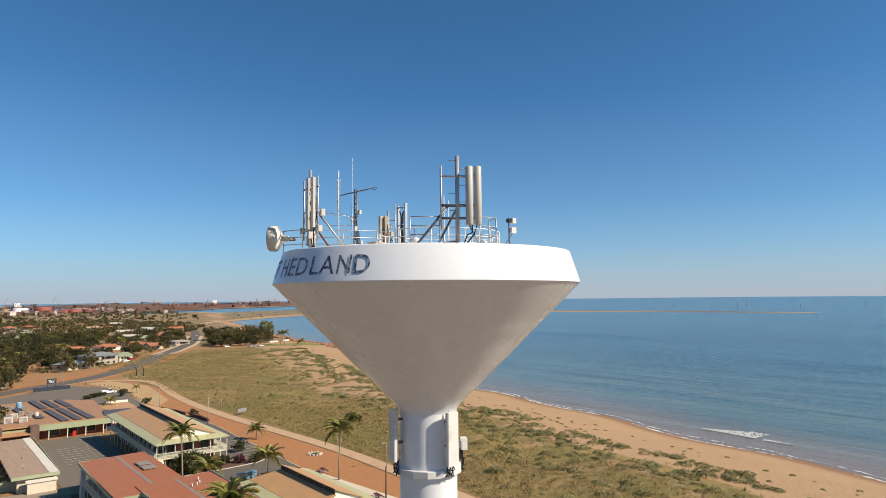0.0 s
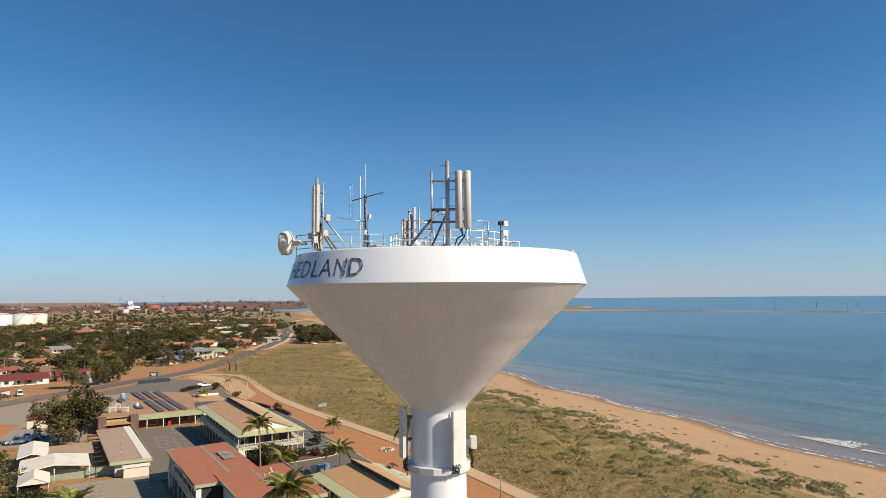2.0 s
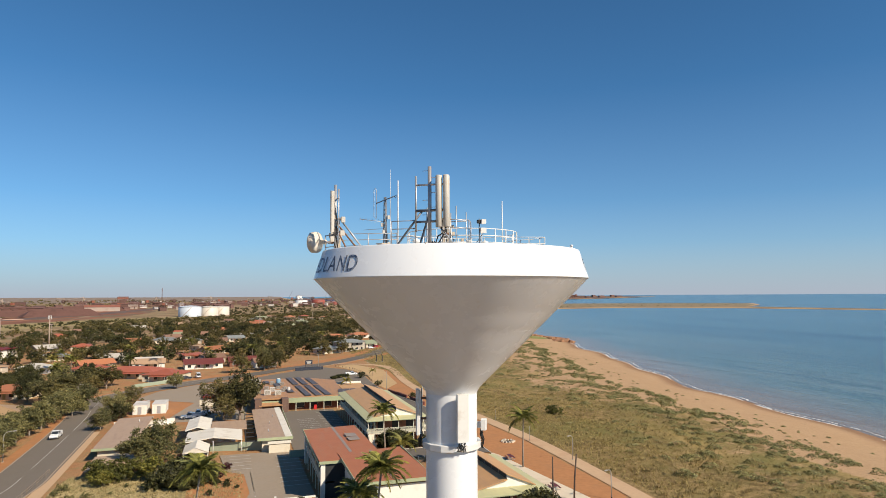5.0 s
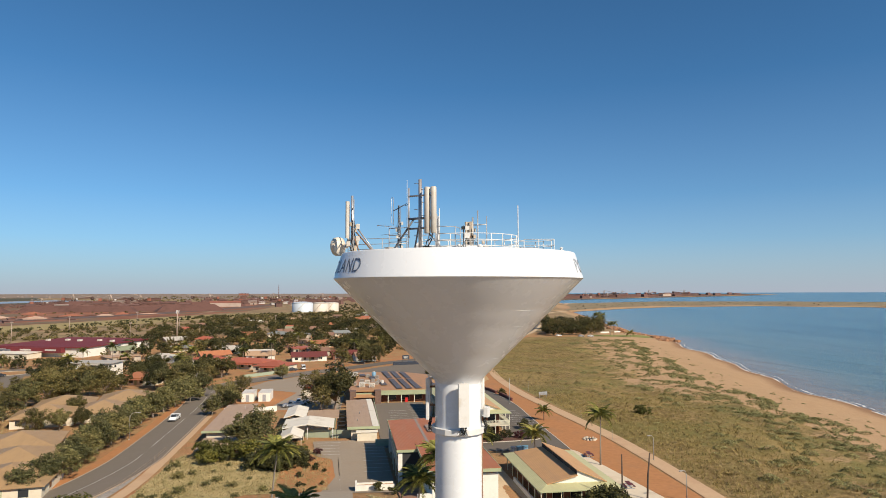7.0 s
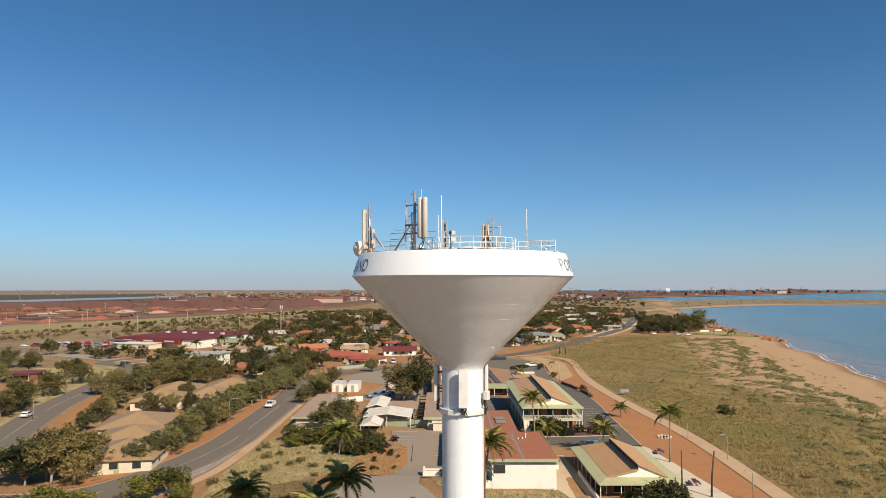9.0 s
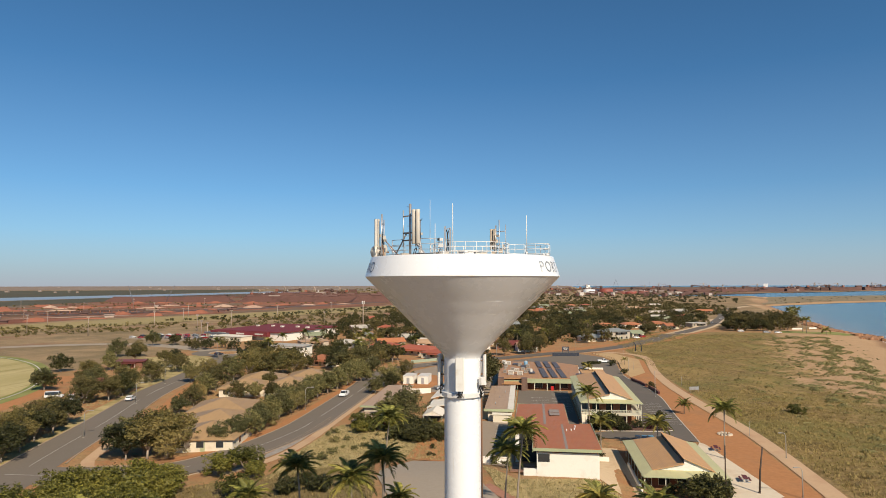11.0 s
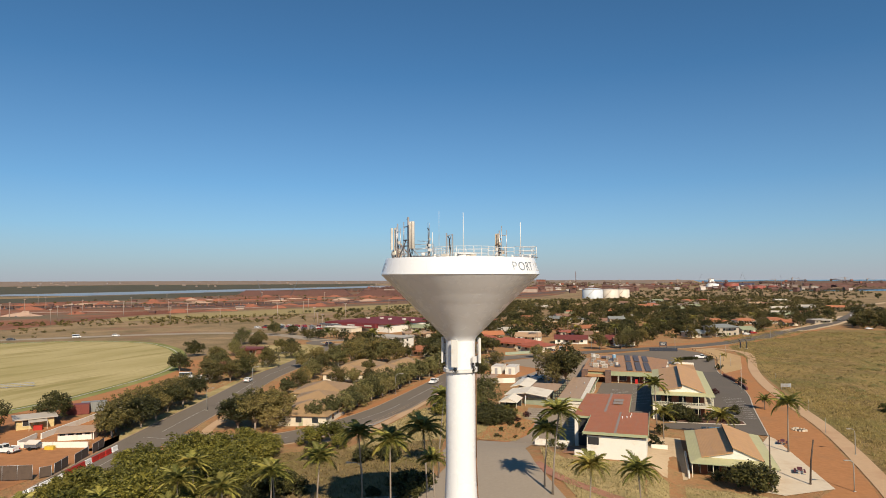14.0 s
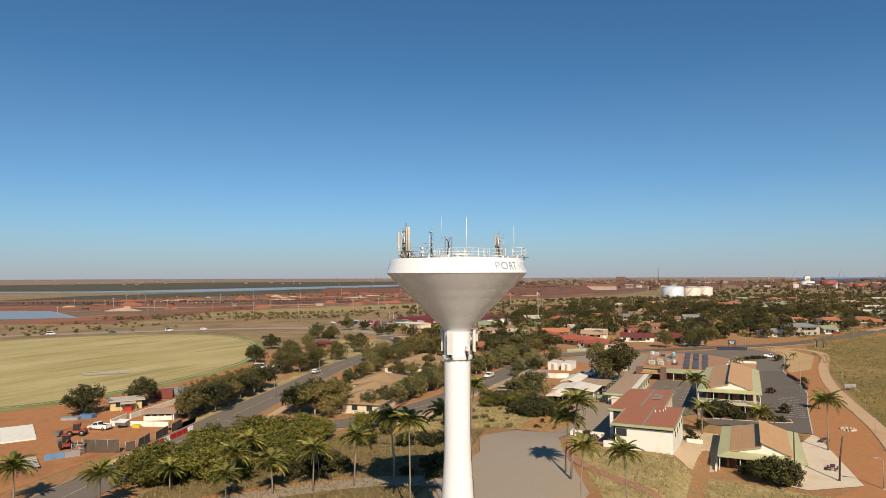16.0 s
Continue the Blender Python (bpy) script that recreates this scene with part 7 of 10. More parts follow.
for k, pts in enumerate((((57.2, 216), (58.6, 208), (59.6, 200)), ((59.9, 196), (60.6, 190), (60.6, 183)))):
    w = thing("seat_wall", "low curved maroon seat wall along the car park", "wall")
    for a, c in zip(pts, pts[1:]):
        ang = math.degrees(math.atan2(c[1] - a[1], c[0] - a[0]))
        L = math.hypot(c[0] - a[0], c[1] - a[1])
        part("block", B().box(0, -0.25, -0.2, L, 0.25, 1.0, pose(a[0], a[1], land1(*a), 0, 0, ang), 0.03), MAROON, w)
        part("coping", B().box(0, -0.3, 1.0, L, 0.3, 1.08, pose(a[0], a[1], land1(*a), 0, 0, ang)), BRICK_DARK, w)
bollards = smooth_line([(52, 310), (58, 296), (60, 278), (58.5, 256), (58, 240)], 3.0)
for p in bollards:
    b = solid("bollard", B().tube([(0, 0, -0.2), (0, 0, 0.75)], 0.1, 8), WOOD_DARK, "short dark timber bollard edging the car park", "bollard", "bollards", at=pose(p.x, p.y, land1(p.x, p.y)))


def wheel_mesh():
    tyre = B().lathe([(0.20, -0.1), (0.33, -0.11), (0.35, -0.08), (0.35, 0.08), (0.33, 0.11), (0.20, 0.1)], 16).mesh("tyre", TYRE)
    rim = B().lathe([(0.02, 0.06), (0.12, 0.08), (0.21, 0.1), (0.21, -0.1), (0.02, -0.06)], 14).mesh("rim", RIM_GREY)
    return tyre, rim


TYRE_ME, RIM_ME = wheel_mesh()


def loft(b, sections):
    """Quads between outlines with the same number of points."""
    n = len(sections[0])
    k = len(b.v)
    for s in sections:
        b.v += [tuple(p) for p in s]
    for i in range(len(sections) - 1):
        for j in range(n):
            q = (j + 1) % n
            b.face((k + i * n + j, k + i * n + q, k + (i + 1) * n + q, k + (i + 1) * n + j), False)
    b.face([k + j for j in range(n)][::-1])
    b.face([k + (len(sections) - 1) * n + j for j in range(n)])
    return b


def vehicle(x, y, deg, kind, paint, label, cat="car", group="", lift=0.14):
    """A car or utility: body, cabin with windows, lamps, bumpers, four wheels."""
    t = thing("utility_truck" if kind == "ute" else "van" if kind == "van" else "car", label, cat, group, pose(x, y, land1(x, y) + lift, 0, 0, deg))
    L, W = (5.2, 1.86) if kind == "ute" else (5.0, 1.95) if kind == "van" else (4.5, 1.8)
    h = L / 2
    prof = [(-h, 0.55), (-h + 0.05, 0.95), (-h * 0.45, 1.0), (h * 0.35, 1.0), (h * 0.92, 0.9), (h, 0.6), (h - 0.05, 0.35), (-h + 0.05, 0.38)]
    body = B()
    loft(body, [[(px, s * W / 2 * k, pz) for px, pz in prof] for s, k in ((-1, 0.94), (-1, 1.0), (1, 1.0), (1, 0.94))])
    part("body", body, paint, t)
    if kind == "ute":
        c0, c1, f0, f1, top = -0.35, 1.35, -0.15, 0.75, 1.75
        part("tray", B().box(-h + 0.15, -W / 2 + 0.1, 1.01, -0.5, W / 2 - 0.1, 1.06), DARK_VOID, t)
        part("tray_side", B().box(-h + 0.02, -W / 2, 0.95, -0.5, -W / 2 + 0.08, 1.28).box(-h + 0.02, W / 2 - 0.08, 0.95, -0.5, W / 2, 1.28).box(-h + 0.02, -W / 2 + 0.08, 0.95, -h + 0.1, W / 2 - 0.08, 1.28), paint, t)
    elif kind == "van":
        c0, c1, f0, f1, top = -h + 0.05, h - 0.6, -h + 0.1, h - 1.3, 2.1
    else:
        c0, c1, f0, f1, top = -h + 0.25, h * 0.5, -h + 0.75, h * 0.12, 1.48
    cab = B()
    loft(cab, [[(c0, -W / 2 + 0.06, 0.98), (c1, -W / 2 + 0.06, 0.98), (c1, W / 2 - 0.06, 0.98), (c0, W / 2 - 0.06, 0.98)], [(f0, -W / 2 + 0.2, top), (f1, -W / 2 + 0.2, top), (f1, W / 2 - 0.2, top), (f0, W / 2 - 0.2, top)]])
    part("cabin", cab, paint, t)
    zt = top - 0.1
    u = (zt - 0.98) / (top - 0.98)
    a0, a1 = c0 + (f0 - c0) * u, c1 + (f1 - c1) * u
    yb, yt = W / 2 - 0.06 - 0.14 * 0.15, W / 2 - 0.06 - 0.14 * u
    zb = 1.06
    for s in (-1, 1):
        q = [(c0 + 0.14, s * (yb + 0.012), zb), (c1 - 0.16, s * (yb + 0.012), zb), (a1 - 0.06, s * (yt + 0.012), zt), (a0 + 0.06, s * (yt + 0.012), zt)]
        part("side_window", B().poly(q if s < 0 else q[::-1]), GLASS_DARK, t)
    part("windscreen", B().poly([(c1 + 0.005 - (c1 - a1) * 0.1, -yb + 0.08, zb), (c1 + 0.005 - (c1 - a1) * 0.1, yb - 0.08, zb), (a1 + 0.02, yt - 0.06, zt), (a1 + 0.02, -yt + 0.06, zt)]), GLASS_DARK, t)
    part("rear_window", B().poly([(c0 - 0.01 - (c0 - a0) * 0.1, yb - 0.08, zb), (c0 - 0.01 - (c0 - a0) * 0.1, -yb + 0.08, zb), (a0 - 0.02, -yt + 0.06, zt), (a0 - 0.02, yt - 0.06, zt)]), GLASS_DARK, t)
    for s in (-1, 1):
        part("headlight", B().box(h - 0.1, s * W * 0.36 - 0.16, 0.62, h + 0.01, s * W * 0.36 + 0.16, 0.78), LAMP_CLEAR, t)
        part("tail_light", B().box(-h - 0.01, s * W * 0.40 - 0.1, 0.65, -h + 0.06, s * W * 0.40 + 0.1, 0.88), LAMP_RED, t)
        for px in (-h * 0.62, h * 0.64):
            wh = part("wheel", TYRE_ME, None, t)
            wh.matrix_basis = pose(px, s * (W / 2 - 0.1), 0.35, 90, 0, 0)
            part("rim", RIM_ME, None, wh)
    part("bumper", B().box(h - 0.04, -W * 0.44, 0.36, h + 0.06, W * 0.44, 0.56).box(-h - 0.05, -W * 0.44, 0.38, -h + 0.05, W * 0.44, 0.56), DARK_STEEL, t)
    return t


vehicle(53.6, 273.3, 8, "ute", CAR_WHITE, "white utility truck parked in the far car park", "truck")
vehicle(-5.0, 182.5, 185, "ute", CAR_WHITE, "white utility truck parked in the yard", "truck")
vehicle(-3.0, 186.5, 182, "ute", CAR_WHITE, "white dual-cab truck parked behind another", "truck")
vehicle(-34.0, 169.0, -88, "ute", CAR_WHITE, "white station wagon with red stripe on the side street", "car", lift=0.11)
vehicle(-13.5, 283, 12, "car", CAR_DARK, "dark car parked at a house across the road")
vehicle(-9.0, 287, 100, "van", CAR_WHITE, "white van beside a house", "van")
vehicle(-2.0, 222, 20, "car", CAR_RED, "small red car in the yard")
vehicle(87, 399, 30, "car", CAR_WHITE, "white car parked by a house")
vehicle(92, 407, 30, "car", CAR_RED, "dark red car parked by a house")
vehicle(172, 474, 5, "car", CAR_WHITE, "white car parked at the point")
vehicle(186, 463, 5, "car", CAR_SILVER, "silver car parked at the point")
vehicle(193, 462, 5, "car", CAR_WHITE, "white car parked at the point")
vehicle(204, 643, 70, "car", CAR_WHITE, "white car on the coast road", lift=0.08)
vehicle(177, 570, 68, "car", CAR_SILVER, "silver car on the coast road", lift=0.08)
vehicle(26, 226.5, 95, "car", CAR_WHITE, "white car behind the motel hall")
vehicle(45.0, 229, 100, "car", CAR_WHITE, "white car behind the motel")
vehicle(-121, 157, 20, "van", CAR_WHITE, "white van parked by the oval", "van")
vehicle(-111, 154, 70, "van", CAR_WHITE, "white van under the trees", "van")
vehicle(-96, 157, 105, "car", CAR_WHITE, "white car on the inland road", lift=0.08)
vehicle(-132, 282, 60, "car", CAR_DARK, "dark car at the roundabout", lift=0.08)
rc = random.Random(8)
for i in range(26):
    x, y = -238 + (i % 9) * 6.4 + rc.uniform(-0.6, 0.6), 372 + (i // 9) * 11 + rc.uniform(-0.7, 0.7)
    vehicle(x, y, 75 + rc.choice((0, 180)), "car", rc.choice((CAR_WHITE, CAR_WHITE, CAR_SILVER, CAR_DARK, CAR_RED)), "car parked in rows outside the red store", group="cars at the store")
for x, y, k, p in ((-300, 275, "van", CAR_WHITE), (-344, 224, "van", CAR_WHITE), (-285, 290, "car", CAR_WHITE), (-322, 250, "car", CAR_DARK), (-366, 195, "car", CAR_WHITE)):
    vehicle(x, y, 50, k, p, "vehicle on the far highway", lift=0.08)


# ---- town ----
TOWN_WALL = surface("town_wall", (0.42, 0.36, 0.29, 1), 0.8, grain=2, amount=0.1, vary=0.2)
ROOF_COLOURS = {
    "terracotta": sheet_roof("terracotta_roof", (0.38, 0.145, 0.065, 1), (0.27, 0.13, 0.08, 1), vary=0.2),
    "red": sheet_roof("bright_red_roof", (0.36, 0.10, 0.052, 1), (0.30, 0.115, 0.07, 1), vary=0.12),
    "maroon": sheet_roof("maroon_roof", (0.175, 0.045, 0.036, 1), (0.15, 0.055, 0.042, 1), vary=0.12),
    "grey": sheet_roof("blue_grey_roof", (0.20, 0.21, 0.20, 1), (0.2, 0.2, 0.2, 1), vary=0.15),
    "white": sheet_roof("off_white_roof", (0.46, 0.42, 0.36, 1), (0.48, 0.40, 0.33, 1), vary=0.12),
    "tan": sheet_roof("light_tan_roof", (0.42, 0.27, 0.165, 1), (0.36, 0.24, 0.15, 1), vary=0.1),
    "brown": sheet_roof("old_brown_roof", (0.25, 0.14, 0.09, 1), (0.2, 0.13, 0.1, 1), vary=0.15),
    "green": sheet_roof("green_roof", (0.25, 0.27, 0.17, 1), (0.22, 0.22, 0.15, 1), vary=0.1),
}
HOUSES = []


def hip(b, w, d, z, r, o):
    """A hipped roof over w by d, with eaves o and rise r."""
    W, D = w / 2 + o, d / 2 + o
    k = min(W, D)
    if W >= D:
        rid = [(-(W - k), 0), (W - k, 0)]
    else:
        rid = [(0, -(D - k)), (0, D - k)]
    n = len(b.v)
    b.v += [(-W, -D, z), (W, -D, z), (W, D, z), (-W, D, z), (*rid[0], z + r), (*rid[1], z + r), (-W, -D, z - 0.16), (W, -D, z - 0.16), (W, D, z - 0.16), (-W, D, z - 0.16)]
    fs = ((0, 1, 5, 4), (1, 2, 5), (2, 3, 4, 5), (3, 0, 4)) if W >= D else ((0, 1, 4), (1, 2, 5, 4), (2, 3, 5), (3, 0, 4, 5))
    for f in fs + ((6, 7, 1, 0), (7, 8, 2, 1), (8, 9, 3, 2), (9, 6, 0, 3), (9, 8, 7, 6)):
        b.face([n + i for i in f])
    return b


def gable_roof(b, w, d, z, r, o):
    W, D = w / 2 + o, d / 2 + o
    for s in (-1, 1):
        pts = [(-W, s * D, z - r * o / (d / 2)), (W, s * D, z - r * o / (d / 2)), (W, 0, z + r), (-W, 0, z + r)]
        b2 = slab(pts if s < 0 else pts[::-1], 0.14)
        n = len(b.v)
        b.v += b2.v
        for f in b2.f:
            b.face([n + i for i in f])
    return b


def house(x, y, w, d, deg, roof, wall, form="hip", h=2.7, rise=1.7, label="", storeys=1, name="house"):
    hh = h * storeys
    t = thing(name, label, name.split("_")[-1], "town houses" if name == "house" else "", pose(x, y, land1(x, y), 0, 0, deg))
    part("wall", B().box(-w / 2, -d / 2, -0.6, w / 2, d / 2, hh), wall, t)
    rb = B()
    if form == "hip":
        hip(rb, w, d, hh + 0.12, rise, 0.6)
    elif form == "gable":
        gable_roof(rb, w, d, hh + 0.12, rise, 0.6)
        for k in (-1, 1):
            part("gable", slab([(k * w / 2, k * -d / 2, hh), (k * w / 2, k * d / 2, hh), (k * w / 2, 0, hh + rise)], 0.12), wall, t)
    else:
        rb = slab([(-w / 2 - 0.7, -d / 2 - 0.7, hh + 0.25), (w / 2 + 0.7, -d / 2 - 0.7, hh + 0.25), (w / 2 + 0.7, d / 2 + 0.7, hh + 0.5), (-w / 2 - 0.7, d / 2 + 0.7, hh + 0.5)], 0.22)
    part("roof", rb, roof, t)
    for s in range(storeys):
        for k in range(max(1, int(w / 4))):
            window_at(t, -w / 2 + 2 + k * 4, -d / 2, 0.9 + s * h, 1.5, 1.2, 'x', -1)
        if y > 480:
            continue
        window_at(t, w / 2, -d * 0.15, 0.9 + s * h, 1.3, 1.1, 'y', 1)
        window_at(t, -w / 2, d * 0.1, 0.9 + s * h, 1.3, 1.1, 'y', -1)
    door_at(t, 0.2, -d / 2, 0.1, 0.95, 2.05, 'x', -1, GREEN_TRIM)
    if name == "holiday_unit":
        HOUSES.append((x, y, max(w, d) / 2 + 2.0))
        return t
    part("verandah", slab([(-w * 0.2, -d / 2 - 2.2, hh - 0.35), (w * 0.3, -d / 2 - 2.2, hh - 0.35), (w * 0.3, -d / 2 - 0.05, hh - 0.1), (-w * 0.2, -d / 2 - 0.05, hh - 0.1)], 0.08), roof, t)
    for px in (-w * 0.2 + 0.1, w * 0.3 - 0.1) if y < 480 else ():
        part("post", B().box(px - 0.05, -d / 2 - 2.15, -0.4, px + 0.05, -d / 2 - 2.05, hh - 0.4), RAIL_CREAM, t)
    HOUSES.append((x, y, max(w, d) / 2 + 2.0))
    return t


R = ROOF_COLOURS
# tan-roofed units between the two roads
UNIT_ROOF = sheet_roof("sandy_unit_roof", (0.35, 0.225, 0.115, 1), (0.27, 0.175, 0.095, 1), 0.4)
for x, y, w, d, a in ((-45.4, 109.8, 12.6, 14, 9), (-50.9, 123.6, 13.5, 14.5, 12), (-57.3, 138.8, 14.5, 15.5, 14), (-67.5, 174, 14, 13, 14), (-69.5, 191, 14, 15, 14), (-55.5, 180, 12.5, 14, 14), (-55.5, 200, 14, 15, 14)):
    u = house(x, y, w, d, a, UNIT_ROOF, CREAM_WALL, "hip", 2.5, 2.3, "cream unit with sandy hipped steel roof", name="holiday_unit")
    part("solar_heater", B().box(1.0, -3.6, 3.75, 3.0, -2.9, 3.9, pose(0, 0, 0.1, 14, 0, 0)), GALV, u, "roof hot-water heater")
# named houses across the road
for x, y, w, d, a, rf, wl_, fm, st, lb in (
        (-35, 301, 25, 14, -25, "red", CREAM_WALL, "hip", 1, "house with a wide bright red roof"), (-21, 285, 14, 13, -25, "red", CREAM_WALL, "hip", 1, "house wing with a bright red roof"),
        (-56, 318, 12, 10, -25, "red", WHITE_WALL, "hip", 1, "house with red hipped roof"), (-9, 327, 17, 10, 8, "maroon", WHITE_WALL, "gable", 1, "white house with a dark red roof"), (9, 332, 13, 9, 8, "maroon", BRICK_DARK, "gable", 1, "brick house wing with a dark red roof"),
        (-34, 336, 14, 9, 5, "tan", WHITE_WALL, "gable", 1, "white house with light tan roof"), (19, 322, 10, 9, 12, "brown", WHITE_WALL, "gable", 1, "small white house with rusty brown roof"),
        (73, 398, 17, 11, 35, "grey", TOWN_WALL, "hip", 2, "two-storey house with blue-grey hipped roof"), (88, 416, 10, 8, 35, "green", CREAM_WALL, "gable", 1, "green-roofed garage beside a house"),
        (58, 386, 13, 10, 35, "grey", CREAM_WALL, "hip", 1, "house with grey hipped roof"), (-94, 281, 18, 9, -12, "white", WHITE_WALL, "flat", 2, "white two-storey house with flat pale roof"),
        (-67, 252, 15, 11, -10, "terracotta", CREAM_WALL, "hip", 1, "house with broad terracotta hipped roof"), (-57, 373, 14, 9, 10, "white", WHITE_WALL, "gable", 1, "house with off-white gabled roof"),
        (-35, 345, 12, 9, 5, "white", CREAM_WALL, "gable", 1, "house with off-white roof"), (78, 500, 16, 10, 20, "terracotta", CREAM_WALL, "hip", 1, "house with bright terracotta roof"),
        (100, 515, 15, 10, 20, "terracotta", WHITE_WALL, "hip", 1, "house with bright terracotta roof"), (122, 530, 16, 10, 20, "terracotta", WHITE_WALL, "hip", 1, "house with bright terracotta roof"),
        (128, 502, 10, 9, 20, "terracotta", CREAM_WALL, "gable", 1, "house with terracotta roof near the road"), (-80, 330, 13, 9, -8, "white", WHITE_WALL, "hip", 1, "white house with pale roof")):
    house(x, y, w, d, a, R[rf], wl_, fm, label=lb, storeys=st)
rt = random.Random(17)
TOWN = [(-118, 318), (-60, 324), (36, 345), (92, 410), (134, 480), (172, 560), (190, 640), (150, 720), (-120, 720), (-150, 520), (-125, 420)]
BEYOND = [(-150, 730), (200, 730), (270, 880), (290, 1040), (60, 1080), (-40, 900)]
tries = 0
while len(HOUSES) < 26 + 58 and tries < 4000:
    tries += 1
    x, y = rt.uniform(-150, 280), rt.uniform(318, 1040)
    far = inside(x, y, BEYOND)
    if not (inside(x, y, TOWN) or far) or any((x - a) ** 2 + (y - b) ** 2 < (r + 9) ** 2 for a, b, r in HOUSES):
        continue
    key = rt.choice(["terracotta", "terracotta", "white", "white", "grey", "brown", "tan", "red", "green", "brown"])
    nm = {"terracotta": "terracotta", "white": "off-white", "grey": "blue-grey", "brown": "old brown", "tan": "light tan", "red": "bright red", "green": "dull green"}[key]
    house(x, y, rt.uniform(11, 17), rt.uniform(8, 11), rt.uniform(-10, 40), R[key], rt.choice([TOWN_WALL, TOWN_WALL, CREAM_WALL]), rt.choice(["hip", "gable", "gable", "flat"]), label="suburban house with %s steel roof among trees" % nm)

# red store with car park
RED_STORE = sheet_roof("store_red_roof", (0.155, 0.024, 0.028, 1), (0.135, 0.036, 0.036, 1), 1.2, rough=0.8)
store = thing("department_store", "large store with dark red roof and white side wall", "store", at=pose(-148, 397, land1(-148, 397), 0, 0, -20))
part("wall", B().box(-29, -27, -0.5, 29, 29, 5.4), WHITE_WALL, store, "white side walls")
part("roof", slab([(-30, -28, 5.5), (30, -28, 5.5), (30, 30, 6.4), (-30, 30, 6.4)], 0.5), RED_STORE, store, "dark red ribbed roof")
part("front_band", B().box(-31, -30.2, 2.6, 18, -27.05, 5.2), RED_STORE, store, "dark red front band")
part("porch", B().box(-36, -31, 3.0, -14, -24, 4.1, None, 0.1), DARK_STEEL, store)
part("annex", B().box(-18, -40, -0.5, 6, -30.3, 2.8), CREAM_WALL, store)
part("annex_roof", slab([(-18.5, -40.5, 2.9), (6.5, -40.5, 2.9), (6.5, -30.3, 3.2), (-18.5, -30.3, 3.2)], 0.2), CREAM_ROOF, store)
for x in (-24, -8, 8):
    part("sign_bar", B().box(x, -30.3, 3.5, x + 7, -30.21, 4.4), LINE, store, "pale sign bar")
part("sign_bar", B().box(29.0, -10, 3.2, 29.1, 2, 4.4), DARK_STEEL, store)
for k in range(5):
    part("roof_vent", B().box(-24 + 11 * k, 4 + 3 * (k % 2), 5.9, -22 + 11 * k, 6 + 3 * (k % 2), 7.0), AC_WHITE, store)
for x in (-34, -25, -16):
    part("post", B().box(x, -30.8, -0.4, x + 0.3, -30.5, 3.1), RAIL_CREAM, store)
setting("pavement_store_lot", drape([(-240, 366), (-176, 352), (-166, 366), (-178, 404), (-234, 412)], 0.09, 10), ASPHALT_LOT, "store car park with rows of cars")
setting("road_highway", strip([(-520, -60), (-440, 90), (-359, 206), (-322, 254), (-269, 308), (-225, 330), (-185, 324), (-147, 302)], 12, 0.12, 8), PALE_LOT, "far pale grey highway past the oval")
setting("road_roundabout", strip([(-134 + 13 * math.cos(a), 294 + 13 * math.sin(a)) for a in np.arange(0, 6.28, 0.4)], 8, 0.09, 3, closed=True), ASPHALT, "small roundabout ring")
setting("kerb_roundabout", kerb([(-134 + 8.6 * math.cos(a), 294 + 8.6 * math.sin(a)) for a in np.arange(0, 6.28, 0.4)], 0, closed=True), KERB, "pale roundabout kerb")

# oval, park and building site
def turf():
    m = Mat("dry_turf", 0.95, 0, 0.1)
    c = m.mix(m.ramp(m.noise(0.03, 5, 0.6, (1, 0.3, 1, 30)), 0.35, 0.65), (0.34, 0.285, 0.125, 1), (0.47, 0.385, 0.20, 1))
    c = m.mix(m.ramp(m.noise(0.5, 5), 0.5, 0.8), c, (0.35, 0.285, 0.135, 1))
    c = m.mix(m.ramp(m.noise(0.10, 6, 0.7, (1, 0.14, 1, 28)), 0.50, 0.66), c, (0.28, 0.235, 0.095, 1))
    m.color(c).bump(m.noise(2, 5), 0.3, 0.05)
    return m.m


def green_turf():
    m = Mat("green_turf", 0.95, 0, 0.1)
    c = m.mix(m.ramp(m.noise(0.08, 5, 0.6), 0.35, 0.65), (0.17, 0.19, 0.06, 1), (0.27, 0.26, 0.10, 1))
    m.color(c).bump(m.noise(2, 5), 0.3, 0.05)
    return m.m


OVAL = [(-123, 98), (-126, 130), (-138, 171), (-163, 208), (-199, 244), (-240, 266), (-285, 258), (-325, 214), (-335, 140), (-300, 78), (-240, 42), (-175, 42), (-133, 64)]
oval_line = [(p.x, p.y) for p in smooth_line(OVAL, 8, True)]
cx_, cy_ = -236, 146
setting("ground_oval_rim", drape(oval_line, 0.06, 9), green_turf(), "green rim of the sports oval")
setting("ground_oval", drape([(cx_ + (x - cx_) * 0.945, cy_ + (y - cy_) * 0.945) for x, y in oval_line], 0.11, 9), turf(), "dry pale turf of the sports oval")
setting("trim_oval_line", strip([(cx_ + (x - cx_) * 0.962, cy_ + (y - cy_) * 0.962) for x, y in OVAL], 0.5, 0.15, 6, 1, True), LINE, "white boundary line")
setting("ground_park", drape([(-112, 168), (-129, 224), (-156, 252), (-168, 266), (-142, 280), (-124, 270), (-116, 240), (-104, 200)], 0.05, 6), DRY_LAWN, "dry grass of the park beside the oval")
setting("ground_site", drape([(-67, 44), (-71, 76), (-84, 90), (-100, 96), (-124, 92), (-128, 70), (-112, 44), (-84, 22), (-60, 14)], 0.05, 4), SITE_DIRT, "bare orange earth of a building site")
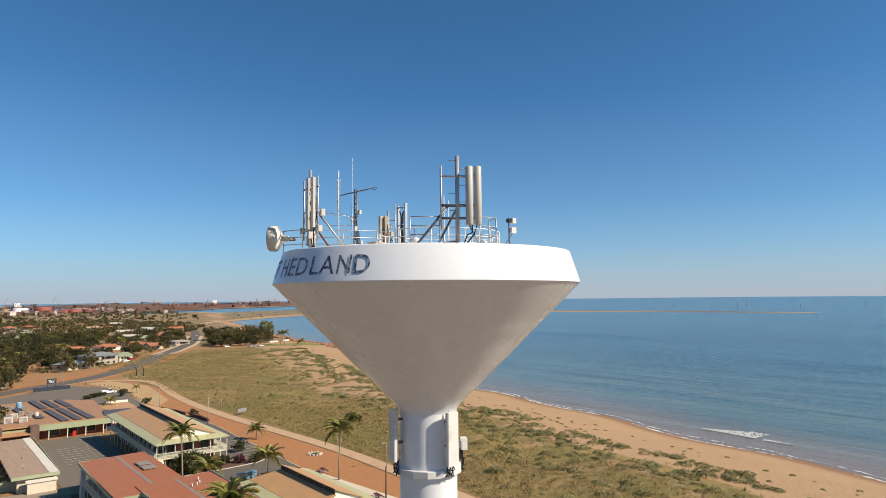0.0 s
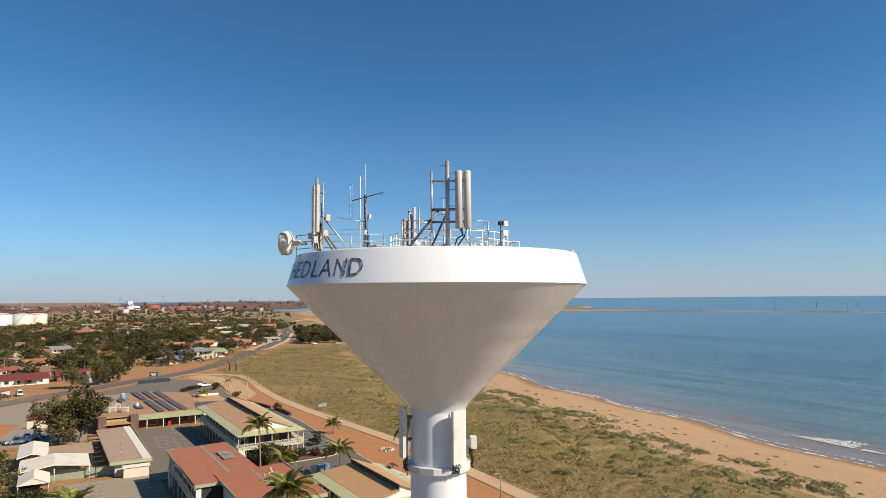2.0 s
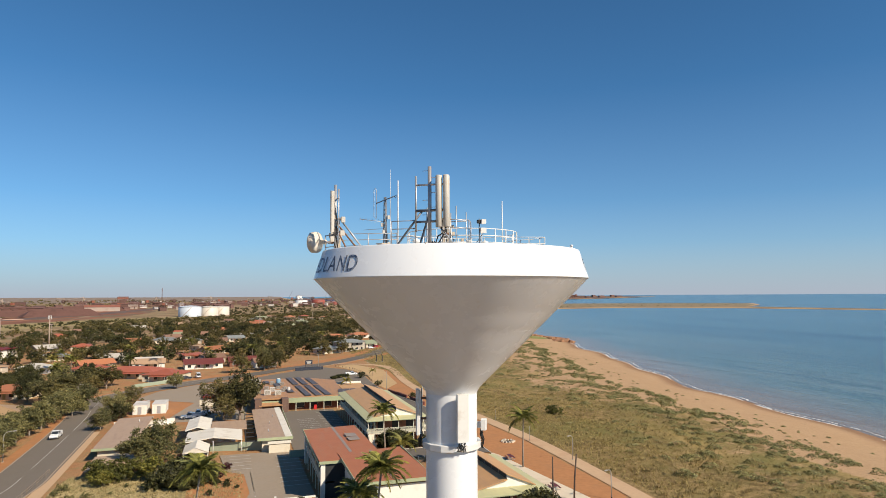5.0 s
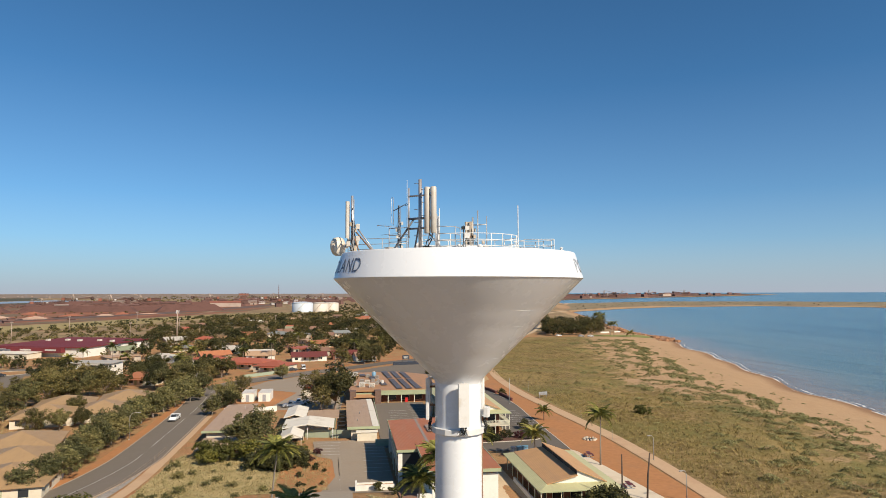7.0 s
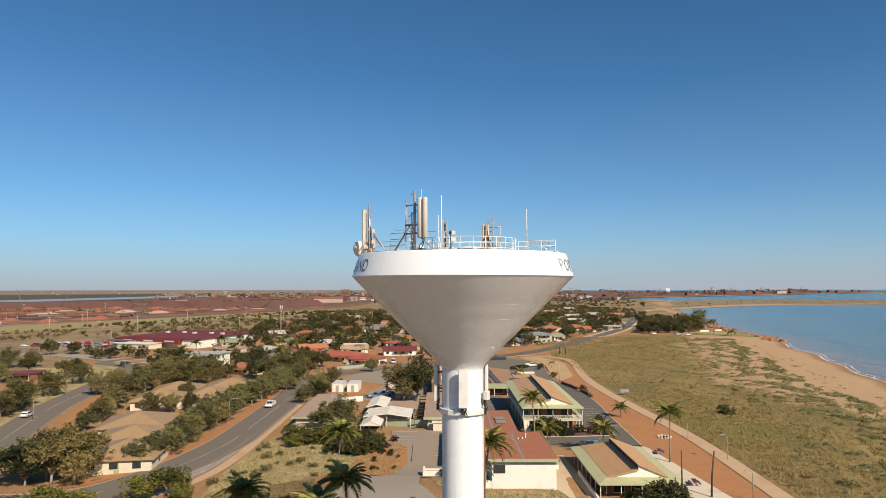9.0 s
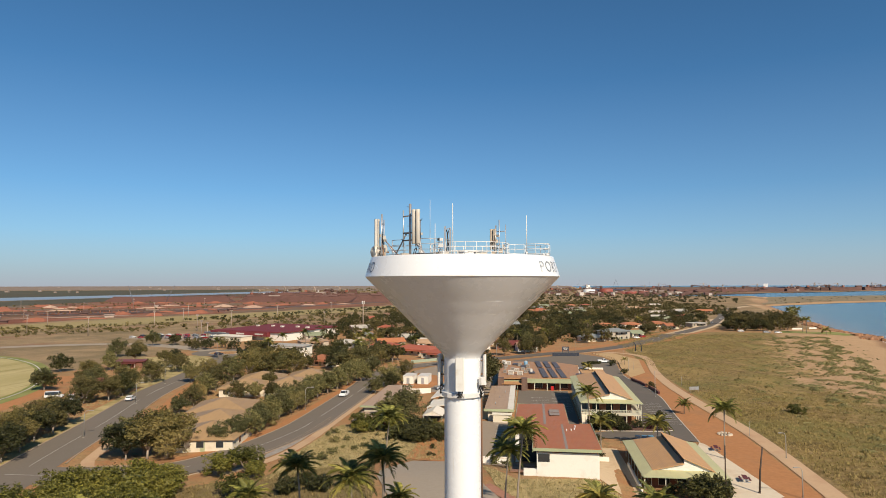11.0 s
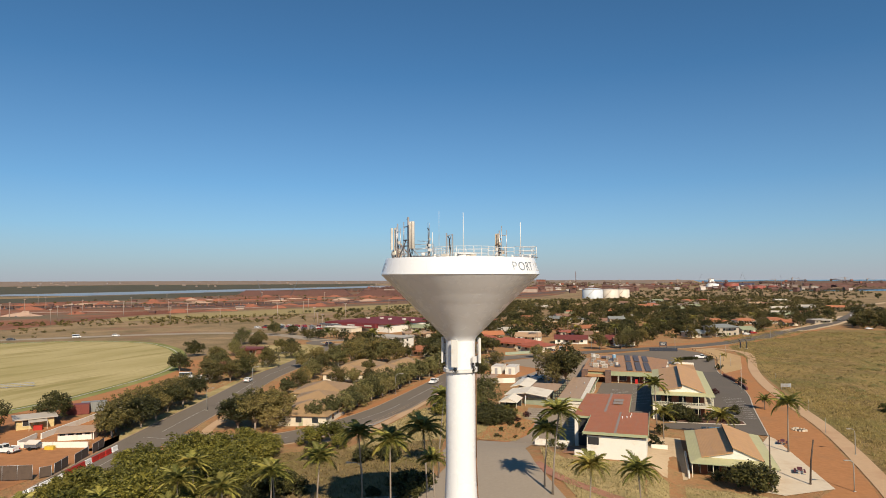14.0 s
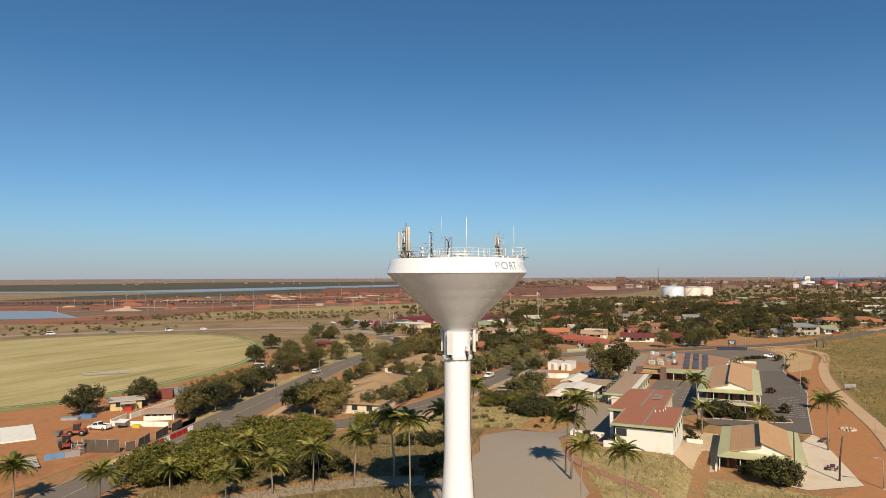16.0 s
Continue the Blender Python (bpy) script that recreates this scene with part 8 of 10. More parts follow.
setting("ground_oval_verge", drape([(-104, 100), (-118, 128), (-128, 160), (-150, 205), (-158, 200), (-141, 152), (-133, 112), (-126, 94)], 0.03, 6), RED_DIRT, "bare orange strip beside the oval")
pavn = thing("park_pavilion", "open park shelter with dark red roof", "shelter", at=pose(-121, 176, land1(-121, 176), 0, 0, 15))
part("roof", hip(B(), 10, 6, 2.7, 1.0, 0.5), R["maroon"], pavn)
for x in (-4.6, 0, 4.6):
    for y in (-2.7, 2.7):
        part("post", B().box(x - 0.07, y - 0.07, -0.3, x + 0.07, y + 0.07, 2.6), MAROON, pavn)
part("table", B().box(-2, -0.5, 0.6, 2, 0.5, 0.75), CONCRETE, pavn)
kiosk = house(-146, 232, 11, 6, 15, R["maroon"], BRICK_DARK, "flat", 2.6, 1, "low brick kiosk with maroon trim in the park", name="park_kiosk")
bench = thing("grandstand_bench", "long grey tiered bench on the oval", "bench", at=pose(-161, 122, land1(-161, 122) + 0.1, 0, 0, 47))
for k in range(3):
    part("tier", B().box(-7.5, k * 0.8, 0.35 + 0.4 * k, 7.5, k * 0.8 + 0.5, 0.43 + 0.4 * k), GALV, bench)
for x in (-7, -3.5, 0, 3.5, 7):
    part("frame", B().box(x - 0.05, 0.1, -0.1, x + 0.05, 0.2, 0.4).box(x - 0.05, 1.7, -0.1, x + 0.05, 1.8, 1.2).box(x - 0.05, 0.1, 0.25, x + 0.05, 2.1, 0.33), GALV, bench)

BARRIER_RED = surface("red_plastic", (0.42, 0.03, 0.02, 1), 0.5, grain=2, amount=0.1)
bar_line = smooth_line([(-61.6, 47.0), (-62.8, 52), (-64.4, 58.3), (-66.8, 66.2), (-69.6, 75.4)], 2.05)
for i, p in enumerate(bar_line[:-1]):
    q = bar_line[i + 1]
    red = p.y > 58 and i % 4
    solid("water_barrier", B().box(-1.0, -0.28, 0, 1.0, 0.28, 0.25, None, 0.04).box(-1.0, -0.14, 0.25, 1.0, 0.14, 1.0 if p.y > 58 else 0.7, None, 0.04), BARRIER_RED if red else WHITE_PAINT,
          "red plastic water barrier beside the road" if red else "white water barrier beside the road", "barrier", "water barriers", at=pose(p.x, p.y, land1(p.x, p.y) + 0.05, 0, 0, math.degrees(math.atan2(q.y - p.y, q.x - p.x))))
vehicle(-89, 65.6, 190, "ute", CAR_WHITE, "white utility truck on the building site", "truck", lift=0.06)
trail = thing("box_trailer", "dark box trailer with pale lid on the site", "trailer", at=pose(-86.0, 69.2, land1(-86, 69.2) + 0.05, 0, 0, 15))
part("box", B().box(-1.3, -0.9, 0.5, 1.3, 0.9, 1.2, None, 0.05), DARK_STEEL, trail)
part("lid", B().box(-1.3, -0.95, 1.21, 1.3, 0.95, 1.3, pose(0, 0.2, 0.25, 14, 0, 0)), CREAM_ROOF, trail)
part("drawbar", B().tube([(1.2, 0, 0.5), (2.5, 0, 0.45)], 0.06, 6), GALV, trail)
for k in (-1, 1):
    w = part("tyre", TYRE_ME, None, trail)
    w.matrix_basis = pose(0, k * 1.0, 0.35, 90, 0, 0)
solid("yellow_crate", B().box(-0.9, -0.5, 0, 0.9, 0.5, 0.7, None, 0.08), surface("yellow_plastic", (0.6, 0.42, 0.05, 1), 0.5), "yellow plastic crate by the white wall", "crate", at=pose(-82.6, 70.2, land1(-82.6, 70.2) + 0.05, 0, 0, 18))


def digger(x, y, deg, paint, label):
    t = thing("loader", label, "loader", at=pose(x, y, land1(x, y) + 0.05, 0, 0, deg))
    part("chassis", B().box(-1.8, -0.7, 0.7, 1.8, 0.7, 1.2, None, 0.1), paint, t)
    part("cab", B().box(-0.6, -0.65, 1.2, 0.7, 0.65, 2.6, None, 0.12), GLASS_DARK, t)
    part("cab_roof", B().box(-0.7, -0.75, 2.6, 0.8, 0.75, 2.72), paint, t)
    part("boom", B().tube([(-1.6, 0, 1.6), (0.8, -0.85, 1.9), (3.4, -0.85, 1.0)], 0.16, 6), paint, t)
    part("bucket", B().box(3.2, -1.2, 0.35, 4.0, 1.2, 1.1, None, 0.1), DARK_STEEL, t)
    for px in (-1.2, 1.2):
        for s in (-1, 1):
            w = part("wheel", B().lathe([(0.3, -0.2), (0.6, -0.2), (0.65, 0), (0.6, 0.2), (0.3, 0.2)], 16), TYRE, t)
            w.matrix_basis = pose(px, s * 0.9, 0.65, 90, 0, 0)
            part("rim", B().lathe([(0.02, 0.12), (0.32, 0.18), (0.32, -0.18), (0.02, -0.12)], 12), RIM_GREY, w)


digger(-80.5, 51.6, 150, surface("dull_red_machine", (0.28, 0.05, 0.03, 1), 0.5), "dull red loader on the building site")
digger(-88.2, 59.6, 215, surface("orange_machine", (0.42, 0.10, 0.04, 1), 0.5), "orange loader on the building site")
SCREEN_MESH = surface("dark_shade_mesh", (0.10, 0.072, 0.055, 1), 0.9, grain=3, stain=0.5, amount=0.25)


def mesh_panel(x0, y0, x1, y1, h, mat, label):
    """A temporary fence panel: mesh cloth in a pipe frame with a brace."""
    t = thing("fence_panel", label, "fence panel", "site fence panels", pose(x0, y0, land1(x0, y0), 0, 0, math.degrees(math.atan2(y1 - y0, x1 - x0))))
    L = math.hypot(x1 - x0, y1 - y0)
    n = max(1, round(L / 2.4))
    for k in range(n):
        part("cloth", B().box(L * k / n + 0.05, -0.02, 0.2, L * (k + 1) / n - 0.05, 0.02, h), mat, t)
    for k in range(n + 1):
        part("post", B().tube([(L * k / n, 0, -0.1), (L * k / n, 0, h + 0.1)], 0.04, 6), GALV, t)
    part("rail", B().tube([(0, 0, h + 0.05), (L, 0, h + 0.05)], 0.03, 6), GALV, t)
    part("brace", B().tube([(L * 0.5, 0, h * 0.8), (L * 0.5, 1.1, -0.1)], 0.03, 6), GALV, t)


mesh_panel(-74.2, 50.8, -67.6, 53.9, 2.6, SCREEN_MESH, "dark brown mesh screen round the building site")
for x0, y0, x1, y1 in ((-67.2, 54.9, -66.4, 56.6), (-66.9, 57.6, -68.9, 62.2), (-68.6, 63.4, -70.9, 68.6), (-71.5, 70.2, -73.6, 75.0)):
    mesh_panel(x0, y0, x1, y1, 1.9, SCREEN_MESH, "leaning dark mesh fence panel beside the barriers")
scaf = thing("scaffold_tower", "small grey scaffold tower on the site", "scaffold", at=pose(-75.2, 49.2, land1(-75.2, 49.2), 0, 0, 24))
for x in (0, 1.1, 2.4):
    for y in (0, 1.3):
        part("upright", B().tube([(x, y, 0), (x, y, 2.8 - 0.6 * (x == 0))], 0.05, 6), GALV, scaf)
for z in (0.5, 1.2, 1.9):
    part("ledger", B().tube([(0, 0, z), (2.4, 0, z), (2.4, 1.3, z), (0, 1.3, z), (0, 0, z)], 0.04, 6), GALV, scaf)
part("platform", B().box(0, 0, 1.95, 2.4, 1.3, 2.02), WOOD_DARK, scaf)
for a in ((0, 0, 0.2, 1.1, 0, 1.9), (1.1, 0, 1.9, 2.4, 0, 0.2)):
    part("diagonal", B().tube([a[:3], a[3:]], 0.03, 6), GALV, scaf)
for x0, y0, x1, y1, h in ((-90.0, 69.1, -76.5, 73.8, 1.2), (-92.0, 76.1, -97.6, 96.0, 1.3), (-91.0, 69.9, -93.6, 76.4, 1.2)):
    a, L = math.degrees(math.atan2(y1 - y0, x1 - x0)), math.hypot(x1 - x0, y1 - y0)
    w = thing("concrete_wall", "low white concrete panel wall on the building site", "wall", at=pose(x0, y0, land1(x0, y0), 0, 0, a))
    n = round(L / 3.4)
    for k in range(n):
        part("panel", B().box(L * k / n + 0.02, -0.15, -0.3, L * (k + 1) / n - 0.02, 0.15, h, None, 0.03), WHITE_WALL, w)
lowshed = thing("site_shed", "long low white shed with brown roof and open slots", "shed", at=pose(-87.0, 75.8, land1(-87, 75.8), 0, 0, 33))
part("wall", B().box(0, 0, -0.3, 6.6, 3.6, 1.5), WHITE_WALL, lowshed)
part("roof", slab([(-0.5, -0.7, 1.85), (7.4, -0.7, 1.85), (7.4, 4.4, 2.25), (-0.5, 4.4, 2.25)], 0.12), PINK_ROOF, lowshed, "faded brown sheet roof")
# slots are black boxes on the wall, their inner shade in the colour
for k in range(4):
    part("slot", B().box(0.4 + 1.6 * k, -0.03, 1.15, 1.5 + 1.6 * k, 0.0, 1.48), DARK_VOID, lowshed)
part("side_wall", B().box(6.9, -0.4, -0.3, 7.1, 3.9, 1.7), WHITE_WALL, lowshed)
house(-104.0, 84.5, 7.5, 4, 55, R["white"], surface("pale_yellow_wall", (0.56, 0.45, 0.22, 1), 0.8), "flat", 2.3, 1, "pale yellow site office", name="site_office")
solid("rubbish_skip", B().box(-0.9, -0.6, 0, 0.9, 0.6, 1.0, None, 0.1), BARRIER_RED, "small red steel skip beside the site office", "skip", at=pose(-100.6, 82.6, land1(-100.6, 82.6) + 0.05, 0, 0, 40))
solid("covered_stack", B().box(-1.6, -1.1, 0, 1.6, 1.1, 1.0, None, 0.35), surface("blue_tarpaulin", (0.10, 0.19, 0.33, 1), 0.5), "stack under a blue tarpaulin", "stack", at=pose(-102.6, 72.6, land1(-102.6, 72.6), 0, 0, 20))
solid("timber_stack", B().box(-2.0, -0.8, 0, 2.0, 0.8, 0.7, None, 0.05), GALV, "grey stack of steel sheets under the tree", "stack", at=pose(-104.5, 69.5, land1(-104.5, 69.5) + 0.02, 0, 0, 30))
form = thing("formwork", "blue and grey formwork of a trench on the site", "formwork", at=pose(-75.6, 44.0, land1(-75.6, 44.0), 0, 0, 62))
part("wall", B().box(0, 0, -0.2, 3.4, 0.15, 1.2), surface("blue_sheet", (0.13, 0.24, 0.38, 1), 0.6), form, "blue sheeted wall")
part("wall", B().box(3.4, 0, -0.2, 6.0, 0.15, 1.2), GALV, form)
part("cover", B().box(-3.5, -5.6, 0.5, -1.2, 2.0, 0.62), GALV, form, "grey steel cover plates")
for k in range(6):
    part("batten", B().box(-3.5, -5.4 + k * 1.4, 0.62, -1.2, -5.25 + k * 1.4, 0.7), CONCRETE, form)
part("prop", B().box(-3.3, -5.4, -0.2, -1.4, 1.8, 0.5), DARK_STEEL, form)
for x, y, m, lb in ((-106.8, 98.6, R["maroon"], "dull red shipping container by the oval"), (-105.6, 103.0, R["grey"], "blue-grey shipping container by the oval")):
    t = thing("shipping_container", lb, "container", "shipping containers", pose(x, y, land1(x, y), 0, 0, 42))
    part("body", B().box(-3.0, -1.2, 0.1, 3.0, 1.2, 2.6, None, 0.03), m, t)
    for k in range(12):
        part("rib", B().box(-2.9 + k * 0.5, -1.25, 0.25, -2.7 + k * 0.5, -1.2, 2.5), m, t)
solid("concrete_slab", B().box(-8, -3.2, -0.4, 8, 3.2, 0.35, None, 0.2), WHITE_WALL, "white sheeted concrete slab on orange earth", "slab", at=pose(-101.5, 55, land1(-101.5, 55), 0, 0, 150))

# ---- trees of the town ----
FAR_GUM = [Kind("gum_tree", "grey-green gum tree among houses", "tree", *tree_meshes(200 + i, 6.5, 7.4, 66, 8, 0.46, 0.25, 6), BARK, LEAF_GUM) for i in range(4)]
FAR_DARK = [Kind("shade_tree", "dense dark green tree among houses", "tree", *tree_meshes(220 + i, 6.0, 7.8, 68, 8, 0.48, 0.2, 7), BARK, LEAF_DARK) for i in range(4)]


def clear_of(x, y, slack):
    return all((x - a) ** 2 + (y - b) ** 2 > (r + slack) ** 2 for a, b, r in HOUSES)


def near_road(x, y, line, d):
    return any((x - p.x) ** 2 + (y - p.y) ** 2 < d * d for p in line)


road_c_line = smooth_line(ROAD_C, 8)
for poly, count, lo, hi in ((TOWN, 370, 0.75, 1.35), ([(-60, 226), (-110, 245), (-118, 300), (-40, 292), (-34, 262)], 26, 0.8, 1.2), ([(-110, 305), (-185, 300), (-190, 335), (-120, 322)], 12, 0.6, 1.0)):
    put, tries = 0, 0
    bx, by = [p[0] for p in poly], [p[1] for p in poly]
    while put < count and tries < 9000:
        tries += 1
        x, y = rt.uniform(min(bx), max(bx)), rt.uniform(min(by), max(by))
        if not inside(x, y, poly) or not clear_of(x, y, 0.5) or near_road(x, y, road_c_line, 8):
            continue
        rt.choice(FAR_GUM + FAR_DARK).at(x, y, rt.uniform(lo, hi), rt.uniform(0, 360), "town trees")
        put += 1
for i, (x, y) in enumerate(((-40, 318), (-28, 330), (-60, 300), (-70, 318), (-88, 300), (-100, 318), (14, 340), (-8, 345), (30, 380), (60, 430), (-46, 360), (-75, 350), (-118, 330), (-98, 262), (-125, 268), (-60, 280), (40, 420), (100, 470), (-20, 400))):
    palm(x, y, land1(x, y) + 6 + (i * 7 % 4), "feathery palm among the houses", 300 + i, 15, 1.0)
# grove, palms and rocks on the point
POINT = [(164, 484), (168, 505), (182, 545), (198, 585), (228, 594), (240, 566), (224, 512), (208, 486), (186, 470)]
put = 0
while put < 66:
    x, y = rt.uniform(162, 242), rt.uniform(464, 596)
    if inside(x, y, POINT) and not near_road(x, y, road_c_line, 9):
        rt.choice(FAR_DARK + FAR_GUM + FAR_GUM).at(x, y, rt.choice((0.8, 1.0, 1.2, 1.5, 1.75)) * rt.uniform(0.9, 1.1), rt.uniform(0, 360), "grove on the point")
        put += 1
for i, (x, y) in enumerate(((240, 568), (246, 585), (233, 540), (250, 575), (215.1, 476.7), (228, 526), (213.6, 466), (238, 552), (221.8, 455), (254, 600))):
    palm(x, y, land1(x, y) + (12.5 if y > 500 else 9.5 if y > 460 else 5.0) - (i % 3), "dark palm on the rocky point", 340 + i, 15, 1.3)
for x, y, w in ((222, 505, 8), (236, 512, 6)):
    solid("shore_wall", B().box(-w / 2, -0.2, -0.5, w / 2, 0.2, 1.2, None, 0.03), WHITE_WALL, "white low wall on the point", "wall", at=pose(x, y, land1(x, y), 0, 0, 12))


# ---- port, plains and far water ----
STRIP_GRASS = surface("yellow_green_grass", (0.32, 0.25, 0.12, 1), 0.95, grain=0.3, stain=0.03, amount=0.2, dirt=(0.25, 0.21, 0.09, 1), bump=0.3, spec=0.1)
MANGROVE = surface("mangrove_flat", (0.09, 0.085, 0.06, 1), 0.95, grain=0.05, stain=0.01, amount=0.25, dirt=(0.13, 0.10, 0.075, 1), spec=0.1)
RUST_WORKS = surface("rust_coloured_works", (0.15, 0.08, 0.065, 1), 0.8, grain=0.4, stain=0.1, amount=0.25, vary=0.25)
PALE_WORKS = surface("pale_works", (0.36, 0.28, 0.23, 1), 0.7, grain=0.4, stain=0.1, amount=0.15, vary=0.2)
STACKER_PALE = surface("sun_bleached_steel", (0.52, 0.47, 0.43, 1), 0.6, grain=0.4, amount=0.12, vary=0.2)
ORE = surface("ore_heap", (0.12, 0.058, 0.046, 1), 0.95, grain=0.3, stain=0.05, amount=0.25, bump=0.4)
setting("ground_ore_yards", drape([(-400, 310), (-470, 270), (-700, 380), (-960, 560), (-880, 720), (-840, 920), (-860, 1600), (-700, 2100), (-250, 2000), (-160, 1500), (-170, 1180), (-230, 1000), (-320, 780), (-420, 600), (-450, 480)], 0.15, 45), IRON_GROUND, "dark red iron ore yards")
setting("ground_grass_strip", drape([(-338, 480), (-267, 644), (-192, 801), (-130, 960), (-60, 1060), (120, 1090), (150, 1140), (-80, 1110), (-160, 1060), (-244, 938), (-317, 759), (-395, 575), (-440, 440), (-400, 400)], 0.2, 30), STRIP_GRASS, "yellow-green grass corridor behind the town")
setting("ground_mangrove", drape([(-1000, 560), (-1120, 800), (-1090, 1300), (-1080, 2000), (-1000, 2500), (-640, 2300), (-840, 1600), (-830, 920), (-880, 720)], 0.1, 60), MANGROVE, "dark mangrove flats by the creek")
setting("ground_mangrove_far", drape([(-1700, 900), (-1500, 1100), (-1400, 1650), (-1350, 2250), (-1230, 2850), (-1500, 3400), (-2600, 2600), (-2900, 1400), (-2400, 700)], 0.1, 90), MANGROVE, "dark mangrove flats beyond the creek")
# the horizon haze is put into this plain's pale greyish colour
FAR_PLAIN = surface("far_hazy_plain", (0.25, 0.19, 0.15, 1), 0.95, grain=0.02, stain=0.004, amount=0.2, dirt=(0.15, 0.125, 0.10, 1), spec=0.1)
setting("ground_far_plain", drape([(-4900, 300), (-2700, 900), (-2900, 1400), (-2650, 2700), (-1500, 3450), (-700, 3000), (-200, 3300), (250, 3900), (300, 4900), (-4900, 4900)], 0.35, 150), FAR_PLAIN, "plain towards the horizon with pale haze in its colour")
CREEK = Mat("creek_water", 0.35, 0, 0.4)
CREEK.color(CREEK.mix(CREEK.noise(0.01), (0.20, 0.235, 0.27, 1), (0.27, 0.30, 0.33, 1)))
setting("water_creek", drape([(-2400, 650), (-1548, 925), (-1342, 985), (-1158, 1072), (-1112, 1341), (-1098, 1822), (-1050, 2300), (-960, 2700), (-1178, 2800), (-1300, 2200), (-1378, 1659), (-1420, 1200), (-1478, 1085), (-1674, 1008), (-2400, 760)], 0.5, 50), CREEK.m, "pale tidal creek across the plain")
setting("water_pond", drape([(-700, 360), (-660, 400), (-629, 412), (-540, 372), (-489, 346), (-529, 304), (-620, 320)], 0.25, 30), CREEK.m, "pale blue pond by the ore yards")
SAND_BAR = surface("orange_sand_bar", (0.50, 0.31, 0.17, 1), 0.95, grain=0.2, stain=0.03, amount=0.15, dirt=(0.40, 0.27, 0.15, 1), spec=0.1)
SCRUB_BAR = surface("scrubby_spit", (0.25, 0.20, 0.125, 1), 0.95, grain=0.1, stain=0.015, amount=0.3, dirt=(0.40, 0.28, 0.17, 1), spec=0.1)
FAR_FLAT = surface("far_red_flat", (0.17, 0.105, 0.075, 1), 0.95, grain=0.08, stain=0.01, amount=0.25, dirt=(0.12, 0.095, 0.07, 1), spec=0.1)
spit = [(380, 1085), (600, 1300), (769, 1410), (1000, 1430), (1150, 1270), (1260, 1010), (1371, 719), (1392, 560), (1430, 560), (1425, 760), (1350, 1060), (1300, 1400), (1500, 1560), (1700, 1800), (1500, 1990), (1100, 2150), (656, 1880), (520, 1500)]
sea_level = lambda x, y: SEA + rise(x, y)
base = lambda x, y: max(land1(x, y), float(sea_level(x, y)) + 1.0)
setting("ground_spit", drape(spit, 0.35, 40, sea_level), SAND_BAR, "low orange sand spit across the bay")
setting("ground_spit_scrub", drape([(400, 1150), (600, 1385), (760, 1495), (1020, 1520), (1220, 1320), (1318, 1020), (1408, 720), (1416, 600), (1422, 760), (1345, 1060), (1296, 1400), (1490, 1570), (1680, 1805), (1490, 1975), (1100, 2130), (665, 1865), (528, 1500)], 0.75, 40, sea_level), SCRUB_BAR, "scrubby back of the sand spit")
setting("ground_far_shore", drape([(420, 2600), (908, 2620), (1500, 3050), (2100, 3320), (2500, 3560), (2450, 3900), (1800, 4200), (700, 4500), (300, 4000)], 1.2, 90, sea_level), FAR_FLAT, "low far shore of the harbour")
setting("ground_port_flat", drape([(180, 2060), (420, 2150), (640, 2260), (800, 2420), (930, 2630), (800, 2900), (560, 3300), (280, 3400), (120, 2700)], 1.0, 70, sea_level), FAR_FLAT, "low rust-coloured port flats before the berths")
setting("ground_far_shore_sand", drape([(600, 2560), (1000, 2640), (1500, 2990), (2100, 3270), (2560, 3540), (2500, 3570), (2080, 3320), (1500, 3040), (960, 2670), (600, 2590)], 1.45, 60, sea_level), SAND_BAR, "pale beach of the far shore")


def storage_tank(x, y, r, h, mat, label):
    t = thing("storage_tank", label, "tank", "storage tanks", pose(x, y, land1(x, y)))
    part("shell", B().lathe([(r, -1), (r, h), (r * 0.98, h + 0.2)], 40), mat, t)
    part("roof", B().lathe([(r, h + 0.1), (r * 0.5, h + r * 0.09), (0.05, h + r * 0.12)], 40), mat, t)
    part("rim", B().lathe([(r, h - 0.4), (r + 0.3, h - 0.35), (r + 0.3, h + 0.1), (r, h + 0.15)], 40), PALE_WORKS, t)
    part("stair", B().tube([((r + 0.5) * math.cos(a), (r + 0.5) * math.sin(a), h * i / 8) for i, a in enumerate(np.arange(-2.2, -1.2, 0.112))], 0.35, 5), PALE_WORKS, t)


PALE_TANK = surface("pale_tank_paint", (0.52, 0.57, 0.62, 1), 0.5, grain=0.2, amount=0.06)
CREAM_TANK = surface("cream_tank_paint", (0.60, 0.54, 0.46, 1), 0.5, grain=0.2, amount=0.06)
for x, y, r, h in ((-69, 1135, 17.8, 16.0), (-41, 1165, 15.0, 14.8), (-21, 1190, 12.8, 14.8)):
    storage_tank(x, y, r, h, PALE_TANK if r > 16 else CREAM_TANK, "large white fuel storage tank beyond the town")
RED_TANK = surface("red_tank_paint", (0.28, 0.07, 0.05, 1), 0.6, grain=0.3, amount=0.12)
for x, y, r, h in ((292, 2450, 25, 17), (345, 2380, 16, 13), (362, 2340, 16, 13), (378, 2400, 17, 15), (420, 2420, 17, 15)):
    storage_tank(x, y, r, h, RED_TANK, "dull red storage tank at the port")
storage_tank(235, 2500, 22, 13, WHITE_PAINT, "white storage tank at the port")


def joined(*bs):
    """Several shapes as one mesh."""
    out = B()
    for b in bs:
        n = len(out.v)
        out.v += b.v
        for f, sm_ in zip(b.f, b.s):
            out.face([n + k for k in f], sm_)
    return out


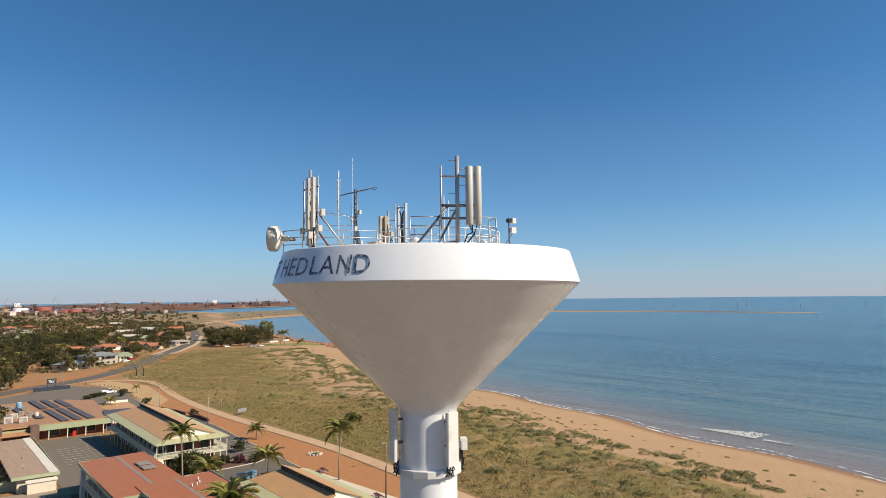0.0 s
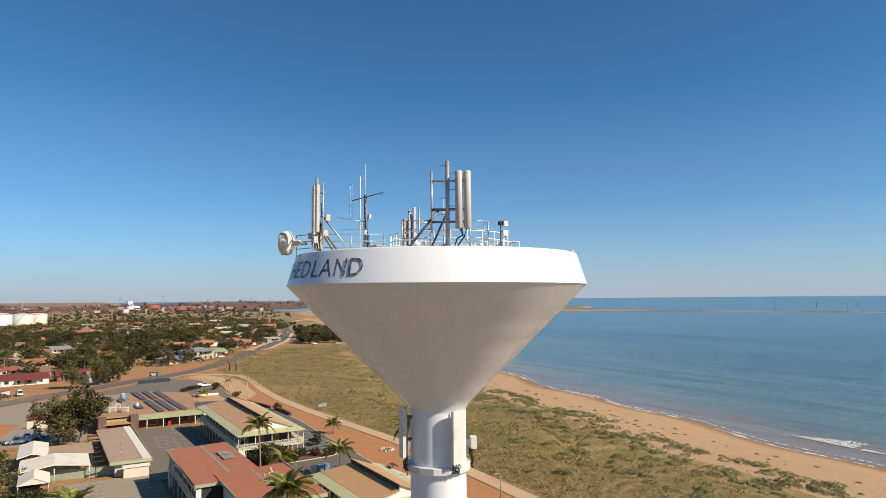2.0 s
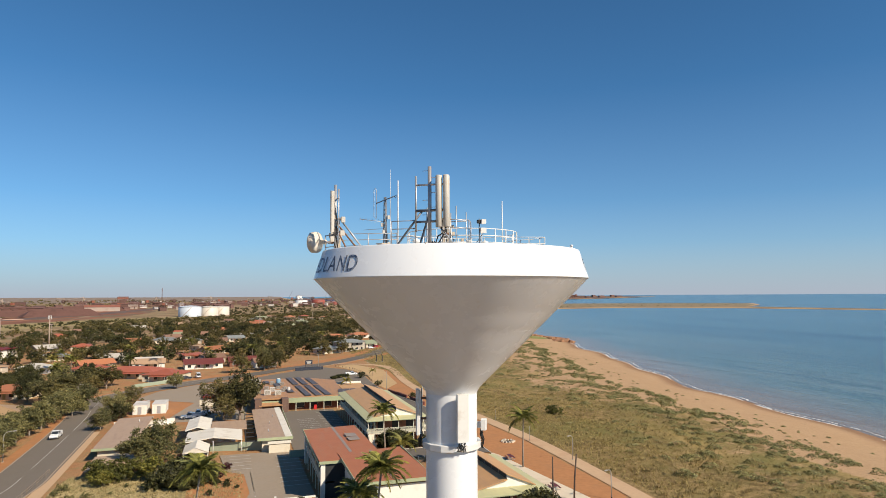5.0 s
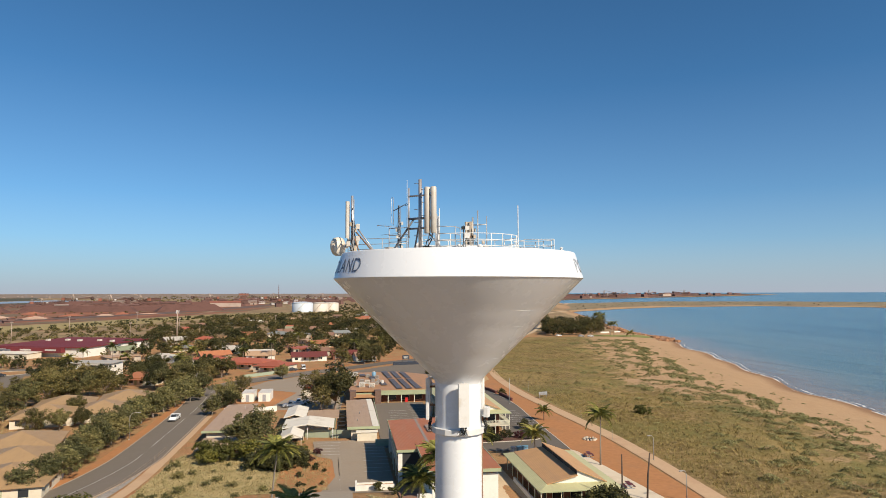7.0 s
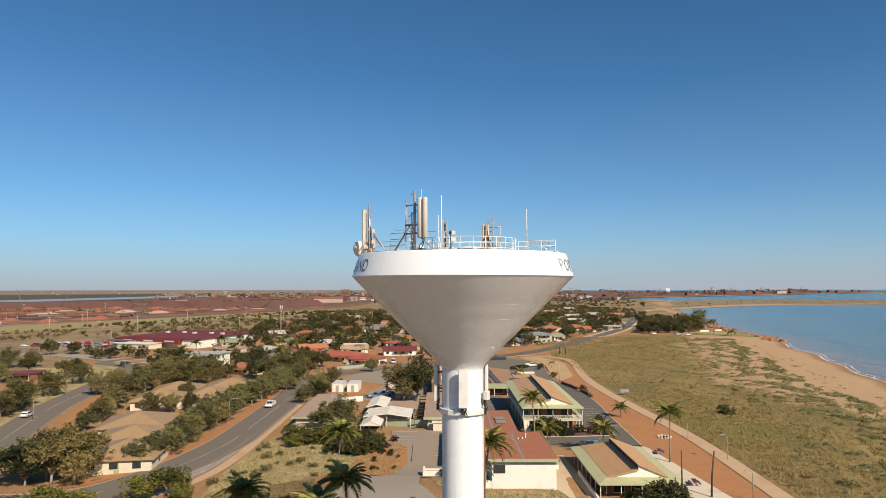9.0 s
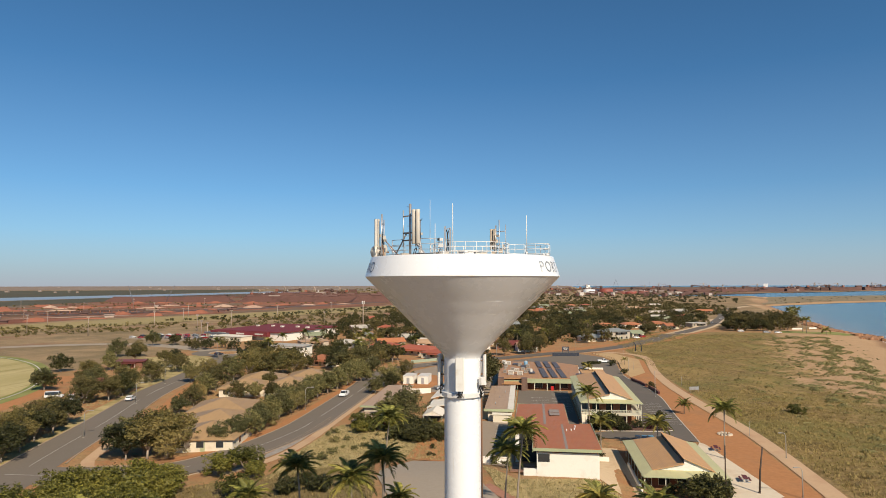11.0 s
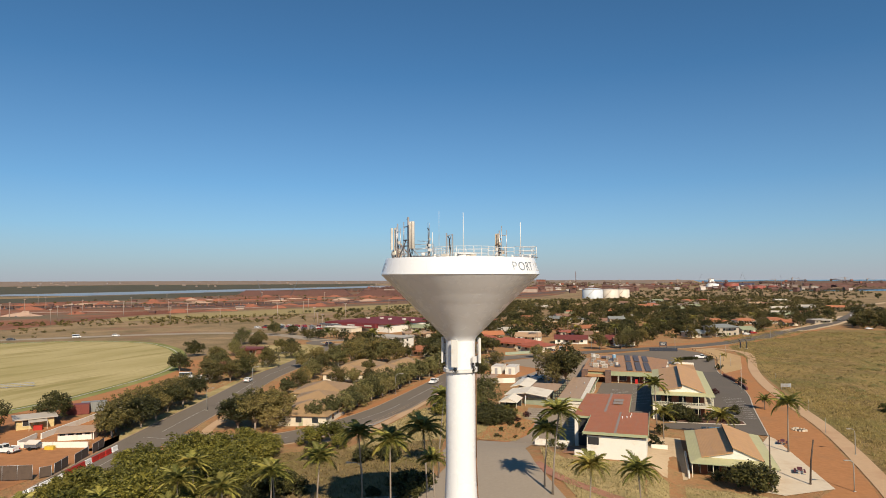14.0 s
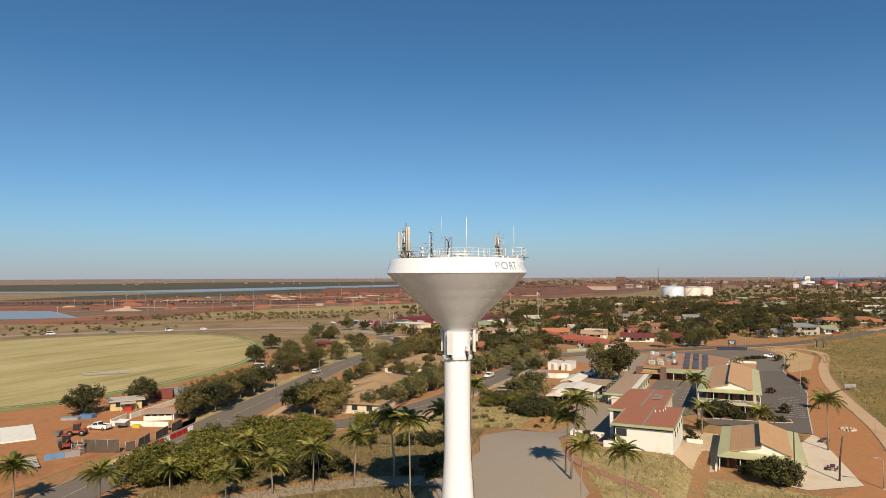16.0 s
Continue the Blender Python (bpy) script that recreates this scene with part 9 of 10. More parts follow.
def works_building(x, y, w, d, h, deg, mat, label):
    """A gabled shed; those far off are one mesh."""
    at = pose(x, y, base(x, y), 0, 0, deg)
    gable = B().poly([(-w / 2, d / 2, h), (-w / 2, -d / 2, h), (-w / 2, 0, h + d * 0.13)]).poly([(w / 2, -d / 2, h), (w / 2, d / 2, h), (w / 2, 0, h + d * 0.13)])
    if y > 1700 or x < -640:
        return solid("works_shed", joined(B().box(-w / 2, -d / 2, -1, w / 2, d / 2, h), gable_roof(B(), w, d, h, d * 0.13, 0.8), gable), mat, label, "shed", "port sheds", at=at)
    t = thing("works_shed", label, "shed", "port sheds", at)
    part("wall", joined(B().box(-w / 2, -d / 2, -1, w / 2, d / 2, h), gable), mat, t)
    part("roof", gable_roof(B(), w, d, h, d * 0.13, 0.8), RUST_ROOF if mat is PALE_WORKS and w > 50 else mat, t)


RUST_ROOF = surface("rust_red_roof", (0.27, 0.10, 0.065, 1), 0.8, grain=0.4, stain=0.1, amount=0.2)
WAGON_DARK = surface("ore_wagon_steel", (0.085, 0.05, 0.042, 1), 0.8, grain=0.4, amount=0.25, vary=0.25)
rf = random.Random(23)
works_building(-282, 1600, 70, 30, 10, 8, PALE_WORKS, "long pale works shed with rust-red roof edge")
for i in range(70):
    a = rf.uniform(-1, 1)
    x, y = -330 + a * 380 + rf.uniform(-60, 60), 1350 + rf.uniform(0, 1500) + 200 * a
    works_building(x, y, rf.uniform(12, 36), rf.uniform(9, 20), rf.uniform(4, 13), rf.uniform(-20, 30), RUST_WORKS if rf.random() < 0.8 else PALE_WORKS, "port works shed in ore dust colours")
for i in range(26):
    x, y = rf.uniform(120, 620), rf.uniform(2050, 3000)
    works_building(x, y, rf.uniform(12, 32), rf.uniform(8, 16), rf.uniform(4, 9), rf.uniform(-20, 30), RUST_WORKS if rf.random() < 0.75 else PALE_WORKS, "port works shed in ore dust colours")
for i in range(26):
    x, y = rf.uniform(-760, -330), rf.uniform(430, 1000)
    if inside(x, y, [(-470, 300), (-900, 600), (-820, 1000), (-280, 1000), (-420, 560)]):
        works_building(x, y, rf.uniform(4, 9), rf.uniform(3, 5), rf.uniform(2.2, 3.2), rf.uniform(20, 60), RUST_WORKS if rf.random() < 0.85 else PALE_WORKS, "low yard shed beside the railway")


def truss(a, c, w, h, n, r):
    """An open lattice boom between two points."""
    a, c = Vector(a), Vector(c)
    d = (c - a).normalized()
    q, up = Vector((-d.y, d.x, 0)).normalized() * w / 2, Vector((0, 0, h))
    b = B()
    for o in (q, -q, q + up, -q + up):
        b.tube([a + o, c + o * 0.6], r, 4)
    for k in range(n):
        p0, p1 = a.lerp(c, k / n), a.lerp(c, (k + 1) / n)
        for o in (q, -q):
            b.tube([p0 + o, p1 + o + up], r * 0.7, 4)
    return b


def stacker(x, y, s, deg, label):
    """A rail-mounted ore stacker: bogies, portal, slewing tower, lattice boom with bucket wheel, tripper, counterweight and stays."""
    t = thing("ore_stacker", label, "stacker", "ore stackers", pose(x, y, base(x, y), 0, 0, deg) @ Matrix.Diagonal((s, s, s, 1)))
    for k in (-5, 3):
        part("bogie", B().box(-8, k, 0, 8, k + 2, 2.4, None, 0.3), WAGON_DARK, t)
    part("portal", joined(*[B().tube([(px, py, 2), (px * 0.45, py * 0.6, 9)], 0.9, 5) for px in (-6, 6) for py in (-4, 4)]), RUST_WORKS, t)
    part("deck", B().box(-9, -5, 9, 9, 5, 11, None, 0.5), RUST_WORKS, t)
    part("tower", joined(*[B().tube([(px, py, 11), (-1, py * 0.3, 25)], 0.6, 5) for px in (-4, 3) for py in (-3, 3)]), PALE_WORKS, t)
    part("boom", truss((4, 0, 11), (44, 0, 15), 4.2, 3.2, 10, 0.45), RUST_WORKS, t)
    part("bucket_wheel", B().lathe([(1.0, -0.9), (4.6, -0.9), (5.0, 0), (4.6, 0.9), (1.0, 0.9)], 14), WAGON_DARK, t).matrix_basis = pose(46, -1.5, 14, 90, 0, 0)
    part("rear_boom", truss((-4, 0, 11), (-24, 0, 12), 4.2, 3.0, 5, 0.45), RUST_WORKS, t)
    part("counterweight", B().box(-27, -3.5, 10, -20, 3.5, 16, None, 0.4), RUST_ROOF, t)
    part("tripper", truss((-9, 0, 9), (-48, 0, 1.5), 3.6, 2.4, 8, 0.4), WAGON_DARK, t)
    for a, c in (((-1, 1, 25), (40, 1, 18)), ((-1, -1, 25), (40, -1, 18)), ((-1, 0, 25), (-23, 0, 15))):
        part("stay", B().tube([a, c], 0.3, 4), PALE_WORKS, t)
    part("cab", B().box(8, -7, 11, 12, -4, 14.5, None, 0.3), STACKER_PALE, t)


for x, y, s, d in ((-690, 1600, 0.9, 35), (-470, 2330, 1.2, 200), (-640, 1890, 1.15, 10), (-575, 1930, 1.1, 165), (-820, 2100, 1.2, 0), (-250, 2300, 1.2, 20), (-90, 2500, 1.2, 180), (120, 2600, 1.2, 30), (260, 2900, 1.3, 0), (480, 2750, 1.2, 150), (40, 2350, 1.0, 70), (640, 3300, 1.3, 20), (900, 3500, 1.3, 190), (-180, 1850, 0.9, 90)):
    stacker(x, y, s, d, "rust and grey ore stacker in the port yards")
for i in range(80):
    x, y = rf.uniform(-420, 560), rf.uniform(1750, 3000)
    works_building(x, y, rf.uniform(6, 20), rf.uniform(6, 12), rf.uniform(4, 10), rf.uniform(-20, 60), STACKER_PALE if rf.random() < 0.4 else RUST_WORKS, "tall port works building in dusty white or rust")
far_line = [(650, 2680), (908, 2720), (1500, 3150), (2100, 3420), (2450, 3640)]
for i in range(64):
    x = 650 + 1750 * rf.random() ** 1.3
    y = float(np.interp(x, [p[0] for p in far_line], [p[1] for p in far_line])) + rf.uniform(20, 420)
    works_building(x, y, rf.uniform(18, 80), rf.uniform(10, 22), rf.uniform(4, 13), rf.uniform(-10, 40), RUST_WORKS if rf.random() < 0.88 else PALE_WORKS, "works shed on the far shore of the harbour")
plant = thing("screening_plant", "tall rust-brown screening plant with steel frame", "plant", at=pose(-300, 1980, base(-300, 1980), 0, 0, 8) @ Matrix.Diagonal((0.8, 0.8, 0.8, 1)))
part("frame", joined(*[B().box(px, py, -1, px + 1.4, py + 1.4, 40) for px in (-18, -6, 6, 17) for py in (-12, 11)], *[B().box(-18, py, pz, 18, py + 1.2, pz + 1.2) for pz in (10, 20, 30, 39) for py in (-12, 11)]), RUST_WORKS, plant)
for z0, z1, w in ((0, 9, 15), (12, 18, 17), (22, 29, 13), (32, 38, 16)):
    part("housing", B().box(-w, -10, z0, w, 10, z1, None, 0.4), RUST_WORKS if z0 in (0, 22) else RUST_ROOF, plant)
part("conveyor", truss((18, 0, 30), (120, 10, 3), 5, 4, 14, 0.5), WAGON_DARK, plant)
setting("road_rail_bed", strip([(-520, 640), (-400, 860), (-300, 1120), (-235, 1450), (-190, 1900)], 46, 0.3, 14), surface("rail_ballast", (0.13, 0.08, 0.062, 1), 0.95, grain=0.2, stain=0.05, amount=0.25), "broad brown bed of the ore railway")
for k, (x0, y0, x1, y1) in enumerate(((-760, 1250, -420, 1500), (-820, 1450, -500, 1780), (-560, 1280, -330, 1700), (-420, 2050, 60, 2250), (-330, 1750, 120, 2020))):
    c = thing("conveyor", "long low rust-coloured ore conveyor on trestles", "conveyor", "ore conveyors")
    z0, z1 = base(x0, y0) + 5, base(x1, y1) + 9
    part("gallery", truss((x0, y0, z0), (x1, y1, z1), 4, 3, 24, 0.5), RUST_WORKS, c)
    for q in range(8):
        px, py = x0 + (x1 - x0) * (q + 0.5) / 8, y0 + (y1 - y0) * (q + 0.5) / 8
        part("trestle", B().box(px - 0.7, py - 2, base(px, py) - 0.5, px + 0.7, py + 2, z0 + (z1 - z0) * (q + 0.5) / 8), WAGON_DARK, c)
for x, y, s, d in ((820, 2860, 1.2, 20), (980, 2930, 1.3, 190), (1150, 3010, 1.2, 40), (1290, 3120, 1.4, 10), (1420, 3200, 1.3, 200), (1640, 3350, 1.3, 30), (1900, 3450, 1.3, 170)):
    stacker(x, y, s, d, "rust and grey ore stacker on the far shore")
for i in range(26):
    far = i > 11
    x, y = (rf.uniform(700, 2100), 0) if far else (rf.uniform(-800, -260), rf.uniform(1150, 1950))
    if far:
        y = float(np.interp(x, [p[0] for p in far_line], [p[1] for p in far_line])) + rf.uniform(80, 380)
    L, h = rf.uniform(60, 150), rf.uniform(7, 13)
    b = B()
    b.v = [(-L, -h * 1.5, -1), (L, -h * 1.5, -1), (L, h * 1.5, -1), (-L, h * 1.5, -1), (-L + h * 1.5, 0, h), (L - h * 1.5, 0, h)]
    for f in ((0, 1, 5, 4), (1, 2, 5), (2, 3, 4, 5), (3, 0, 4)):
        b.face(f)
    solid("ore_stockpile", b, ORE, "long dark red iron ore stockpile", "stockpile", "ore stockpiles", at=pose(x, y, base(x, y), 0, 0, rf.uniform(0, 40)))
# low earth mounds and pale gravel pads in the yards
YARD = [(-470, 300), (-900, 600), (-820, 1000), (-280, 1000), (-420, 560)]
MOUND = surface("red_earth_mound", (0.27, 0.10, 0.06, 1), 0.95, grain=0.3, stain=0.05, amount=0.25, dirt=(0.19, 0.08, 0.055, 1), bump=0.4)
GRAVEL_PAD = surface("pink_gravel_pad", (0.40, 0.27, 0.20, 1), 0.95, grain=0.2, stain=0.04, amount=0.2, dirt=(0.30, 0.17, 0.12, 1))
ry = random.Random(77)
for i in range(70):
    x, y = ry.uniform(-800, -300), ry.uniform(420, 1150)
    if not inside(x, y, YARD) and y < 1000:
        continue
    L, h = ry.uniform(5, 22), ry.uniform(1.4, 4.2)
    b = B()
    for j in range(5):
        k = -L + L * 0.5 * j
        e = h * (0.15, 0.8, 1.0, 0.7, 0.1)[j] * ry.uniform(0.75, 1.2)
        b.v += [(k, -h * 2.1 * ry.uniform(0.7, 1.2), -0.6), (k, -h * 0.3, e), (k, h * 0.4, e * 0.92), (k, h * 2.1 * ry.uniform(0.7, 1.2), -0.6)]
    for j in range(4):
        for q in range(3):
            b.face((4 * j + q, 4 * j + 4 + q, 4 * j + 5 + q, 4 * j + 1 + q))
    for f in ((0, 1, 2, 3), (19, 18, 17, 16)):
        b.face(f)
    pale = ry.random() < 0.22
    solid("earth_mound", b, GRAVEL_PAD if pale else MOUND, "pale gravel heap in the ore yards" if pale else "red earth mound in the ore yards", "mound", "yard mounds", at=pose(x, y, land1(x, y) + 0.2, 0, 0, ry.uniform(10, 60)))
for x, y, a, L, w in ((-560, 520, 32, 70, 9), (-640, 640, 34, 90, 10), (-470, 620, 52, 70, 9), (-700, 760, 30, 80, 12), (-520, 800, 48, 80, 9), (-610, 900, 36, 70, 11), (-420, 880, 58, 60, 8)):
    ca, sa = math.cos(radians(a)), math.sin(radians(a))
    ring = [(x + ca * L * math.cos(q) * ry.uniform(0.85, 1.1) - sa * w * math.sin(q), y + sa * L * math.cos(q) * ry.uniform(0.85, 1.1) + ca * w * math.sin(q)) for q in np.arange(0, 6.2, 0.42)]
    setting("ground_gravel_pad", drape(ring, 0.34, 12), GRAVEL_PAD, "pale pink gravel pad in the ore yards")
# ore train
wag = B().box(-4.6, -1.5, 1.0, 4.6, 1.5, 3.2, None, 0.3).mesh("tub", WAGON_DARK)
wbg = B().box(-0.9, -1.0, 0.2, 0.9, 1.0, 1.0).mesh("bogie", DARK_STEEL)
train = smooth_line([(-990, 420), (-820, 500), (-700, 560), (-560, 660), (-470, 760)], 10.4)
for i, p in enumerate(train[:-1]):
    q = train[i + 1]
    w = thing("ore_wagon", "rust-red ore wagon in a long train", "wagon", "ore train", pose(p.x, p.y, land1(p.x, p.y) + 0.6, 0, 0, math.degrees(math.atan2(q.y - p.y, q.x - p.x))))
    part("tub", wag, None, w)
    for k in (-3.1, 3.1):
        part("bogie", wbg, None, w).matrix_basis = pose(k, 0, 0)
for k, off in enumerate((0, 14, 26)):
    setting("road_railway", strip([(-990 + off, 420 - off), (-820 + off, 500 - off), (-700 + off, 560 - off), (-560 + off, 660 - off), (-470 + off, 760 - off), (-380, 1000), (-300, 1300)], 3.4, 0.45, 12, 1), RUST_WORKS, "railway track on a rusty bed")
# masts, poles and cranes
def tall_pole(x, y, h, r, label, group="far light poles"):
    t = thing("light_mast", label, "mast", group, pose(x, y, land1(x, y)))
    part("shaft", B().tube([(0, 0, -0.5), (0, 0, h)], [r, r * 0.6], 6), PALE_WORKS, t)
    part("lamp_head", B().box(-r * 3, -r * 2, h - 0.4, r * 3, r * 2, h + 0.4), PALE_WORKS, t)


for x, y, h in ((-279, 384, 13), (-340, 401, 13), (-290, 480, 13), (-221, 478, 14), (-176, 600, 17), (-130, 560, 13), (-240, 620, 13), (-310, 560, 12), (-380, 470, 13), (-420, 360, 12), (-450, 300, 12), (-230, 440, 12), (-205, 400, 10), (-190, 380, 10), (-470, 410, 12), (-520, 470, 12), (-560, 520, 13), (-600, 420, 12), (-350, 640, 13), (-150, 500, 12), (-60, 640, 12), (30, 760, 12), (100, 860, 12), (-500, 380, 14), (-540, 420, 14), (-455, 470, 14), (-620, 500, 14), (-660, 560, 14), (-480, 560, 13), (-720, 600, 14), (-580, 610, 13), (-520, 700, 13), (-440, 720, 13), (-640, 740, 14), (-560, 860, 14), (-470, 900, 14)):
    tall_pole(x, y, h, 0.28, "tall pale light mast on the plain")
cell = thing("cell_mast", "tall pale mast with antenna ring above the suburb", "mast", at=pose(-118, 505, land1(-118, 505)))
part("shaft", B().tube([(0, 0, -0.5), (0, 0, 21)], [0.5, 0.3], 8), PALE_WORKS, cell)
for k in range(3):
    part("panel", B().box(0.9, -0.3, 18.8, 1.2, 0.3, 21.2, pose(0, 0, 0, 0, 0, 120 * k)), WHITE_STEEL, cell)
    part("bracket", B().box(0.2, -0.1, 20.0, 0.9, 0.1, 20.3, pose(0, 0, 0, 0, 0, 120 * k)), GALV, cell)
radio = thing("radio_mast", "very tall thin lattice radio mast far off", "mast", at=pose(-260, 2560, land1(-260, 2560)))
for k in range(3):
    a = radians(120 * k)
    part("leg", B().tube([(2.2 * math.cos(a), 2.2 * math.sin(a), 0), (0.9 * math.cos(a), 0.9 * math.sin(a), 62)], 0.35, 5), RUST_WORKS, radio)
for i in range(15):
    for k in range(3):
        a0, a1 = radians(120 * k), radians(120 * k + 120)
        r0 = 2.2 - 1.3 * i / 15
        bar(radio, "lacing", (r0 * math.cos(a0), r0 * math.sin(a0), i * 4.1), (r0 * math.cos(a1), r0 * math.sin(a1), i * 4.1 + 4.1), 0.2, RUST_WORKS, 4)


def crane(x, y, h, deg, label):
    t = thing("crane", label, "crane", "cranes", pose(x, y, land1(x, y), 0, 0, deg))
    part("base", B().box(-4, -1.8, 0, 4, 1.8, 2.6, None, 0.3), RUST_ROOF, t)
    part("jib", B().tube([(0, 0, 4), (h * 0.42, 0, h)], [0.5, 0.3], 5), DARK_STEEL, t)
    part("backstay", B().tube([(-4, 0, 5), (h * 0.42, 0, h)], 0.15, 4), DARK_STEEL, t)


for x, y, h, d in ((-640, 980, 34, 160), (-600, 1010, 34, 20), (330, 2600, 60, 40), (380, 2700, 55, 200), (180, 2500, 50, 0), (470, 2550, 50, 90), (560, 2650, 45, 180)):
    crane(x, y, h, d, "crawler crane with raised jib")
for x, y in ((1781, 1111), (1822, 1014), (1850, 947), (1990, 990), (1913, 800), (1769, 1180), (2100, 700), (2000, 420)):
    t = thing("channel_marker", "dark channel marker standing in the sea", "marker", "channel markers", pose(x, y, SEA))
    part("pile", B().tube([(0, 0, -3), (0, 0, 13)], 0.7, 8), DARK_STEEL, t)
    part("topmark", B().lathe([(1.2, 12.5), (1.2, 15), (0.05, 16.5)], 8), DARK_STEEL, t)
    part("platform", B().box(-1.6, -1.6, 4.4, 1.6, 1.6, 4.9), DARK_STEEL, t)
for x, y, d in ((1240, 3330, -18), (360, 3100, 10)):
    s = thing("bulk_carrier", "ore carrier lying at the far berths", "ship", at=pose(x, y, float(sea_level(x, y)) + 5 if x > 900 else land1(x, y) + 6, 0, 0, d))
    part("hull", B().box(-100, -14, -6, 95, 14, 8, None, 8), surface("dark_blue_hull", (0.05, 0.05, 0.09, 1), 0.5), s)
    part("deckhouse", B().box(-95, -11, 8, -75, 11, 26), WHITE_PAINT, s)
    for k in range(4):
        part("hatch", B().box(-60 + 36 * k, -9, 8, -36 + 36 * k, 9, 11), RUST_WORKS, s)


# ---- scattered scrub, far woods, far town ----
def scatter(name, poly, count, size, leaves, leaf_size, mat, label, seed, avoid_houses=False, flat=0.7):
    """Many low plants as one object."""
    r, b, done, tries = random.Random(seed), B(), 0, 0
    bx, by = [p[0] for p in poly], [p[1] for p in poly]
    while done < count and tries < count * 30:
        tries += 1
        x, y = r.uniform(min(bx), max(bx)), r.uniform(min(by), max(by))
        if not inside(x, y, poly):
            continue
        done += 1
        s = size * r.uniform(0.5, 1.4)
        z = base(x, y)
        for _ in range(3):
            c = Vector((x + r.uniform(-s, s) * 0.7, y + r.uniform(-s, s) * 0.7, z + s * flat * r.uniform(0.4, 1.0)))
            leaf_clump(b, r, c, s * 0.6, leaves, leaf_size * s)
    ob = solid(name, b, mat, label, "plants", kind="stuff")
    return ob


scatter("far_woods", TOWN, 640, 2.7, 8, 0.3, LEAF_GUM, "garden scrub between the houses", 30)
scatter("far_woods", [(-150, 720), (190, 650), (285, 860), (310, 1060), (200, 1300), (-40, 1060), (-170, 900)], 1250, 3.8, 7, 0.35, LEAF_GUM, "grey-green trees of the far suburb", 31)
scatter("far_woods", [(-900, 2100), (100, 2150), (620, 2250), (900, 2700), (300, 3600), (-1000, 3800)], 700, 5.0, 5, 0.4, LEAF_GUM, "far dark scrub on the plain behind the port", 39)
scatter("far_woods", [(-40, 1060), (400, 1200), (520, 1700), (600, 2200), (100, 2200), (-60, 1500)], 700, 3.4, 6, 0.4, LEAF_GUM, "grey-green trees before the port", 32)
scatter("far_woods", [(-260, 450), (-150, 430), (-120, 560), (-110, 760), (-190, 790), (-280, 600)], 260, 2.6, 7, 0.35, LEAF_GUM, "scrub along the edge of town", 33)
scatter("far_woods", [(-460, 330), (-330, 360), (-260, 440), (-300, 540), (-420, 440)], 300, 1.7, 7, 0.35, LEAF_GUM, "low scrub beside the highway", 34)
scatter("far_woods", [(-330, 560), (-280, 600), (-170, 860), (-80, 1030), (-110, 1060), (-230, 900)], 260, 2.2, 7, 0.35, LEAF_DARK, "dark scrub along the grass corridor", 35)
scatter("far_woods", [(-900, 620), (-560, 640), (-420, 960), (-300, 1240), (-820, 1240)], 240, 2.0, 6, 0.4, LEAF_GUM, "sparse scrub in the ore yards", 36)
scatter("far_woods", [(-500, 180), (-380, 160), (-300, 300), (-420, 330)], 110, 1.6, 7, 0.35, LEAF_GUM, "sparse scrub beyond the oval", 37)
scatter("far_woods", [(420, 1150), (600, 1370), (800, 1490), (1300, 1440), (1500, 1620), (1600, 1800), (1300, 1990), (1080, 2080), (700, 1850), (545, 1500)], 260, 1.4, 6, 0.5, LEAF_GUM, "low scrub on the spit", 38)
tn, tb = random.Random(41), B()
for i in range(130):
    x, y = tn.uniform(-4300, -700), tn.uniform(1500, 4600)
    if math.hypot(x, y) < 2900 or math.hypot(x, y) > 4700:
        continue
    s = tn.uniform(3, 9)
    z = land1(x, y)
    tb.box(x - s, y - s * 0.6, z - 2, x + s, y + s * 0.6, z + tn.uniform(3, 6))
solid("far_town", tb, PALE_WORKS, "pale far town buildings on the horizon", "buildings", kind="stuff")


# ---- beach, surf, grasses ----
FOAM = surface("sea_foam", (0.70, 0.69, 0.66, 1), 0.8, grain=2, stain=0.6, amount=0.12, dirt=(0.45, 0.42, 0.38, 1))


def foam_line(y0, y1, off, w0, w1, seed, broken=0.25, z=0.05):
    """A ragged strip of foam along the shore."""
    b, ys = B(), np.arange(y0, y1, 0.9)
    r = np.random.RandomState(seed)
    a = np.convolve(r.rand(len(ys) + 20), np.ones(9) / 9, 'same')[10:-10]
    c = np.convolve(r.rand(len(ys) + 60), np.ones(31) / 31, 'same')[30:-30]
    keep = r.rand(len(ys)) > broken
    prev = None
    for i, y in enumerate(ys):
        x = float(shore_x(y)) + off + 7 * (c[i] - 0.5) + 3.0 * (a[i] - 0.5)
        w = (w0 + (w1 - w0) * a[i]) * (1 if keep[i] else 0.15)
        b.v += [(x - w / 2 + r.uniform(-.2, .2), y, SEA + z), (x + w / 2 + r.uniform(-.3, .3), y, SEA + z)]
        if prev is not None:
            k = len(b.v)
            b.face((k - 4, k - 3, k - 1, k - 2))
        prev = i
    return b


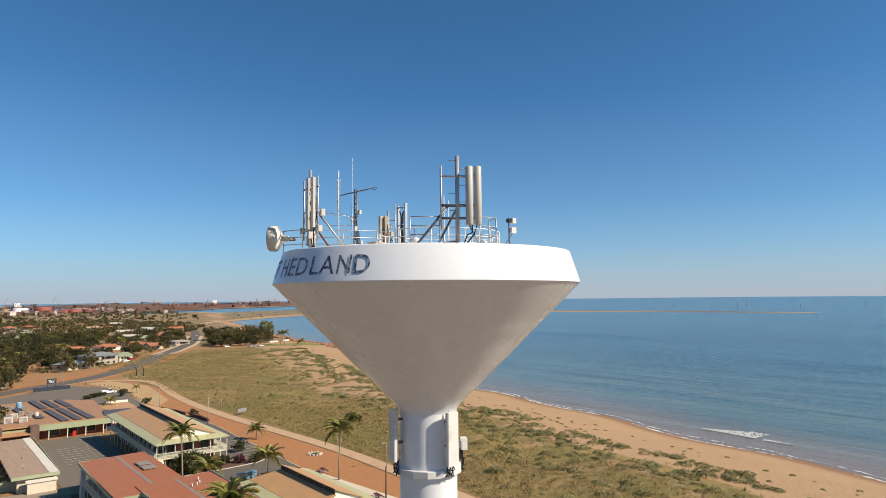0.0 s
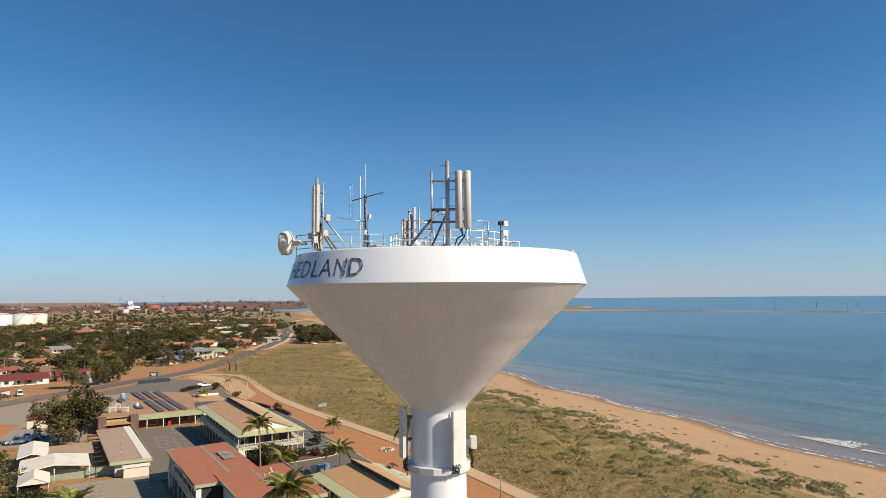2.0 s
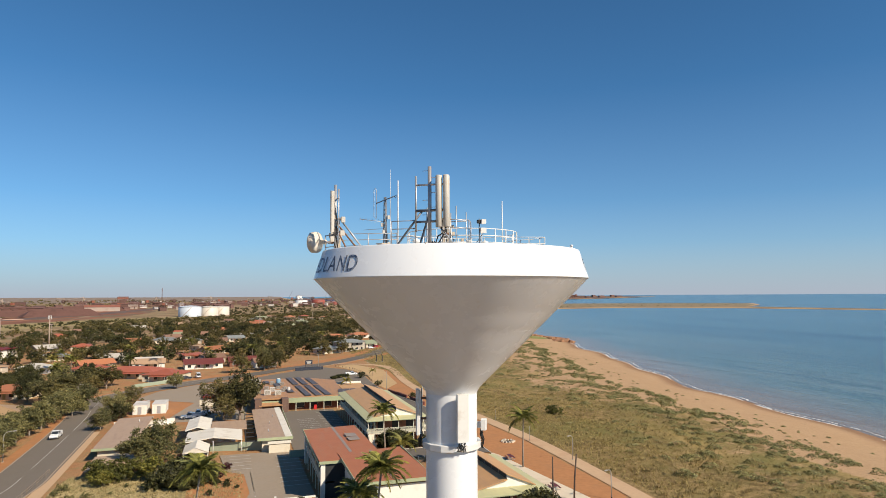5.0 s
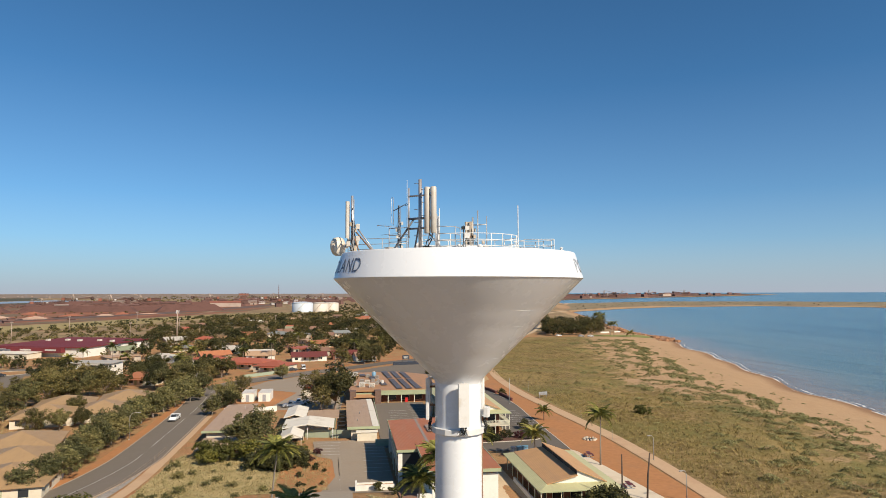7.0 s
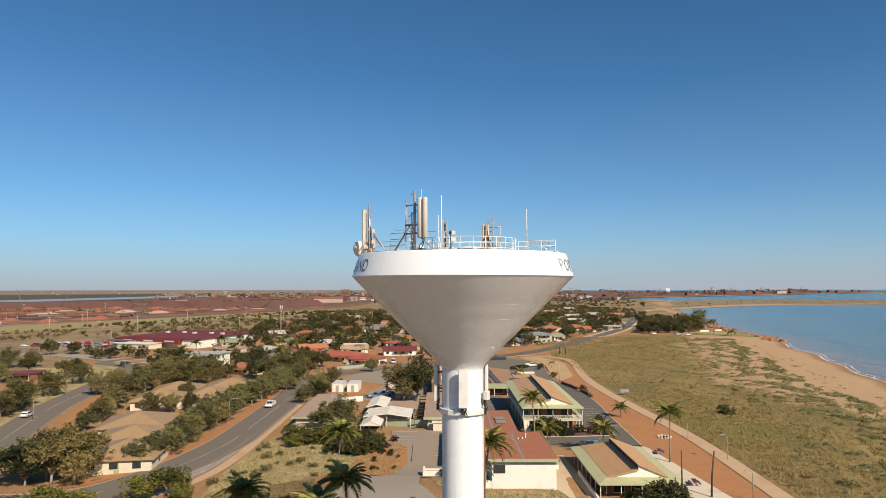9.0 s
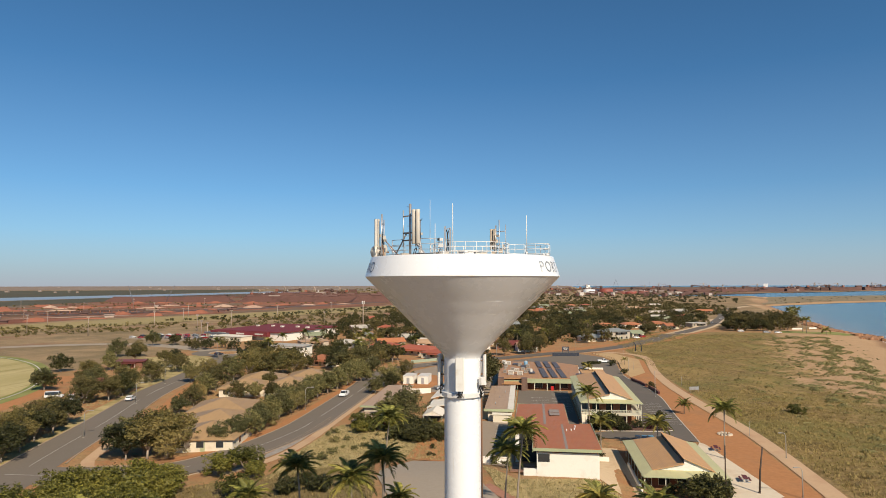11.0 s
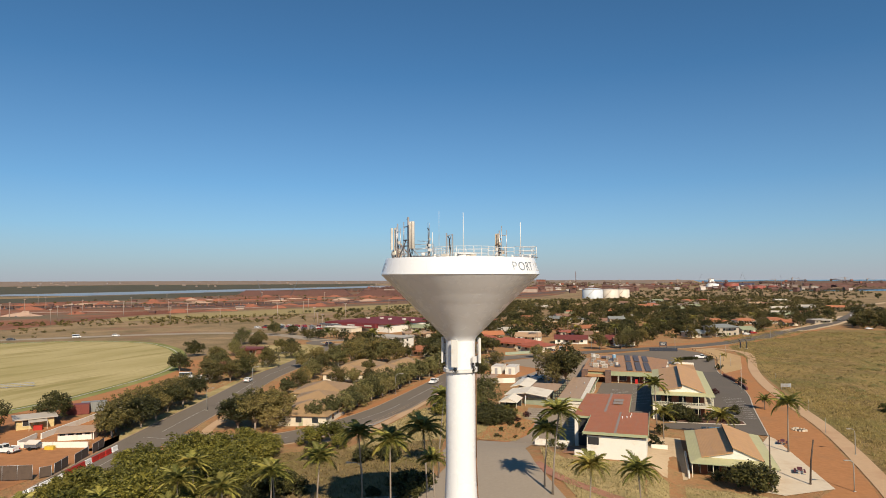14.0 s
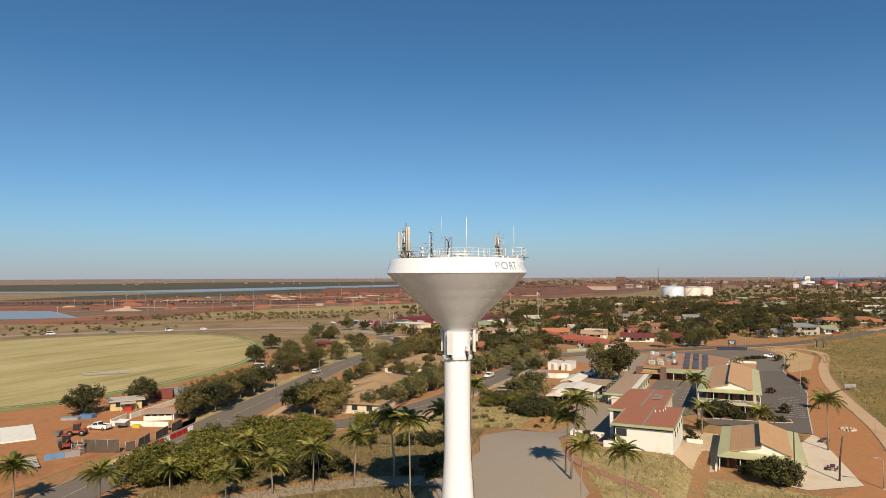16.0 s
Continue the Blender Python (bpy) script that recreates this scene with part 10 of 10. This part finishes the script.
solid("surf_foam", foam_line(-60, 455, -0.6, 0.3, 1.5, 1, 0.12, 0.08), FOAM, "white foam where waves run up the beach", "foam", kind="stuff")
solid("surf_foam", foam_line(-60, 440, 2.4, 0.05, 0.85, 2, 0.5), FOAM, "thin broken foam behind the first wave", "foam", kind="stuff")
rb = random.Random(4)
bk = B()
for i in range(1500):
    t = rb.random()
    if 0.62 < t < 0.70:
        continue
    L = 34 * t - 17
    dep = -2.9 * rb.random() ** 1.6 * min(t / 0.5, 1) if t < 0.62 else rb.uniform(-0.5, 0.2) * (1 - t) * 3
    x, y = 169.5 + dep * -2.6 - 0.07 * L, 88 - 0.78 * L
    s = rb.uniform(0.08, 0.30) * (1.15 - abs(t - 0.5))
    bk.poly([(x - s, y - s * 0.8, SEA + 0.05 + i * 0.0001), (x + s * 0.5, y - s, SEA + 0.05 + i * 0.0001), (x + s, y + s * 0.7, SEA + 0.05 + i * 0.0001), (x - s * 0.6, y + s, SEA + 0.05 + i * 0.0001)])
solid("breaking_wave", bk, FOAM, "white breaking wave just off the beach", "wave", kind="stuff")


def tufts(name, count, where, h, mat, label, seed, blades=5, box=(72, 240, 35, 440)):
    """Blades of grass in tufts, one object."""
    r = np.random.RandomState(seed)
    x = r.uniform(box[0], box[1], count * 4)
    y = r.uniform(box[2], box[3], count * 4)
    ok = where(x, y, r)
    x, y = x[ok][:count], y[ok][:count]
    n = len(x)
    z = land(x, y)
    s = h * r.uniform(0.5, 1.5, n)
    v = np.zeros((n, blades, 3, 3))
    for k in range(blades):
        a = r.uniform(0, 6.283, n)
        lean = r.uniform(0.3, 0.9, n)
        bx, by = x + r.uniform(-0.25, 0.25, n) * s * 2, y + r.uniform(-0.25, 0.25, n) * s * 2
        px, py = -np.sin(a) * s * 0.13, np.cos(a) * s * 0.13
        v[:, k, 0] = np.stack([bx - px, by - py, z - 0.03], 1)
        v[:, k, 1] = np.stack([bx + px, by + py, z - 0.03], 1)
        v[:, k, 2] = np.stack([bx + np.cos(a) * s * lean, by + np.sin(a) * s * lean, z + s * r.uniform(0.6, 1.1, n)], 1)
    me = bpy.data.meshes.new(name)
    me.from_pydata(v.reshape(-1, 3).tolist(), [], np.arange(n * blades * 3).reshape(-1, 3).tolist())
    me.materials.append(mat)
    return solid(name, me, None, label, "grass", kind="stuff")


def on_dune(x, y, r):
    k = shore_x(y) - x
    patch = np.sin(x * 0.11 + 2 * np.sin(y * 0.05)) * np.sin(y * 0.083 + 1.3 * np.sin(x * 0.06)) + 0.6 * np.sin(x * 0.31 + y * 0.17)
    return (x > 71.5) & (k > 40) & (r.rand(len(x)) < np.clip((k - 46 - 12 * sm((y - 150) / 80)) / 36, 0.06, 1) * np.clip(0.75 + 0.35 * patch, 0.15, 1))


tufts("dune_grass", 50000, on_dune, 0.25, GRASS_DUNE, "dry olive dune grass", 51)
GRASS_BROWN = leafy("brown_tussock", (0.10, 0.075, 0.03, 1), (0.32, 0.235, 0.10, 1), (0.23, 0.205, 0.07, 1), 0.1, vary=False)
tufts("dune_tussock", 4000, on_dune, 0.55, GRASS_BROWN, "brown and olive tussocks standing in the dune grass", 55, 7)
tufts("dune_grass", 9000, lambda x, y, r: on_dune(x, y, r) & (x < 130) & (y < 190), 0.4, GRASS_DUNE, "tall dry dune grass near the path", 52, box=(72, 130, 35, 190))


def on_bank(x, y, r):
    a, b = (inside(x, y, q) for q in BANKS[:2])
    return a | b


tufts("bank_grass", 17000, on_bank, 0.32, GRASS_DRY, "dry straw-coloured grass on the banks", 53, box=(-32, 60, 40, 130))
tufts("bank_tussock", 15000, lambda x, y, r: inside(x, y, BANKS[2]), 0.36, GRASS_BROWN, "brown and olive grass on the bank below the tower", 56, box=(-50, 16, 18, 98))


def verge(x, y, r):
    return (inside(x, y, [(-66, 108), (-78, 142), (-98, 208), (-88, 212), (-62, 150), (-52, 122)]) | inside(x, y, [(-76, 76), (-92, 130), (-108, 170), (-120, 170), (-100, 118), (-84, 76)])) & (r.rand(len(x)) < 0.7)


tufts("verge_grass", 10000, verge, 0.24, GRASS_DRY, "dry roadside grass", 54, box=(-122, -50, 74, 214))


def dune_bushes(count, seed):
    """Low domed mounds of small leaves, thick on the dune front and thinning down the beach."""
    r, b, done = random.Random(seed), B(), 0
    while done < count:
        y = r.uniform(20, 430)
        k = 34 + abs(r.gauss(0, 20))
        if r.random() < 0.10:
            k = r.uniform(20, 36)
        x = float(shore_x(y)) - k
        if x < 80 or math.sin(y * 0.19 + 1.7 * math.sin(k * 0.2)) + math.sin(k * 0.45 + y * 0.06) < r.uniform(-1.6, 0.9):
            continue
        s = r.uniform(0.45, 1.45) * (0.4 if k < 33 else 1)
        z = land1(x, y)
        wide, tall, turn = r.uniform(0.9, 1.5), r.uniform(0.45, 0.7), r.uniform(0, 3.14)
        for _ in range(int(80 + 110 * s)):
            a, e = r.uniform(0, 6.283), math.asin(r.uniform(0.02, 1))
            q = r.uniform(0.78, 1.08) * s
            px, py = q * wide * math.cos(e) * math.cos(a), q * math.cos(e) * math.sin(a)
            p = Vector((x + px * math.cos(turn) - py * math.sin(turn), y + px * math.sin(turn) + py * math.cos(turn), z + q * tall * math.sin(e)))
            u = Vector((r.gauss(0, 1), r.gauss(0, 1), r.gauss(0, 0.5))).normalized()
            w = u.cross(Vector((px, py, q * math.sin(e) + 0.3)) + Vector((r.gauss(0, 0.3), r.gauss(0, 0.3), 0)) * s).normalized()
            t = (0.07 + 0.05 * s) * r.uniform(0.6, 1.3)
            n = len(b.v)
            b.v += [tuple(p - u * t - w * t * 0.6), tuple(p - u * t + w * t * 0.7), tuple(p + u * t)]
            b.face((n, n + 1, n + 2))
        done += 1
    return b


solid("saltbush", dune_bushes(1650, 61), DUNE_BUSH, "low grey-green saltbush mounds on the dune front", "shrubs", kind="stuff")
for x, y in ((88, 152),):
    SHRUBS[0].at(x, y, 0.9, 20 * x, label="round olive bush standing in dune grass", sink=0.6)
# rocks of the point
ROCK = surface("orange_rock", (0.33, 0.17, 0.09, 1), 0.95, grain=0.8, stain=0.3, amount=0.3, dirt=(0.18, 0.10, 0.06, 1), bump=0.8)
rk, rkb = random.Random(6), B()
for i in range(300):
    y = rk.uniform(436, 640)
    x = float(shore_x(y)) + rk.uniform(-14, 3)
    s = rk.uniform(0.6, 2.6)
    rkb.box(-s, -s * 0.7, -s, s, s * 0.7, s * 0.45, pose(x, y, land1(x, y), rk.uniform(-15, 15), rk.uniform(-15, 15), rk.uniform(0, 180)), s * 0.3)
solid("shore_rocks", rkb, ROCK, "broken orange rocks along the point", "rocks", kind="stuff")
setting("ground_point_green", drape([(196, 470), (232, 452), (244, 462), (238, 478), (205, 486)], 0.1, 5), green_turf(), "green lawn on the point")
